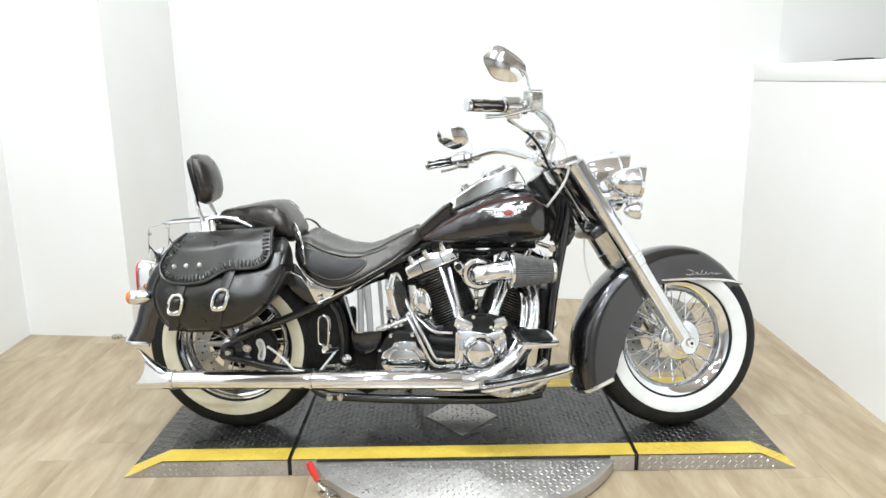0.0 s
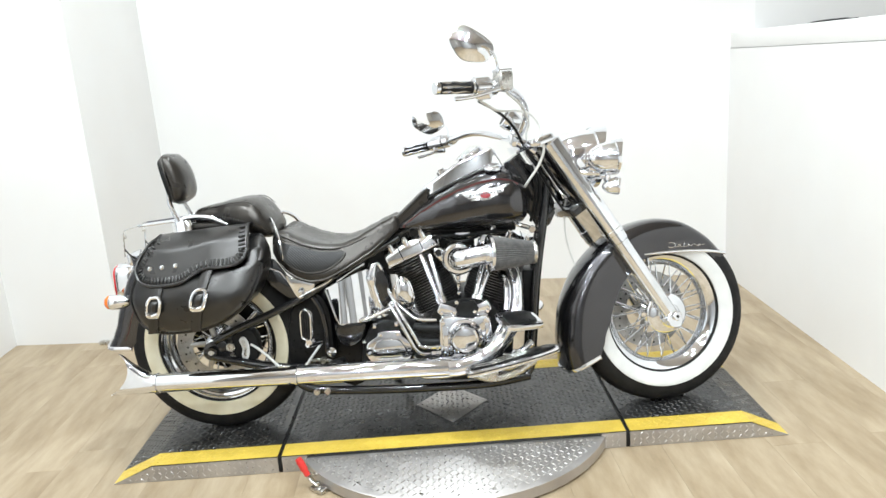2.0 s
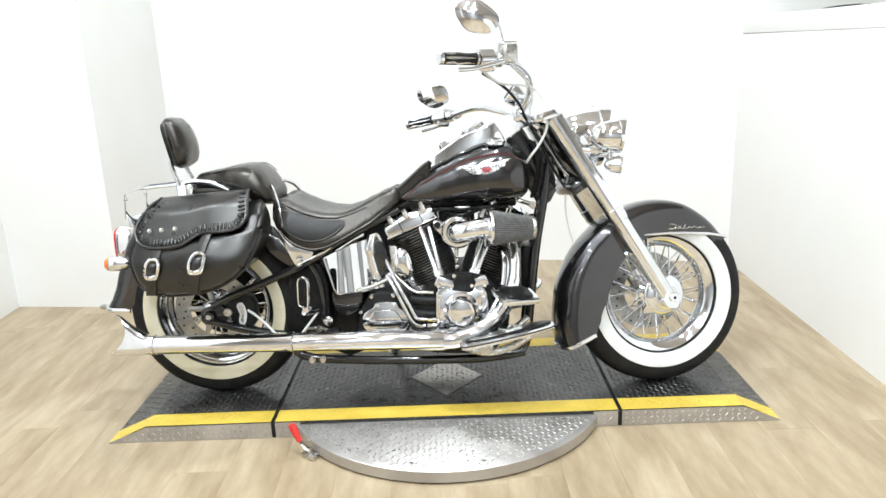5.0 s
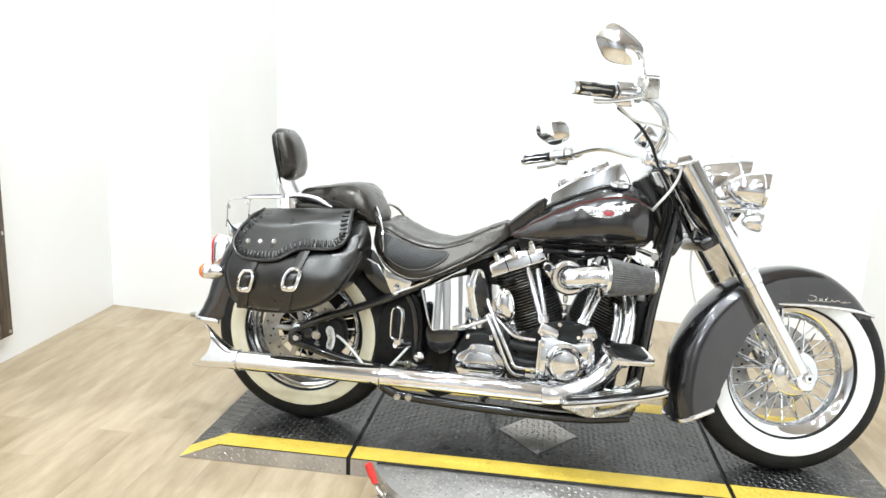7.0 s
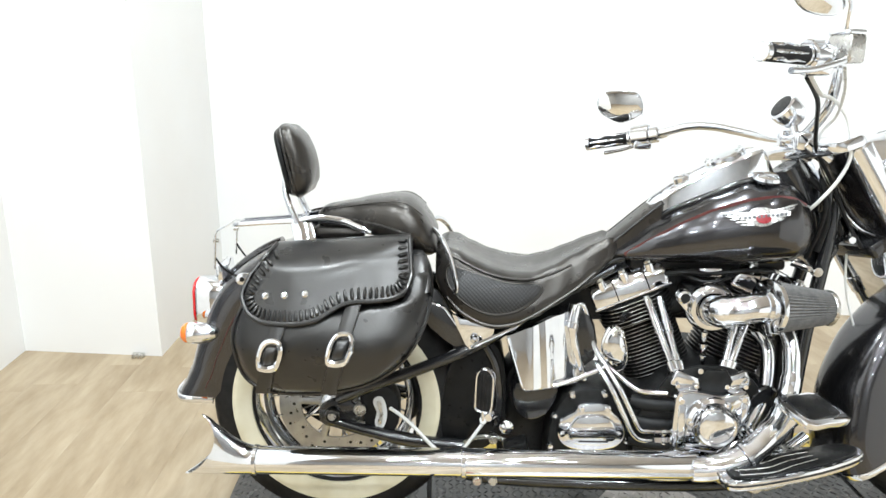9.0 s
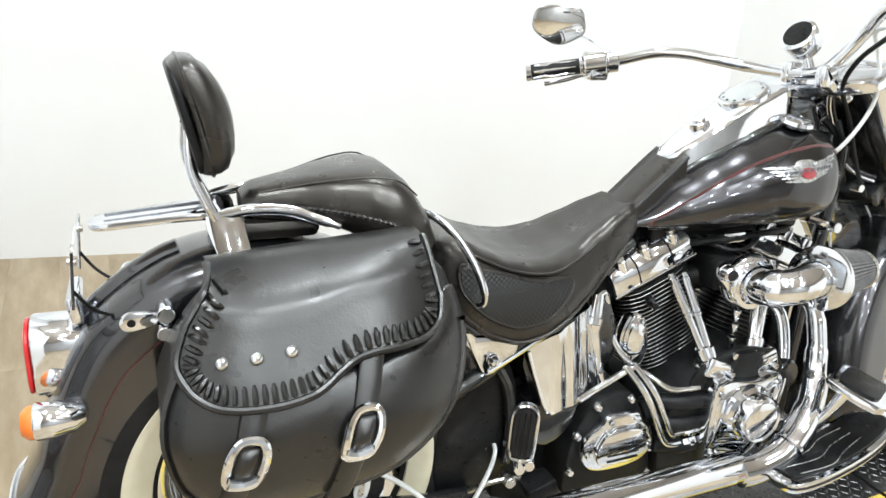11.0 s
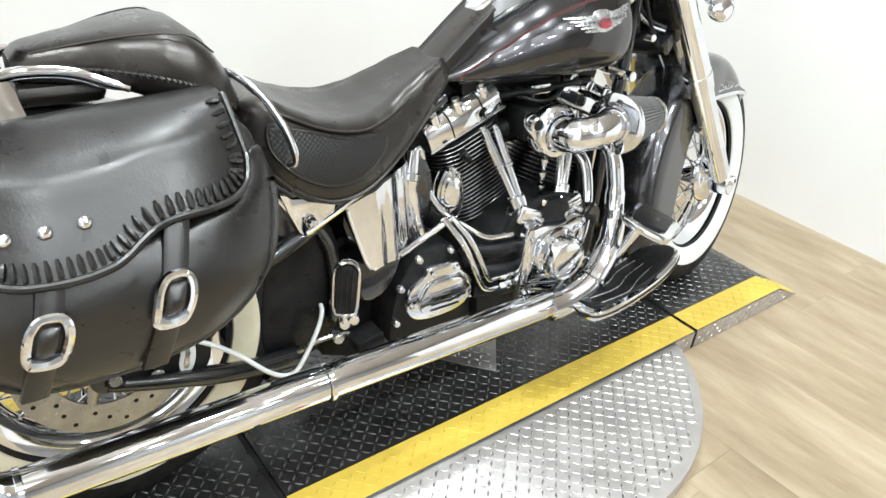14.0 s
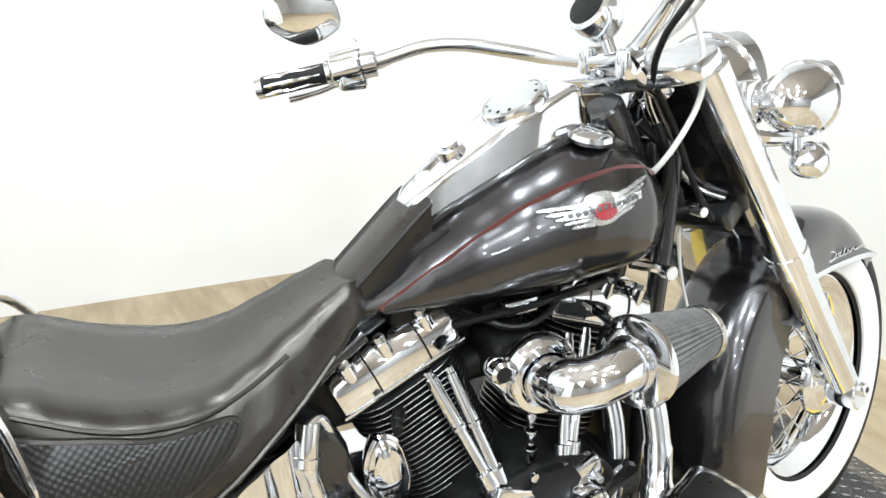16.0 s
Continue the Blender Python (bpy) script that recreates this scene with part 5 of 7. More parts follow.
for s in (-1, 1):
    lug = part("frame_bracket", Geo().slab(outline([(0.302, 0.584), (0.322, 0.572), (0.36, 0.570), (0.394, 0.562), (0.404, 0.545), (0.395, 0.526), (0.358, 0.498), (0.335, 0.506)], 2), lambda u, v, w, s=s: (u, s * (0.150 + w), v), 0.010, 0.003), CHROME, bike, "chrome bracket under the seat")
    part("fender_strut", Geo().slab(outline([(0.215, 0.615), (0.285, 0.597), (0.345, 0.505), (0.325, 0.488), (0.25, 0.545)], 2), lambda u, v, w, s=s: (u, s * (0.132 + w), v), 0.017, 0.004), GLOSS, bike, "black painted fender strut")
    part("strut_edge", Geo().tube([(0.222, s * 0.150, 0.612), (0.284, s * 0.150, 0.596), (0.342, s * 0.150, 0.506)], 0.003, 6, 2), CHROME, lug)
    part("bracket_bar", Geo().tube([(0.348, s * 0.158, 0.502), (0.40, s * 0.158, 0.527), (0.458, s * 0.155, 0.556), (0.464, s * 0.150, 0.572)], 0.005, 8, 4), CHROME, lug)
    part("bracket_bolt", Geo().lathe([(0.0001, 0.012), (0.007, 0.010), (0.011, 0.004), (0.011, 0)], (0.356, s * 0.162, 0.524), (0, s, 0), 18), CHROME, lug)
    part("grab_loop", Geo().tube([(0.246, s * 0.060, 0.774), (0.262, s * 0.100, 0.772), (0.282, s * 0.143, 0.752), (0.300, s * 0.176, 0.716), (0.310, s * 0.196, 0.682), (0.313, s * 0.200, 0.655), (0.306, s * 0.190, 0.645)], [0.005, 0.007, 0.008, 0.008, 0.0075, 0.006, 0.005], 10, 5, flat=0.7), CHROME, bike, "curved chrome grab strap beside the seat")
    # passenger peg, folded up
    turn = Matrix.Translation((0.380, s * 0.242, 0.426)) @ Matrix.Rotation(radians(26 * s), 4, "Z") @ Matrix.Rotation(radians(3), 4, "Y") @ Matrix.Diagonal((0.84, 1, 0.97, 1))

    def peg_at(u, v, w, s=s):
        return Vector((u, s * w, v))
    loop = outline([(-0.023, -0.046), (-0.025, 0.0), (-0.024, 0.036), (-0.014, 0.050), (0.0, 0.054), (0.014, 0.050), (0.024, 0.036), (0.025, 0.0), (0.023, -0.046), (0.012, -0.054), (-0.012, -0.054)], 3)
    ring = [peg_at(a, b, 0.0) for a, b in loop]
    peg = part("passenger_peg", Geo().tube(ring + ring[:1], 0.0046, 8, flat=1.6), CHROME, bike, "folded passenger peg with a chrome loop", turn)
    part("peg_rubber", Geo().slab([(a * 0.86, b * 0.92) for a, b in loop], lambda u, v, w, s=s: peg_at(u, v, w - 0.010), 0.016, 0.004), RUBBER, peg, "black rubber pad", turn)
    for a in (-0.011, 0.0, 0.011):
        part("peg_rib", Geo().tube([peg_at(a, -0.043, 0.0065), peg_at(a, 0.043, 0.0065)], 0.0026, 6), RUBBER, peg, "", turn)
    part("peg_mount", Geo().rod(peg_at(0.0, -0.05, 0), peg_at(0.002, -0.082, -0.004), 0.008).rod(peg_at(0.002, -0.075, 0.004), peg_at(0.0, -0.09, -0.075), 0.011).rod(peg_at(0.020, -0.062, -0.012), peg_at(0.020, -0.062, 0.010), 0.0105), CHROME, peg, "", turn)
part("drain_knob", Geo().lathe([(0.0001, 0.03), (0.010, 0.028), (0.0175, 0.02), (0.0175, 0.008), (0.012, 0.0)], (0.438, -0.132, 0.29), (0, -1, 0.1), 28), CHROME, bike, "round chrome knob")
part("shift_linkage", Geo().tube([(0.33, -0.13, 0.235), (0.36, -0.15, 0.262), (0.40, -0.155, 0.268), (0.44, -0.15, 0.255), (0.47, -0.14, 0.225)], 0.0055, 8, 5).rod((0.405, -0.14, 0.266), (0.405, -0.17, 0.266), 0.011), STEEL, bike)
part("black_box", Geo().box((0.46, -0.175, 0.252), (0.06, 0.05, 0.035), 0.006, Matrix.Rotation(radians(-15), 3, "Y")), PLASTIC, bike)
for x in (0.368, 0.407):
    part("rail_bolt", Geo().rod((x, -0.12, 0.142), (x, -0.148, 0.142), 0.0115, seg=16), STEEL, bike)

# transmission, oil tank cover
trans = part("transmission", Geo().slab(outline([(0.525, 0.215), (0.535, 0.30), (0.552, 0.345), (0.58, 0.382), (0.625, 0.395), (0.672, 0.390), (0.695, 0.355), (0.722, 0.30), (0.732, 0.24), (0.725, 0.19), (0.62, 0.175), (0.54, 0.185)], 3), lambda u, v, w: (u, 0.10 - w, v), 0.240, 0.010), WRINKLE, bike, "black crinkle-painted gearbox with a chrome side cover")
part("side_cover", Geo().slab(outline([(0.550, 0.285), (0.558, 0.322), (0.592, 0.345), (0.605, 0.362), (0.672, 0.362), (0.682, 0.344), (0.708, 0.320), (0.716, 0.285), (0.700, 0.255), (0.66, 0.242), (0.60, 0.242), (0.565, 0.256)], 3), lambda u, v, w: (u, -0.141 - w, v), 0.020, 0.006), CHROME, trans, "polished chrome side cover")
part("raised_plate", Geo().slab(outline([(0.575, 0.288), (0.585, 0.318), (0.605, 0.335), (0.664, 0.335), (0.685, 0.316), (0.692, 0.288), (0.675, 0.264), (0.593, 0.264)], 3), lambda u, v, w: (u, -0.162 - w, v), 0.012, 0.004), CHROME, trans)
for z in (0.300, 0.285, 0.272):
    part("groove", Geo().tube([(0.60, -0.1745, z), (0.672, -0.1745, z)], 0.0016, 5), PLASTIC, trans)
for x, z in ((0.586, 0.380), (0.664, 0.383), (0.545, 0.324), (0.536, 0.245), (0.722, 0.262)):
    part("bolt", Geo().lathe([(0.0001, 0.012), (0.006, 0.011), (0.010, 0.005), (0.010, 0)], (x, -0.140, z), (0, -1, 0), 16), CHROME, trans, "chrome cap bolt")
for x, z in ((0.562, 0.285), (0.703, 0.285), (0.608, 0.352), (0.668, 0.352)):
    part("bolt", Geo().rod((x, -0.161, z), (x, -0.168, z), 0.006, seg=12), CHROME, trans)


trans.matrix_basis = Matrix.Translation((0.012, 0, -0.004))


def cover_y(u, v):
    """Rear part stands square to the side; past a soft crease the face turns ahead."""
    y = -0.138 - (u - 0.436) / 0.054 * 0.016 if u < 0.49 else -0.154 + (u - 0.49) * 0.22 + (u - 0.49) ** 2 * 2.2
    wave = 0.0022 * math.sin((u - 0.49) * 150 + v * 9) * min(1, max(0, (u - 0.49) / 0.03))
    return y + wave + 0.12 * (v - 0.48)


rings = []
for u in [0.436, 0.445, 0.46, 0.478, 0.486] + [0.494 + 0.0062 * k for k in range(21)]:
    vt = interp(u, [(0.436, 0.522, 0), (0.49, 0.547, 0), (0.54, 0.566, 0), (0.585, 0.575, 0), (0.618, 0.566, 0)])[0]
    vb = interp(u, [(0.436, 0.512, 0), (0.46, 0.445, 0), (0.478, 0.397, 0), (0.618, 0.394, 0)])[0]
    col = [vb + (vt - vb) * k / 9 for k in range(10)]
    rings.append([(u, cover_y(u, v), v) for v in col] + [(u, cover_y(u, v) + 0.02, v) for v in reversed(col)])
oil = part("oil_tank_cover", Geo().loft(rings), CHROME, bike, "polished chrome oil tank cover", angle=22)
part("cover_lip", Geo().tube([(0.437, -0.139, 0.518), (0.455, -0.146, 0.458), (0.477, -0.156, 0.397), (0.51, -0.150, 0.395), (0.56, -0.126, 0.393), (0.615, -0.102, 0.392)], 0.004, 8, 3), CHROME, oil)
part("cover_band", Geo().tube([(0.606, -0.088, 0.588), (0.596, -0.100, 0.545), (0.603, -0.102, 0.49), (0.622, -0.100, 0.43), (0.632, -0.100, 0.40)], [0.017, 0.017, 0.013, 0.011, 0.011], 14, 4), CHROME, oil)
part("band_clamp", Geo().rod((0.594, -0.100, 0.535), (0.598, -0.098, 0.55), 0.0195, seg=24), CHROME, oil)
part("oil_tank", Geo().slab(outline([(0.45, 0.50), (0.56, 0.57), (0.64, 0.57), (0.66, 0.45), (0.56, 0.40), (0.48, 0.40)], 3), lambda u, v, w: (u, -0.10 + w, v), 0.20, 0.02), GLOSS, bike)
part("lower_tray", Geo().slab(outline([(0.46, 0.40), (0.56, 0.40), (0.55, 0.33), (0.50, 0.30), (0.46, 0.33)], 3), lambda u, v, w: (u, -0.13 + w, v), 0.2, 0.01), GLOSS, bike)

# chrome oil lines between the oil tank and the engine
LINES = [[(0.60, -0.095, 0.585), (0.622, -0.090, 0.590), (0.638, -0.086, 0.550), (0.648, -0.090, 0.50), (0.675, -0.112, 0.450), (0.715, -0.142, 0.422), (0.755, -0.163, 0.398), (0.82, -0.165, 0.392)],
         [(0.656, -0.136, 0.452), (0.688, -0.168, 0.402), (0.718, -0.174, 0.340), (0.743, -0.174, 0.290), (0.77, -0.170, 0.272), (0.825, -0.165, 0.270)],
         [(0.676, -0.136, 0.452), (0.706, -0.168, 0.405), (0.736, -0.174, 0.347), (0.758, -0.174, 0.304), (0.78, -0.170, 0.297), (0.825, -0.165, 0.296)],
         [(0.55, -0.145, 0.400), (0.60, -0.132, 0.410), (0.65, -0.132, 0.432), (0.682, -0.138, 0.450)]]
for pts in LINES:
    part("oil_line", Geo().tube(pts, 0.0068, 10, 6), CHROME, bike, "bent chrome oil line")
for z in (0.270, 0.296):
    part("line_fitting", Geo().rod((0.795, -0.166, z), (0.828, -0.165, z), 0.0115, seg=6).rod((0.812, -0.166, z), (0.822, -0.166, z), 0.013, seg=20), CHROME, bike)
part("starter", Geo().rod((0.735, -0.115, 0.325), (0.84, -0.115, 0.325), 0.031, seg=28).rod((0.735, -0.115, 0.325), (0.72, -0.115, 0.325), 0.024), WRINKLE, bike, "black starter motor")
part("horn_cover", Geo().slab(outline([(0.706, 0.512), (0.690, 0.475), (0.694, 0.43), (0.715, 0.402), (0.742, 0.405), (0.752, 0.44), (0.742, 0.49), (0.725, 0.512)], 4), lambda u, v, w: (u - 0.012, -0.060 - w, v + 0.018), 0.034, 0.010, 0.010), CHROME, bike, "oval chrome cover behind the cylinder")
part("horn_rim", Geo().tube([(p[0] - 0.012, -0.085, p[1] + 0.018) for p in outline([(0.706, 0.512), (0.690, 0.475), (0.694, 0.43), (0.715, 0.402), (0.742, 0.405), (0.752, 0.44), (0.742, 0.49), (0.725, 0.512)], 4)], 0.004, 6), CHROME, bike)

# engine
case = part("crankcase", Geo().slab(outline([(0.75, 0.20), (0.755, 0.33), (0.80, 0.40), (0.86, 0.44), (0.93, 0.455), (1.0, 0.44), (1.05, 0.40), (1.085, 0.33), (1.07, 0.22), (1.0, 0.165), (0.82, 0.165)], 3), lambda u, v, w: (u, 0.13 - w, v), 0.29, 0.012), WRINKLE, bike, "black crinkle-painted engine case")
cam_cover = part("cam_cover", Geo().slab(outline([(0.831, 0.395), (0.829, 0.25), (0.85, 0.232), (0.955, 0.232), (0.99, 0.27), (1.008, 0.31), (1.009, 0.392), (0.99, 0.412), (0.95, 0.402), (0.92, 0.405), (0.88, 0.412), (0.85, 0.41)], 2), lambda u, v, w: (u, -0.160 - w, v), 0.042, 0.008), CHROME, bike, "polished chrome cam cover")
part("points_cover", Geo().lathe([(0.060, 0.0), (0.060, 0.012), (0.052, 0.018), (0.050, 0.038), (0.045, 0.045), (0.040, 0.043), (0.036, 0.045), (0.0001, 0.046)], (0.918, -0.203, 0.341), (0, -1, 0), 48), CHROME, cam_cover, "round chrome points cover")
for k in range(6):
    a = k * math.pi / 3
    part("cover_screw", Geo().rod((0.918 + 0.054 * math.cos(a), -0.214, 0.341 + 0.054 * math.sin(a)), (0.918 + 0.054 * math.cos(a), -0.226, 0.341 + 0.054 * math.sin(a)), 0.0045, seg=10), CHROME, cam_cover)
for x, z in ((0.842, 0.255), (0.845, 0.39), (0.99, 0.395), (0.995, 0.315), (0.862, 0.25), (0.955, 0.245)):
    part("cover_bolt", Geo().rod((x, -0.202, z), (x, -0.210, z), 0.007, seg=12), CHROME, cam_cover)
part("cover_rib", Geo().box((0.850, -0.197, 0.315), (0.022, 0.016, 0.13), 0.005), CHROME, cam_cover)
part("cover_rib", Geo().box((0.995, -0.197, 0.345), (0.018, 0.014, 0.08), 0.005), CHROME, cam_cover)
part("oil_filter", Geo().rod((1.05, -0.06, 0.375), (1.06, -0.165, 0.375), 0.036, seg=32), GLOSS, bike, "round black oil filter")
part("front_plate", Geo().slab(outline([(0.80, 0.395), (0.83, 0.44), (0.89, 0.462), (0.95, 0.462), (1.01, 0.44), (1.04, 0.40), (1.0, 0.385), (0.85, 0.385)], 3), lambda u, v, w: (u, -0.155 - w, v), 0.012, 0.004), WRINKLE, bike, "black tappet plate")
for x, z in ((0.838, 0.425), (0.895, 0.452), (0.945, 0.452), (1.0, 0.428)):
    part("plate_bolt", Geo().rod((x, -0.166, z), (x, -0.175, z), 0.007, seg=12), CHROME, bike)
for k in range(3):
    part("case_rib", Geo().tube([(0.742, -0.145, 0.365 - k * 0.05), (0.79, -0.162, 0.362 - k * 0.05), (0.83, -0.160, 0.36 - k * 0.05)], 0.017, 12, 4), WRINKLE, case, "rounded black casting")
part("oil_pump", Geo().rod((0.89, -0.16, 0.232), (0.96, -0.16, 0.232), 0.022), CHROME, bike)
for sx, x0 in ((-1, 0.862), (1, 0.978)):
    blk = part("lifter_block", Geo().box((x0, -0.152, 0.425), (0.070, 0.05, 0.042), 0.008, Matrix.Rotation(radians(-22.5 * sx), 3, "Y")), CHROME, bike, "chrome lifter block")
    for dx in (-0.022, 0.022):
        part("block_bolt", Geo().rod((x0 + dx, -0.176, 0.418), (x0 + dx, -0.186, 0.418), 0.006, seg=10), CHROME, blk)
part("breather_block", Geo().slab([(0.90, 0.40), (0.888, 0.43), (0.905, 0.458), (0.955, 0.458), (0.972, 0.43), (0.96, 0.40)], lambda u, v, w: (u, -0.135 - w, v), 0.045, 0.006), WRINKLE, bike)
ORIGIN = Vector((0.905, 0, 0.20))
for sx in (-1, 1):
    m = Matrix.Translation(ORIGIN + Vector((0.012 if sx < 0 else 0, 0, 0))) @ Matrix.Rotation(radians(22.5 * sx), 4, "Y")
    # m: local z along the cylinder
    barrel = part("cylinder", Geo().rod((0, 0, 0.20), (0, 0, 0.445), 0.062, seg=32), WRINKLE, bike, "black finned cylinder", m)

    def fin_ring(w, d, z, r):
        pts = []
        for cx, cy, a0 in ((w - r, d - r, 0), (-w + r, d - r, 90), (-w + r, -d + r, 180), (w - r, -d + r, 270)):
            for k in range(6):
                a = radians(a0 + 18 * k)
                pts.append((cx + r * math.cos(a), cy + r * math.sin(a), z))
        return pts
    fin = Geo().loft([fin_ring(0.0745, 0.080, 0, 0.05), fin_ring(0.078, 0.0835, 0.0008, 0.05), fin_ring(0.078, 0.0835, 0.0022, 0.05), fin_ring(0.0745, 0.080, 0.003, 0.05)])
    fine_edge = Geo().loft([fin_ring(0.0782, 0.0837, 0.0005, 0.05), fin_ring(0.0787, 0.0842, 0.0010, 0.05), fin_ring(0.0787, 0.0842, 0.0020, 0.05), fin_ring(0.0782, 0.0837, 0.0025, 0.05)], cap=False)
    first = None
    for k in range(21):
        z = 0.232 + k * 0.0098
        q = m @ Matrix.Translation((0, 0, z)) @ Matrix.Diagonal((1.10 if k < 15 else 1.17, 0.88 if k < 15 else 1.06, 1, 1))
        if first is None:
            first = part("fin", fin, WRINKLE, barrel)
            first.matrix_basis = q
            edge = part("fin_edge", fine_edge, FINEDGE, barrel, "bright machined fin edge")
            edge.matrix_basis = q
        else:
            clone(first, barrel, q)
            clone(edge, barrel, q)
    prof = [(-0.079, 0.439), (-0.080, 0.470), (-0.074, 0.486), (-0.058, 0.500), (-0.03, 0.508), (0.03, 0.508), (0.062, 0.500), (0.076, 0.486), (0.079, 0.470), (0.079, 0.439)]
    shell = [[(x, y * k, 0.439 + (z - 0.439) * h) for y, z in prof] for x, k, h in ((-0.096, 0.93, 0.86), (-0.0935, 0.975, 0.95), (-0.088, 1, 1), (0.088, 1, 1), (0.0935, 0.975, 0.95), (0.096, 0.93, 0.86))]
    rb = part("rocker_box", Geo().loft(shell), CHROME, bike, "polished chrome rocker box", m, angle=30)
    for x in (-0.036, 0.044):
        part("box_seam", Geo().tube([(x, y * 1.004, z + 0.0004) for y, z in prof[:6]], 0.0016, 6), PLASTIC, rb, "dark seam", m)
    part("box_lip", Geo().box((0, 0, 0.4415), (0.198, 0.164, 0.006), 0.002), CHROME, rb, "", m)
    part("base_gasket", Geo().box((0, 0, 0.4362), (0.19, 0.158, 0.004), 0.001), PLASTIC, rb, "dark gasket line", m)
    for x in (-0.062, -0.004, 0.062):
        part("rocker_boss", Geo().rod((x, -0.064, 0.470), (x, -0.064, 0.506), 0.0125, seg=20), CHROME, rb, "", m)
    for x in (-0.062, -0.004, 0.062):
        part("rocker_bolt", Geo().rod((x, -0.064, 0.506), (x, -0.064, 0.513), 0.0085, seg=6), STEEL, rb, "hexagon bolt head", m)
    part("spark_plug", Geo().rod((0.02 * sx, -0.06, 0.40), (0.045 * sx, -0.115, 0.415), 0.009).rod((0.045 * sx, -0.115, 0.415), (0.05 * sx, -0.135, 0.42), 0.007), PLASTIC, bike, "", m)
    for off in (-0.019, 0.019):
        foot = Vector((0.903 + sx * 0.058 + off * 0.36, -0.152, 0.445))
        head = Vector((0.909 + sx * 0.116 + off * 0.85, -0.084, 0.612))
        part("pushrod_tube", Geo().rod(foot, head, 0.0085, seg=16).rod(foot, foot.lerp(head, 0.14), 0.0135, seg=18).rod(foot.lerp(head, 0.5), foot.lerp(head, 0.54), 0.0112, seg=16).rod(foot.lerp(head, 0.54), foot.lerp(head, 0.95), 0.0102, seg=16), CHROME, bike, "chrome pushrod tube")
part("intake", Geo().tube([(0.83, -0.02, 0.56), (0.905, -0.05, 0.59), (0.98, -0.02, 0.56)], 0.024, 12, 4).box((0.905, -0.07, 0.605), (0.07, 0.09, 0.07), 0.012), WRINKLE, bike)
for z in (0.50, 0.53, 0.47):
    part("link_spring", Geo().rod((0.905, -0.145, z - 0.012), (0.905, -0.145, z + 0.012), 0.006, 0.009, seg=10), CHROME, bike)
part("wire_loom", Geo().tube([(0.80, -0.06, 0.66), (0.86, -0.09, 0.675), (0.93, -0.08, 0.67), (1.02, -0.09, 0.68), (1.10, -0.06, 0.67)], 0.007, 8, 5), PLASTIC, bike)
part("plug_lead", Geo().tube([(0.84, -0.05, 0.68), (0.90, -0.10, 0.655), (0.96, -0.10, 0.66), (1.04, -0.05, 0.685)], 0.005, 8, 5), PLASTIC, bike)
part("coil", Geo().box((0.93, -0.03, 0.665), (0.10, 0.06, 0.03), 0.008), PLASTIC, bike)
part("engine_mount", Geo().box((0.93, -0.075, 0.672), (0.055, 0.02, 0.022), 0.004), CHROME, bike)
part("tank_tunnel", Geo().box((0.93, 0.0, 0.688), (0.38, 0.12, 0.03), 0.008), PLASTIC, bike, "black tunnel under the tank")
# Two added black boxes stand in for the dark depth around the cylinders.
part("wiring_box", Geo().box((0.905, 0.03, 0.60), (0.13, 0.11, 0.13), 0.012), PLASTIC, bike, "black filler that keeps the gap between the heads dark")
part("battery_box", Geo().box((0.635, 0.03, 0.60), (0.14, 0.15, 0.13), 0.012), PLASTIC, bike, "black filler that keeps the space behind the rear cylinder dark")
part("regulator", Geo().box((1.16, 0.03, 0.42), (0.05, 0.13, 0.20), 0.008), PLASTIC, bike, "black finned regulator")
part("primary_cover", Geo().slab(outline([(0.46, 0.18), (0.47, 0.33), (0.55, 0.38), (0.80, 0.36), (0.98, 0.38), (1.05, 0.30), (1.02, 0.19), (0.90, 0.155), (0.60, 0.155)], 3), lambda u, v, w: (u, 0.13 + w, v), 0.08, 0.012), CHROME, bike, "chrome primary cover")
part("tank_bolt", Geo().rod((1.172, -0.10, 0.683), (1.172, -0.120, 0.683), 0.012).tube([(1.12, -0.085, 0.70), (1.17, -0.098, 0.684), (1.20, -0.055, 0.665)], 0.008, 8, 3), CHROME, bike)

# air cleaner
ac = part("air_cleaner", Geo().lathe([(0.0001, 0.016), (0.034, 0.016), (0.040, 0.024), (0.050, 0.024), (0.058, 0.014), (0.060, 0.0), (0.05, -0.02)], (0.912, -0.150, 0.605), (0, -1, 0), 48), CHROME, bike, "chrome intake elbow with a cone-shaped pleated air filter")
part("elbow", Geo().tube([(0.912, -0.155, 0.605), (0.914, -0.195, 0.608), (0.922, -0.215, 0.613), (0.942, -0.230, 0.619), (0.972, -0.234, 0.626), (1.012, -0.228, 0.629)], [0.034, 0.036, 0.037, 0.035, 0.034, 0.034], 24, 6), CHROME, ac, "polished intake elbow")
part("breather_arm", Geo().slab(outline([(0.828, 0.640), (0.845, 0.652), (0.862, 0.640), (0.885, 0.60), (0.90, 0.565), (0.875, 0.570), (0.85, 0.60), (0.832, 0.622)], 3), lambda u, v, w: (u, -0.150 - w, v), 0.014, 0.004), CHROME, ac)
part("breather_cap", Geo().lathe([(0.0001, 0.016), (0.011, 0.016), (0.0155, 0.012), (0.0165, 0.0)], (0.844, -0.163, 0.634), (0, -1, 0), 24), CHROME, ac)
part("breather_face", Geo().rod((0.844, -0.1785, 0.634), (0.844, -0.181, 0.634), 0.011), WRINKLE, ac)
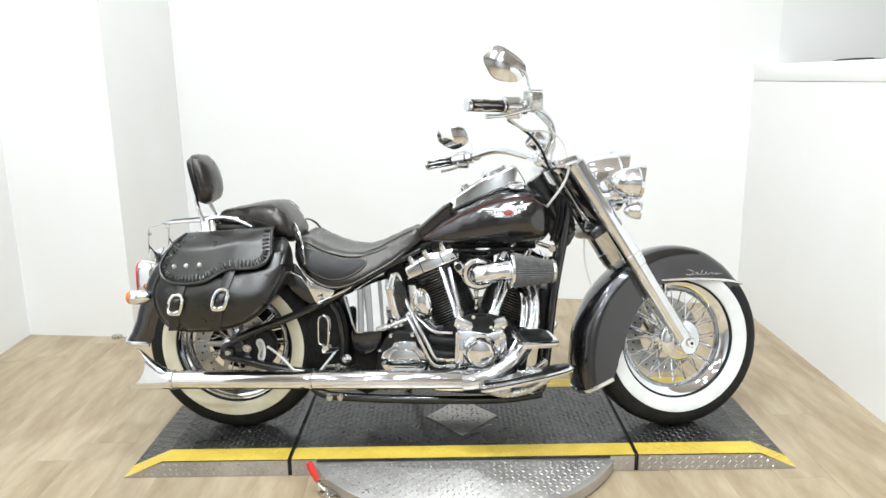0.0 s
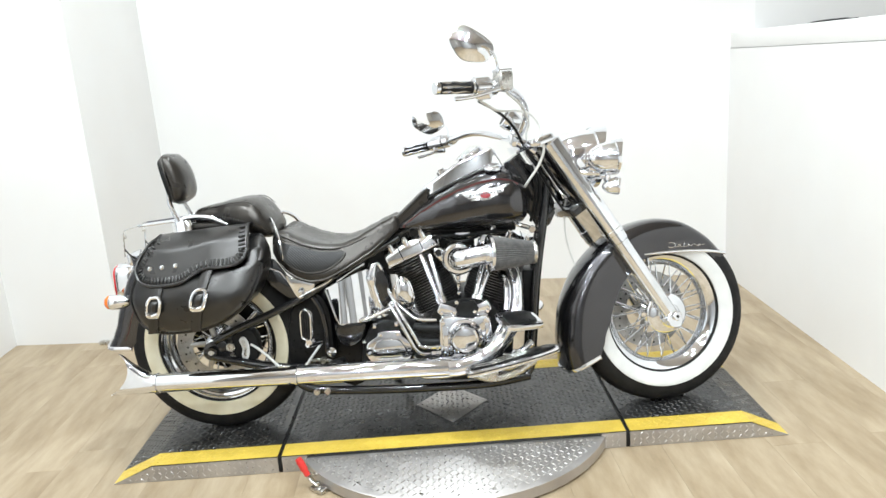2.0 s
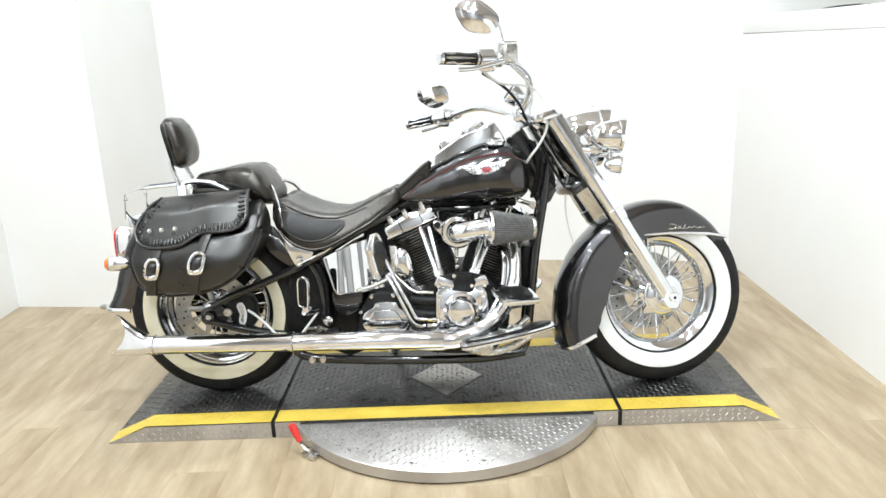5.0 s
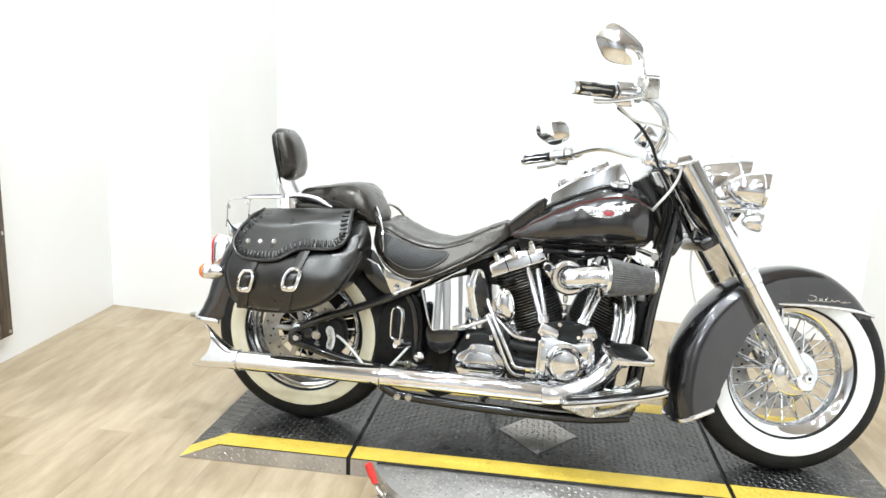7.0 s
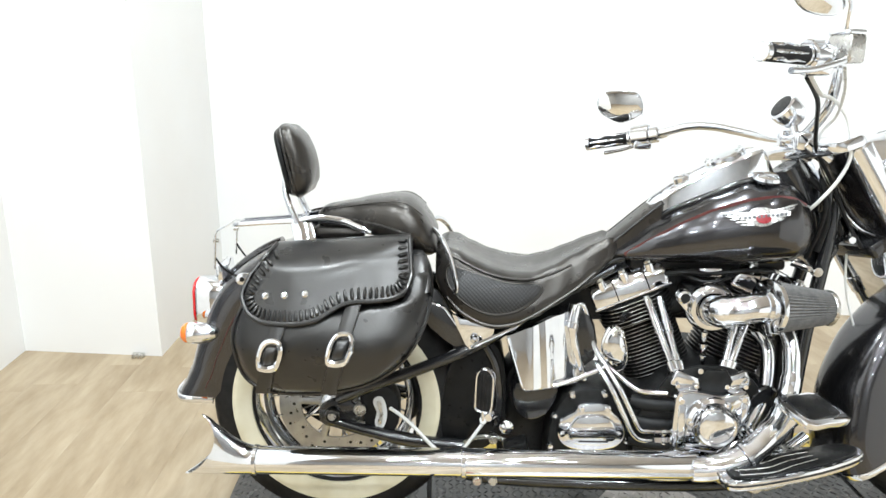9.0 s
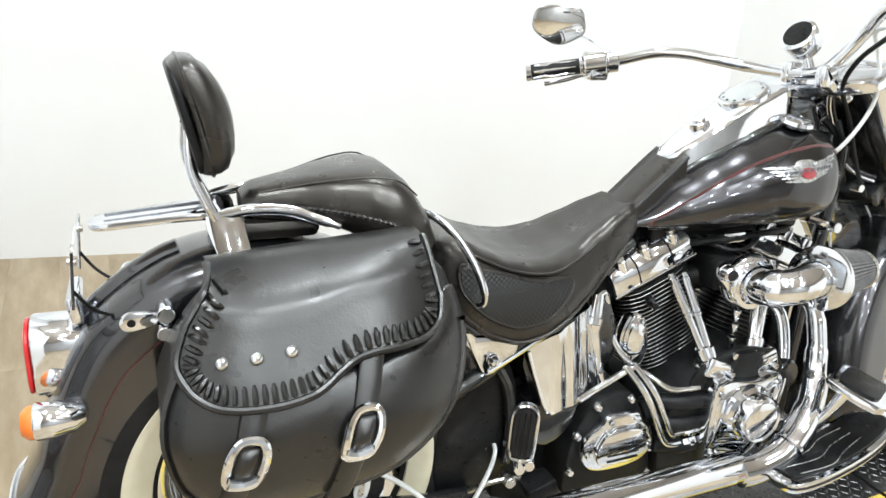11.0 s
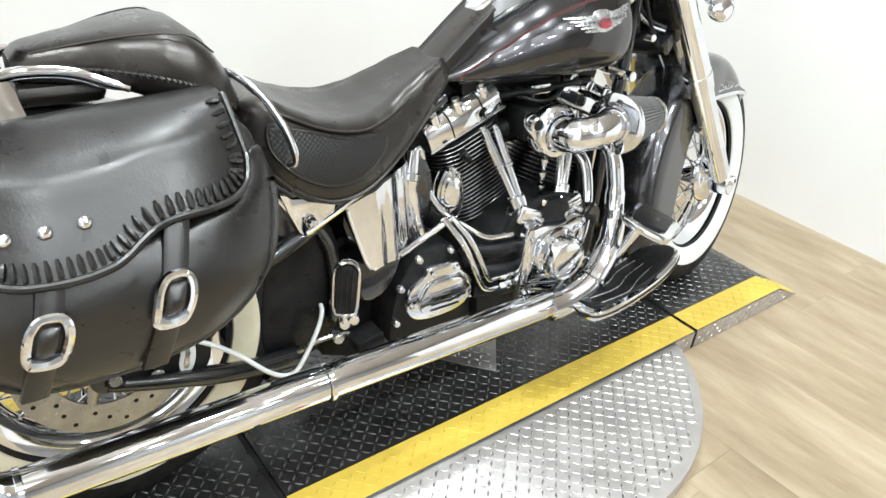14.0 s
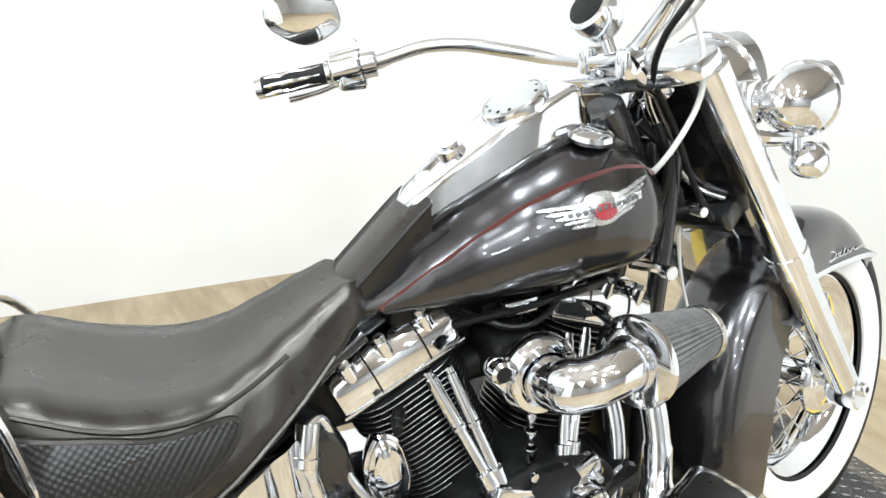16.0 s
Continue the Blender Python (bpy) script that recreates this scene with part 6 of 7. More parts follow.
part("clamp_ring", Geo().lathe([(0.035, 0.002), (0.037, 0.0), (0.039, 0.010), (0.058, 0.013), (0.063, 0.015), (0.064, 0.018), (0.064, 0.025), (0.060, 0.028), (0.036, 0.028)], (0.998, -0.2295, 0.6285), (0.145, 0.034, -0.010), 48), CHROME, ac, "chrome clamp ring")
rings = []
fa = Vector((0.145, 0.034, -0.010)).normalized()
fo = Vector((1.022, -0.224, 0.627))
u, w = Vector((-0.034, 0.145, 0)).normalized(), Vector((0.069, 0, 1)).normalized()
for t, r in ((0, 0.0595), (0.02, 0.0605), (0.5, 0.050), (0.98, 0.040), (1.0, 0.039)):
    rings.append([fo + fa * 0.142 * t + (u * math.cos(a) + w * math.sin(a)) * r * (1 if k % 2 else 0.925) for k, a in enumerate(2 * math.pi * j / 96 for j in range(96))])
part("filter_cone", Geo().loft(rings), GAUZE, ac, "grey pleated cone filter", angle=20)
part("filter_end", Geo().lathe([(0.040, 0.0), (0.0415, 0.003), (0.0415, 0.009), (0.036, 0.013), (0.0001, 0.014)], fo + fa * 0.141, fa, 40), STEEL, ac)
part("support_arm", Geo().tube([(1.03, -0.10, 0.66), (1.02, -0.15, 0.665), (1.015, -0.19, 0.66)], 0.007, 8, 3), CHROME, ac)

# exhaust
EY, EZ = -0.258, 0.252
pipe = part("exhaust_pipe", Geo().lathe([(0.026, 0.0), (0.0315, 0.001), (0.0325, 0.004), (0.0325, 1.035), (0.030, 1.04), (0.024, 1.042)], (-0.168, EY, EZ), (1, 0.004, 0.0), 40), CHROME, bike, "long chrome exhaust with a fishtail end")
rings = []
for t in (k / 14 for k in range(15)):
    up = 0.0335 + 0.080 * t ** 1.5
    dn = 0.0335 - 0.006 * t
    hw = 0.0335 - 0.012 * t
    ring = []
    for k in range(40):
        a = 2 * math.pi * k / 40
        sn = math.sin(a)
        z = EZ + (up * sn if sn > 0 else dn * sn)
        f = (z - (EZ - dn)) / (up + dn)
        reach = 0.170 - 0.048 * f - 0.052 * max(0, 1 - (2 * f - 1) ** 2) ** 0.8
        ring.append((-0.156 - reach * t, EY + math.cos(a) * hw * (1 - 0.35 * t * max(0, sn)), z - 0.008 * t * (1 - f)))
    rings.append(ring)
inner_r = [[(p[0] + 0.006, EY + (p[1] - EY) * 0.90, p[2] + (0.0025 if p[2] < EZ else -0.0025)) for p in r] for r in rings]
part("fishtail", Geo().loft(rings + [inner_r[-1]], cap=False), CHROME, pipe, "chrome fishtail end")
part("fishtail_lining", Geo().loft(inner_r, cap=False), GLOSS, pipe, "black lining inside the fishtail")
for x in (-0.160, 0.327):
    part("clamp", Geo().lathe([(0.0326, 0.0), (0.0355, 0.0015), (0.0355, 0.0095), (0.0326, 0.011)], (x, EY, EZ), (1, 0, 0), 36), CHROME, pipe)
part("baffle", Geo().rod((-0.20, EY, EZ), (-0.19, EY, EZ), 0.026), PLASTIC, pipe)
hdr = [(1.050, -0.06, 0.565), (1.085, -0.11, 0.565), (1.104, -0.152, 0.53), (1.105, -0.178, 0.47), (1.096, -0.195, 0.415), (1.070, -0.225, 0.362), (1.022, -0.252, 0.312), (0.962, -0.267, 0.272), (0.90, -0.266, 0.252), (0.86, -0.263, 0.249)]
part("front_header", Geo().tube(hdr, [0.017, 0.017, 0.018, 0.020, 0.023, 0.027, 0.030, 0.031, 0.031, 0.031], 20, 6), CHROME, bike, "chrome front exhaust header with heat shield")
part("rear_header", Geo().tube([(1.055, -0.06, 0.52), (1.075, -0.10, 0.49), (1.07, -0.13, 0.42), (1.045, -0.155, 0.355), (1.0, -0.18, 0.295), (0.94, -0.21, 0.25), (0.86, -0.235, 0.24)], 0.0165, 16, 6), CHROME, bike, "chrome second exhaust header")
part("collector", Geo().tube([(0.90, -0.235, 0.225), (0.80, -0.235, 0.222), (0.70, -0.225, 0.225)], [0.012, 0.02, 0.012], 14, 4), CHROME, bike)
part("heat_shield_clamp", Geo().lathe([(0.032, 0), (0.0345, 0.001), (0.0345, 0.008), (0.032, 0.009)], (0.985, -0.267, 0.287), (-0.83, -0.1, -0.5), 24), CHROME, bike)

# footboard and brake pedal
for s in (-1, 1):
    def board_z(x):
        return 0.248 + (x - 0.90) * 0.20
    plan = outline([(0.906, 0.275), (0.900, 0.32), (0.912, 0.350), (0.973, 0.362), (1.082, 0.357), (1.17, 0.338), (1.228, 0.310), (1.244, 0.27), (1.226, 0.236), (1.19, 0.222), (1.045, 0.238), (0.93, 0.252)], 3)
    plan = [(0.914 + (a - 0.90) * 0.93, b) for a, b in plan]

    def tip(v):
        return (v - 0.29) * 0.16
    fb = part("footboard", Geo().slab(plan, lambda u, v, w, s=s: (u, s * v, board_z(u) + tip(v) - 0.022 + w), 0.022, 0.005), CHROME, bike, "chrome-edged footboard with a black rubber mat")
    cxp, cyp = 1.072, 0.292
    inset = [(cxp + (a - cxp) * 0.91, cyp + (b - cyp) * 0.78) for a, b in plan]
    part("mat", Geo().slab(inset, lambda u, v, w, s=s: (u, s * v, board_z(u) + tip(v) + 0.0005 + w), 0.007, 0.003), PLASTIC, fb, "black rubber mat")
    part("edge_groove", Geo().tube([(u, s * (v + 0.0005), board_z(u) + tip(v) - 0.010) for u, v in plan + plan[:1]], 0.0022, 6), RUBBER, fb)
    for dy in (0.0, 0.03, 0.06):
        part("mat_rib", Geo().tube([(u, s * v, board_z(u) + tip(v) + 0.008) for u, v in ((0.945, 0.272 + dy), (1.01, 0.286 + dy), (1.06, 0.268 + dy), (1.12, 0.265 + dy * 0.8))], 0.0011, 6, 4), STEEL, fb)
    part("board_bracket", Geo().box((0.97, s * 0.25, 0.235), (0.06, 0.10, 0.03), 0.008).box((1.11, s * 0.235, 0.265), (0.05, 0.09, 0.03), 0.008).rod((1.00, s * 0.27, 0.218), (1.00, s * 0.29, 0.218), 0.016).tube([(0.93, s * 0.20, 0.20), (1.0, s * 0.24, 0.195), (1.08, s * 0.24, 0.21), (1.15, s * 0.2, 0.235)], 0.014, 10, 4), STEEL, fb, "cast bracket")
pedal = part("brake_pedal", Geo().tube([(1.005, -0.225, 0.215), (1.030, -0.252, 0.285), (1.060, -0.275, 0.35), (1.080, -0.288, 0.402)], [0.012, 0.012, 0.012, 0.014], 12, 4, flat=0.8).rod((1.005, -0.20, 0.215), (1.005, -0.245, 0.215), 0.020), CHROME, bike, "chrome brake pedal with a flat rubber pad")
pm = Matrix.Translation((1.098, -0.300, 0.406)) @ Matrix.Rotation(radians(6), 4, "Y") @ Matrix.Rotation(radians(26), 4, "Z") @ Matrix.Rotation(radians(12), 4, "X") @ Matrix.Diagonal((1.22, 1.26, 1.3, 1))
part("pad_frame", Geo().slab(outline([(-0.056, -0.037), (-0.053, 0.037), (0.0, 0.042), (0.051, 0.038), (0.059, 0.0), (0.052, -0.040), (0.0, -0.044)], 3), lambda u, v, w: pm @ Vector((u, v, w)), 0.013, 0.004), CHROME, pedal)
part("pad_rubber", Geo().slab(outline([(-0.042, -0.026), (-0.04, 0.026), (0.0, 0.031), (0.038, 0.027), (0.043, 0.0), (0.038, -0.027), (0.0, -0.031)], 3), lambda u, v, w: pm @ Vector((u, v, 0.0125 + w)), 0.005, 0.002), PLASTIC, pedal, "black rubber pad")
part("master_cylinder_rear", Geo().box((1.06, -0.20, 0.25), (0.07, 0.05, 0.05), 0.008).rod((1.10, -0.20, 0.262), (1.15, -0.19, 0.30), 0.014).rod((1.02, -0.20, 0.28), (1.02, -0.20, 0.31), 0.018), CHROME, bike)

# fork, nacelle and lamps; built straight ahead and then turned with the bars


LEANF = Matrix(((1, 0, 0, 0), (0, 1, 0.045, -0.045 * 0.34), (0, 0, 1, 0), (0, 0, 0, 1)))
FORK = LEANF @ TURNED


def fx(z):
    return AX_F.x - (z - 0.315) * 0.625


for s in (-1, 1):
    y = s * 0.117
    leg = part("fork_leg", Geo().rod((fx(0.60), y, 0.60), (fx(0.965), y, 0.965), 0.0345, seg=32).rod((fx(0.965), y, 0.965), (fx(0.978), y, 0.978), 0.022, seg=24), CHROME, bike, "chrome fork leg", FORK)
    part("fork_slider", Geo().rod((fx(0.315), y, 0.315), (fx(0.63), y, 0.63), 0.0265, 0.0315, seg=32).rod((fx(0.628), y, 0.628), (fx(0.645), y, 0.645), 0.0365, seg=32).rod((AX_F.x - 0.004, y + s * 0.028, 0.312), (AX_F.x - 0.004, y - s * 0.028, 0.312), 0.030, seg=28).tube([(AX_F.x - 0.004, y, 0.312), (AX_F.x + 0.028, y, 0.318)], [0.026, 0.02], 14), CHROME, leg, "polished lower slider", FORK)
    part("axle_end", Geo().rod((AX_F.x, y + s * 0.02, WR), (AX_F.x, y + s * 0.038, WR), 0.015, seg=20), CHROME, leg, "", FORK)
    part("axle_socket", Geo().rod((AX_F.x, y + s * 0.036, WR), (AX_F.x, y + s * 0.0388, WR), 0.006, seg=6), PLASTIC, leg, "", FORK)
    part("reflector", Geo().box((fx(0.50) + 0.034, y, 0.52), (0.006, 0.02, 0.03), 0.003), CHROME, leg, "", FORK)
    part("fender_mount", Geo().tube([(fx(0.50) - 0.02, y * 0.85, 0.49), (fx(0.47) - 0.01, y * 0.92, 0.47)], 0.014, 10).rod((fx(0.49) - 0.012, y * 0.98, 0.478), (fx(0.49) - 0.012, y * 1.05, 0.478), 0.008), CHROME, leg, "", FORK)
part("front_axle", Geo().rod((AX_F.x, -0.145, WR), (AX_F.x, 0.145, WR), 0.010), STEEL, bike, "", FORK)
part("upper_clamp", Geo().slab(outline([(1.14, -0.06), (1.16, -0.145), (1.205, -0.155), (1.245, -0.13), (1.25, 0.0), (1.245, 0.13), (1.205, 0.155), (1.16, 0.145), (1.14, 0.06)], 3), lambda u, v, w: (u + w * -0.5, v, 0.955 + w - (u - 1.2) * -0.3), 0.026, 0.006), CHROME, bike, "chrome upper fork clamp", FORK)
part("lower_clamp", Geo().box((1.335, 0, 0.735), (0.10, 0.20, 0.04), 0.012, Matrix.Rotation(radians(-32), 3, "Y")), GLOSS, bike, "black lower fork clamp", FORK)
part("nacelle", Geo().slab(outline([(-0.085, 0.745), (-0.092, 0.80), (-0.09, 0.86), (-0.05, 0.885), (0.05, 0.885), (0.09, 0.86), (0.092, 0.80), (0.085, 0.745)], 3), lambda u, v, w: (fx(v) + 0.006 + w + 0.02 * math.cos(u * 14), u, v), 0.035, 0.010), CHROME, bike, "chrome headlamp nacelle", FORK)
for s in (-1, 1):
    side = outline([(0.030, 0.80), (0.032, 0.90), (0.050, 0.938), (0.118, 0.945), (0.126, 0.86), (0.126, 0.768), (0.095, 0.752), (0.055, 0.765)], 3)
    panel = part("neck_panel", Geo().slab(side, lambda u, v, w, s=s: (fx(v) - 0.036 - w - 0.10 * (0.12 - u), s * u, v), 0.006, 0.002), PAINT, bike, "dark painted panel behind the fork leg", FORK)
    edge = [(fx(v) - 0.046 - 0.10 * (0.12 - u), s * u, v) for u, v in ((0.045, 0.945), (0.033, 0.91), (0.030, 0.86), (0.030, 0.80), (0.050, 0.765), (0.085, 0.750))]
    part("panel_trim", Geo().tube(edge, 0.0058, 10, 4), CHROME, panel, "chrome edge trim", FORK)
part("fork_shroud", Geo().slab(outline([(-0.100, 0.575), (-0.100, 0.72), (0.100, 0.72), (0.100, 0.575)], 3), lambda u, v, w: (fx(v) - 0.028 + w, u, v), 0.02, 0.004), CHROME, bike, "chrome fork shroud", FORK)


def bullet_lamp(name, c, r, axis, label, lens=GLASS, m=STEER, parent=None):
    """A chrome lamp bowl with a rim, reflector and lens."""
    shell = part(name, Geo().lathe([(0.0001, -1.45 * r), (0.25 * r, -1.40 * r), (0.55 * r, -1.14 * r), (0.80 * r, -0.72 * r), (0.94 * r, -0.22 * r), (1.0 * r, 0.18 * r), (1.06 * r, 0.22 * r), (1.06 * r, 0.40 * r), (0.98 * r, 0.44 * r), (0.94 * r, 0.36 * r), (0.6 * r, -0.2 * r), (0.2 * r, -0.45 * r), (0.0001, -0.5 * r)], c, axis, 48), CHROME, parent or bike, label, m)
    part("lens", Geo().lathe([(0.95 * r, 0.38 * r), (0.8 * r, 0.47 * r), (0.4 * r, 0.54 * r), (0.0001, 0.56 * r)], c, axis, 48), lens, shell, "", m)
    hood = []
    for k in range(13):
        a = radians(12 + 13 * k)
        dirn = Vector((0, math.cos(a), math.sin(a)))
        peak = 0.40 + 0.42 * math.sin(a) ** 2
        o = Vector(c)
        hood.append([o + dirn * 1.075 * r + Vector((0.25 * r, 0, 0)), o + dirn * 1.085 * r + Vector((peak * r, 0, 0)), o + dirn * 1.06 * r + Vector((peak * r, 0, 0)), o + dirn * 1.055 * r + Vector((0.25 * r, 0, 0))])
    part("visor", Geo().loft(hood), CHROME, shell, "", m)
    return shell


bullet_lamp("headlamp", (1.400, 0.046, 0.908), 0.103, (1, 0, -0.04), "large chrome headlamp")
for s in (-1, 1):
    bullet_lamp("passing_lamp", (1.432, 0.022 + s * 0.145, 0.898), 0.057, (1, 0, -0.02), "chrome passing lamp")
    sig = bullet_lamp("front_signal", (1.437, 0.022 + s * 0.160, 0.799), 0.029, (1, 0, 0), "small chrome bullet turn signal", GLASS)
    part("lamp_post", Geo().rod((1.425, 0.022 + s * 0.145, 0.85), (1.422, 0.022 + s * 0.150, 0.80), 0.011).rod((1.42, 0.022 + s * 0.13, 0.828), (1.425, 0.022 + s * 0.162, 0.80), 0.009).rod((1.428, 0.022 + s * 0.145, 0.840), (1.428, 0.022 + s * 0.145, 0.858), 0.018), CHROME, bike, "", STEER)
part("lamp_bar", Geo().tube([(1.425, -0.125, 0.838), (1.39, -0.09, 0.838), (1.36, -0.04, 0.838), (1.35, 0.02, 0.838), (1.36, 0.08, 0.838), (1.39, 0.13, 0.838), (1.425, 0.169, 0.838)], 0.011, 12, 4, flat=0.8), CHROME, bike, "chrome lamp bar", STEER)
for s in (-1, 1):
    part("lamp_bracket", Geo().tube([(1.30, s * 0.10, 0.865), (1.345, s * 0.12, 0.85), (1.39, s * 0.13, 0.845)], 0.010, 8, 3).box((1.33, s * 0.10, 0.905), (0.05, 0.02, 0.07), 0.006).rod((1.35, s * 0.11, 0.90), (1.35, s * 0.128, 0.90), 0.008), CHROME, bike, "", STEER)

# handlebar and controls
RB = [(1.135, 0.0, 0.990), (1.145, -0.03, 1.0), (1.157, -0.048, 1.022), (1.172, -0.079, 1.069), (1.162, -0.121, 1.114), (1.133, -0.188, 1.148), (1.09, -0.262, 1.165), (1.0, -0.330, 1.172), (0.884, -0.402, 1.176)]
LB = [(1.135, 0.0, 0.988), (1.128, 0.06, 0.987), (1.11, 0.13, 0.990), (1.07, 0.195, 1.0), (1.02, 0.25, 1.010), (0.965, 0.295, 1.008), (0.90, 0.335, 0.988), (0.82, 0.376, 0.970), (0.707, 0.431, 0.948)]
bar = part("handlebar", Geo().tube(list(reversed(RB)) + LB[1:], 0.0127, 16, 6), CHROME, bike, "wide chrome beach-style handlebar")
for rows_, s in ((RB, -1), (LB, 1)):
    a, b = Vector(rows_[-1]), Vector(rows_[-2])
    d = (b - a).normalized()
    grip = part("grip", Geo().rod(a + d * 0.006, a + d * 0.128, 0.0185, seg=24), RUBBER, bike, "black grip with chrome flame bands")
    part("end_cap", Geo().rod(a - d * 0.006, a + d * 0.008, 0.0195, seg=24), CHROME, grip)
    part("grip_collar", Geo().rod(a + d * 0.122, a + d * 0.130, 0.021, seg=24), CHROME, grip)
    side = d.cross(Vector((0, 0, 1))).normalized()
    for k in range(3):
        an = (-0.8, 0.1, 1.0)[k]
        nrm = (side * math.cos(an) + Vector((0, 0, 1)) * math.sin(an))
        part("flame_band", Geo().tube([a + d * t + (nrm + side * w * 0.25).normalized() * 0.0182 for t, w in ((0.012, 0), (0.04, 0.6), (0.06, -0.5), (0.085, 0.5), (0.112, -0.2))], [0.003, 0.0045, 0.004, 0.003, 0.0015], 6, 4), CHROME, grip)
    h0, h1 = a + d * 0.132, a + d * 0.185
    sw = part("switch_housing", Geo().rod(h0, h1, 0.0275, seg=24).box((h0 + h1) / 2 + Vector((0.006, 0, -0.020)), (0.054, 0.044, 0.036), 0.010).rod(h0 + Vector((0, 0, 0.012)), h1 + Vector((0, 0, 0.014)), 0.020, seg=20), CHROME, bike, "chrome switch housing")
    part("switch_button", Geo().rod((h0 + h1) / 2 + Vector((-0.02, 0, -0.006)), (h0 + h1) / 2 + Vector((-0.03, 0, -0.006)), 0.007).rod((h0 + h1) / 2 + Vector((-0.018, s * 0.012, 0.010)), (h0 + h1) / 2 + Vector((-0.028, s * 0.012, 0.012)), 0.006), PLASTIC, sw)
    p = a + d * 0.20
    part("lever_mount", Geo().rod(p - d * 0.014, p + d * 0.014, 0.025, seg=20).tube([p, p + Vector((0.028, s * 0.01, 0.004)), p + Vector((0.042, s * 0.014, 0.002))], 0.010, 10, 2), CHROME, bar)
    part("lever", Geo().tube([p + Vector((0.040, s * 0.012, 0.0)), p + Vector((0.032, s * 0.03, -0.016)) - d * 0.05, p + Vector((0.026, s * 0.03, -0.030)) - d * 0.11, p + Vector((0.018, s * 0.03, -0.034)) - d * 0.16], [0.008, 0.0065, 0.006, 0.007], 10, 5), CHROME, bar, "chrome hand lever")
    # mirror
    if s < 0:
        mc, nrm, base = Vector((0.993, -0.348, 1.294)), Vector((-0.22, 0.93, -0.12)), Vector((1.078, -0.308, 1.20))
        stem = [base, Vector((1.070, -0.335, 1.245)), Vector((1.055, -0.362, 1.275)), Vector((1.025, -0.370, 1.290))]
    else:
        mc, nrm, base = Vector((0.808, 0.474, 1.060)), Vector((-0.27, -0.95, -0.08)), p + Vector((0.0, 0, 0.015))
        stem = [base, Vector((0.892, 0.42, 1.015)), Vector((0.880, 0.495, 1.038)), Vector((0.850, 0.508, 1.055))]
    q = nrm.to_track_quat("Z", "Y").to_matrix().to_4x4()
    tilt = Matrix.Rotation(radians(30 if s < 0 else -6), 4, "Z")
    mm = Matrix.Translation(mc) @ q @ tilt
    shape = [(a_ * 1.15, b_ * 1.15) for a_, b_ in outline([(-0.062, 0.002), (-0.056, 0.026), (-0.03, 0.038), (0.02, 0.043), (0.045, 0.036), (0.060, 0.006), (0.056, -0.016), (0.02, -0.040), (-0.01, -0.041), (-0.05, -0.022)], 4)]
    mir = part("mirror", Geo().slab(shape, lambda u, v, w: mm @ Vector((u, v, -w)), 0.010, 0.004, 0.026), CHROME, bike, "chrome-backed rear mirror")
    part("mirror_glass", Geo().slab([(a_ * 0.92, b_ * 0.90) for a_, b_ in shape], lambda u, v, w: mm @ Vector((u, v, 0.0006 + w)), 0.0015, 0.0005), MIRROR, mir, "mirror glass")
    part("mirror_stem", Geo().tube(stem, [0.006, 0.0045, 0.0045, 0.006], 8, 5), CHROME, mir)
part("brake_reservoir", Geo().box((1.088, -0.302, 1.186), (0.048, 0.055, 0.058), 0.008, Matrix.Rotation(radians(25), 3, "Z")), STEEL, bar, "square grey brake fluid reservoir")
part("reservoir_cap", Geo().box((1.086, -0.302, 1.218), (0.046, 0.053, 0.010), 0.003, Matrix.Rotation(radians(25), 3, "Z")), CHROME, bar)
for y in (-0.045, 0.045):
    part("riser", Geo().rod((1.205, y, 0.945), (1.140, y, 0.985), 0.019).box((1.137, y, 0.989), (0.042, 0.030, 0.046), 0.010), CHROME, bar, "chrome handlebar riser")
gauge = part("tachometer", Geo().lathe([(0.0001, 0.030), (0.031, 0.030), (0.037, 0.026), (0.038, 0.012), (0.032, -0.018), (0.018, -0.032), (0.0001, -0.034)], (1.128, 0.020, 1.052), (-0.75, -0.08, 0.55), 40), CHROME, bike, "small round chrome gauge on the risers")
part("gauge_glass", Geo().lathe([(0.0001, 0.0325), (0.029, 0.0315), (0.030, 0.030)], (1.128, 0.020, 1.052), (-0.75, -0.08, 0.55), 36), PLASTIC, gauge, "dark gauge face")
part("gauge_stem", Geo().rod((1.133, 0.012, 1.03), (1.138, 0, 1.0), 0.010), CHROME, gauge)

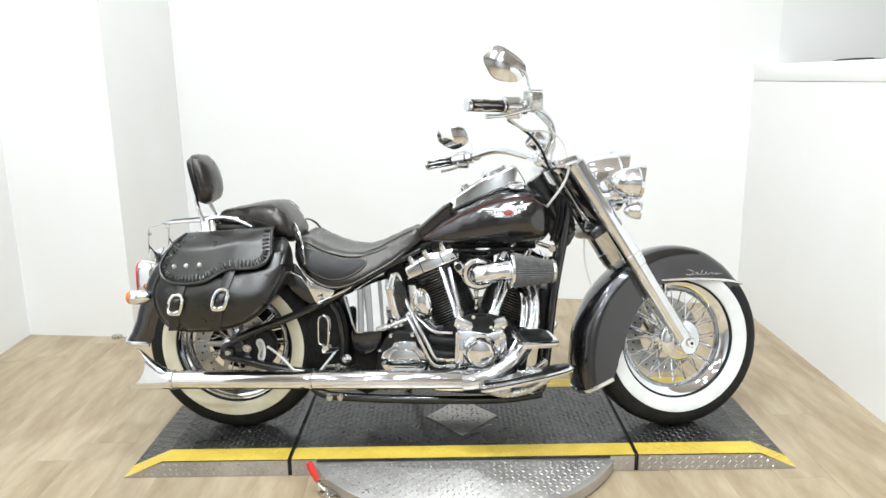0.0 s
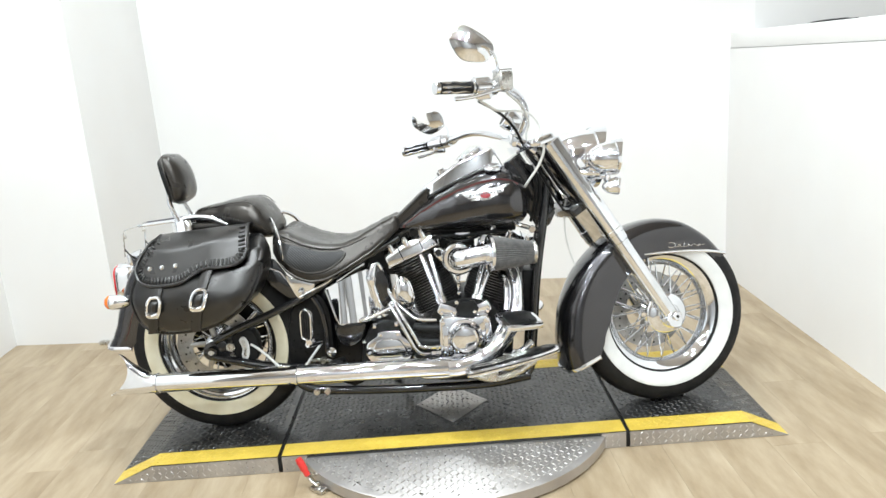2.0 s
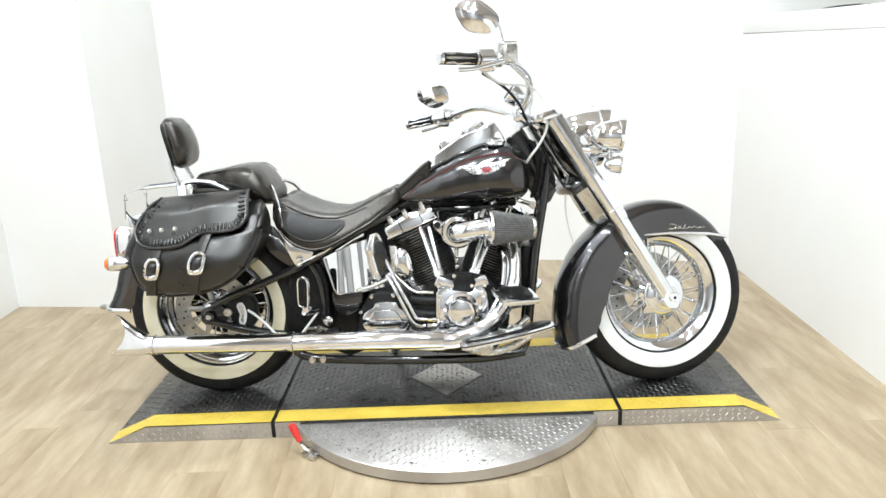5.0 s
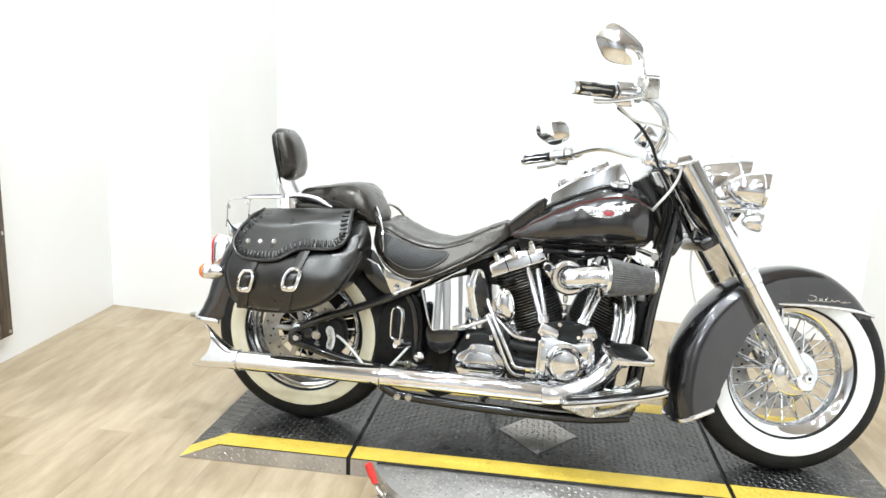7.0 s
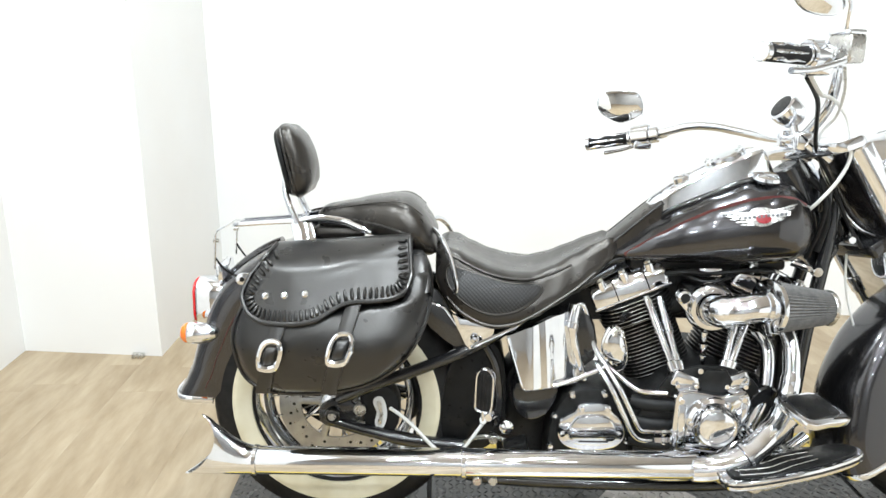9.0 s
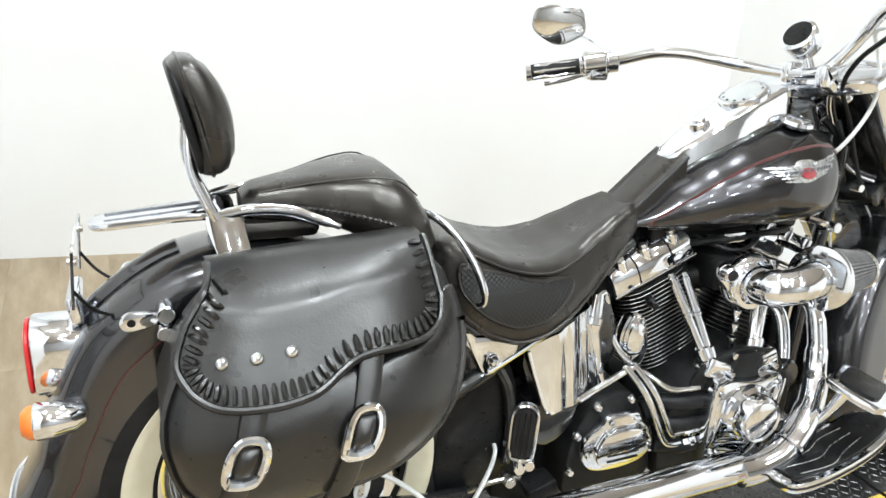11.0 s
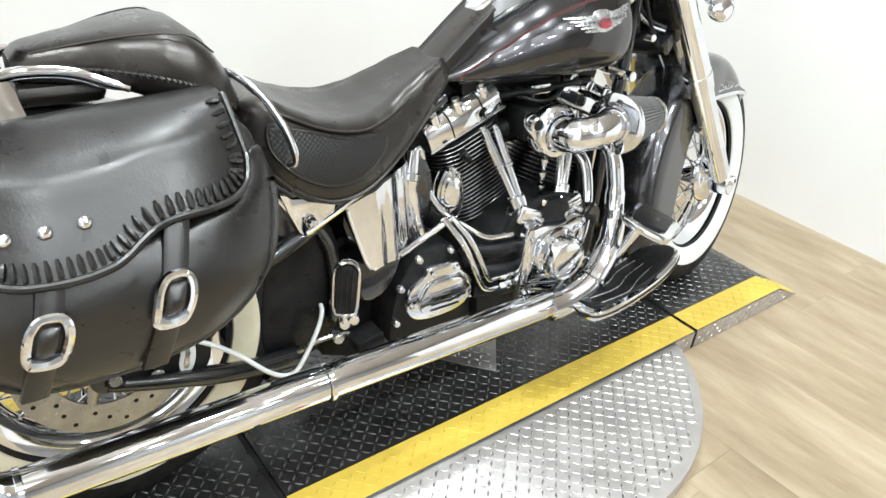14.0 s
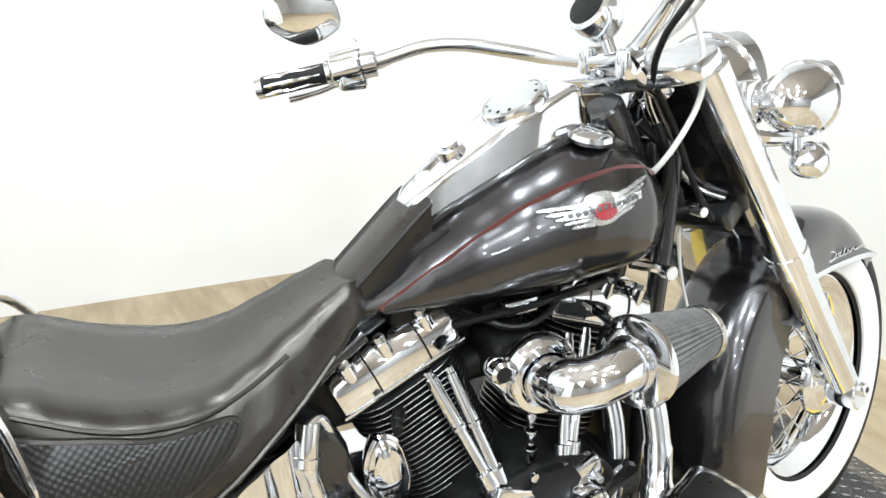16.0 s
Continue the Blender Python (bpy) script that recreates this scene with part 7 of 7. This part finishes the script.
# cables
CAB = [([(1.0, -0.335, 1.145), (1.06, -0.27, 1.10), (1.13, -0.165, 1.092), (1.182, -0.10, 1.078), (1.212, -0.09, 1.045), (1.224, -0.095, 1.0), (1.226, -0.097, 0.95), (1.206, -0.094, 0.90), (1.170, -0.085, 0.848), (1.150, -0.06, 0.815)], 0.0044, HOSE),
       ([(1.01, -0.315, 1.13), (1.08, -0.22, 1.085), (1.13, -0.12, 1.03), (1.16, -0.07, 0.97), (1.20, -0.07, 0.90), (1.25, -0.07, 0.80), (1.29, -0.075, 0.735)], 0.005, PLASTIC),
       ([(1.10, -0.28, 1.150), (1.15, -0.19, 1.105), (1.178, -0.11, 1.05), (1.172, -0.06, 1.01), (1.18, -0.04, 0.97), (1.22, -0.03, 0.94)], 0.0036, HOSE),
       ([(1.310, 0.02, 0.76), (1.301, 0.01, 0.71), (1.303, 0.0, 0.62), (1.329, -0.005, 0.525), (1.36, -0.01, 0.45)], 0.003, HOSE),
       ([(1.17, -0.03, 0.90), (1.20, -0.05, 0.86), (1.21, -0.055, 0.80), (1.195, -0.05, 0.72)], 0.008, PLASTIC),
       ([(1.185, -0.055, 0.90), (1.196, -0.07, 0.84), (1.19, -0.06, 0.77), (1.175, -0.04, 0.70)], 0.006, PLASTIC),
       ([(1.21, 0.02, 0.88), (1.235, -0.03, 0.82), (1.255, -0.04, 0.76)], 0.007, PLASTIC)]
for pts, r, mat in CAB:
    part("control_cable", Geo().tube(pts, r, 8, 6), mat, bike, "thin control cable" if mat is not PLASTIC else "black cable")
part("ignition_block", Geo().box((1.205, -0.03, 0.845), (0.04, 0.04, 0.06), 0.008), GLOSS, bike)
part("neck_bolt", Geo().rod((1.262, -0.06, 0.755), (1.262, -0.085, 0.755), 0.009), CHROME, bike)
part("side_stand", Geo().tube([(0.72, 0.10, 0.135), (0.66, 0.20, 0.07), (0.62, 0.275, -0.008 + 0.03)], 0.011, 10, 3).rod((0.62, 0.275, 0.0155), (0.61, 0.285, 0.010), 0.02), STEEL, bike, "folded-out steel side stand")

# floor boards
TURN = 0.8
board = None
PW, PL = 0.178, 1.22
rnd = random.Random(5)
for i in range(31):
    shift = rnd.random() * PL
    for j in range(8):
        x = -1.66 + i * PW + PW / 2
        y = -6.2 + shift + j * PL + PL / 2
        if y - PL / 2 > (1.98 - 0.164 * x if x > -0.9 else 1.25) or x > 3.75:
            continue
        q = pose(x - (y - 0.5) * math.tan(radians(TURN)), y, 0, 0, 0, TURN)
        if board is None:
            gg = Geo()
            e, h = 0.0002, PW / 2 - 0.0001
            k = PL / 2 - 0.0001
            gg.loft([[(-h, -k, -0.006), (h, -k, -0.006), (h, k, -0.006), (-h, k, -0.006)], [(-h, -k, -0.0008), (h, -k, -0.0008), (h, k, -0.0008), (-h, k, -0.0008)], [(-h + e, -k + e, 0), (h - e, -k + e, 0), (h - e, k - e, 0), (-h + e, k - e, 0)]])
            board = part("plank", gg, PLANK, floor, angle=20)
            board.matrix_basis = q
        else:
            clone(board, floor, q)
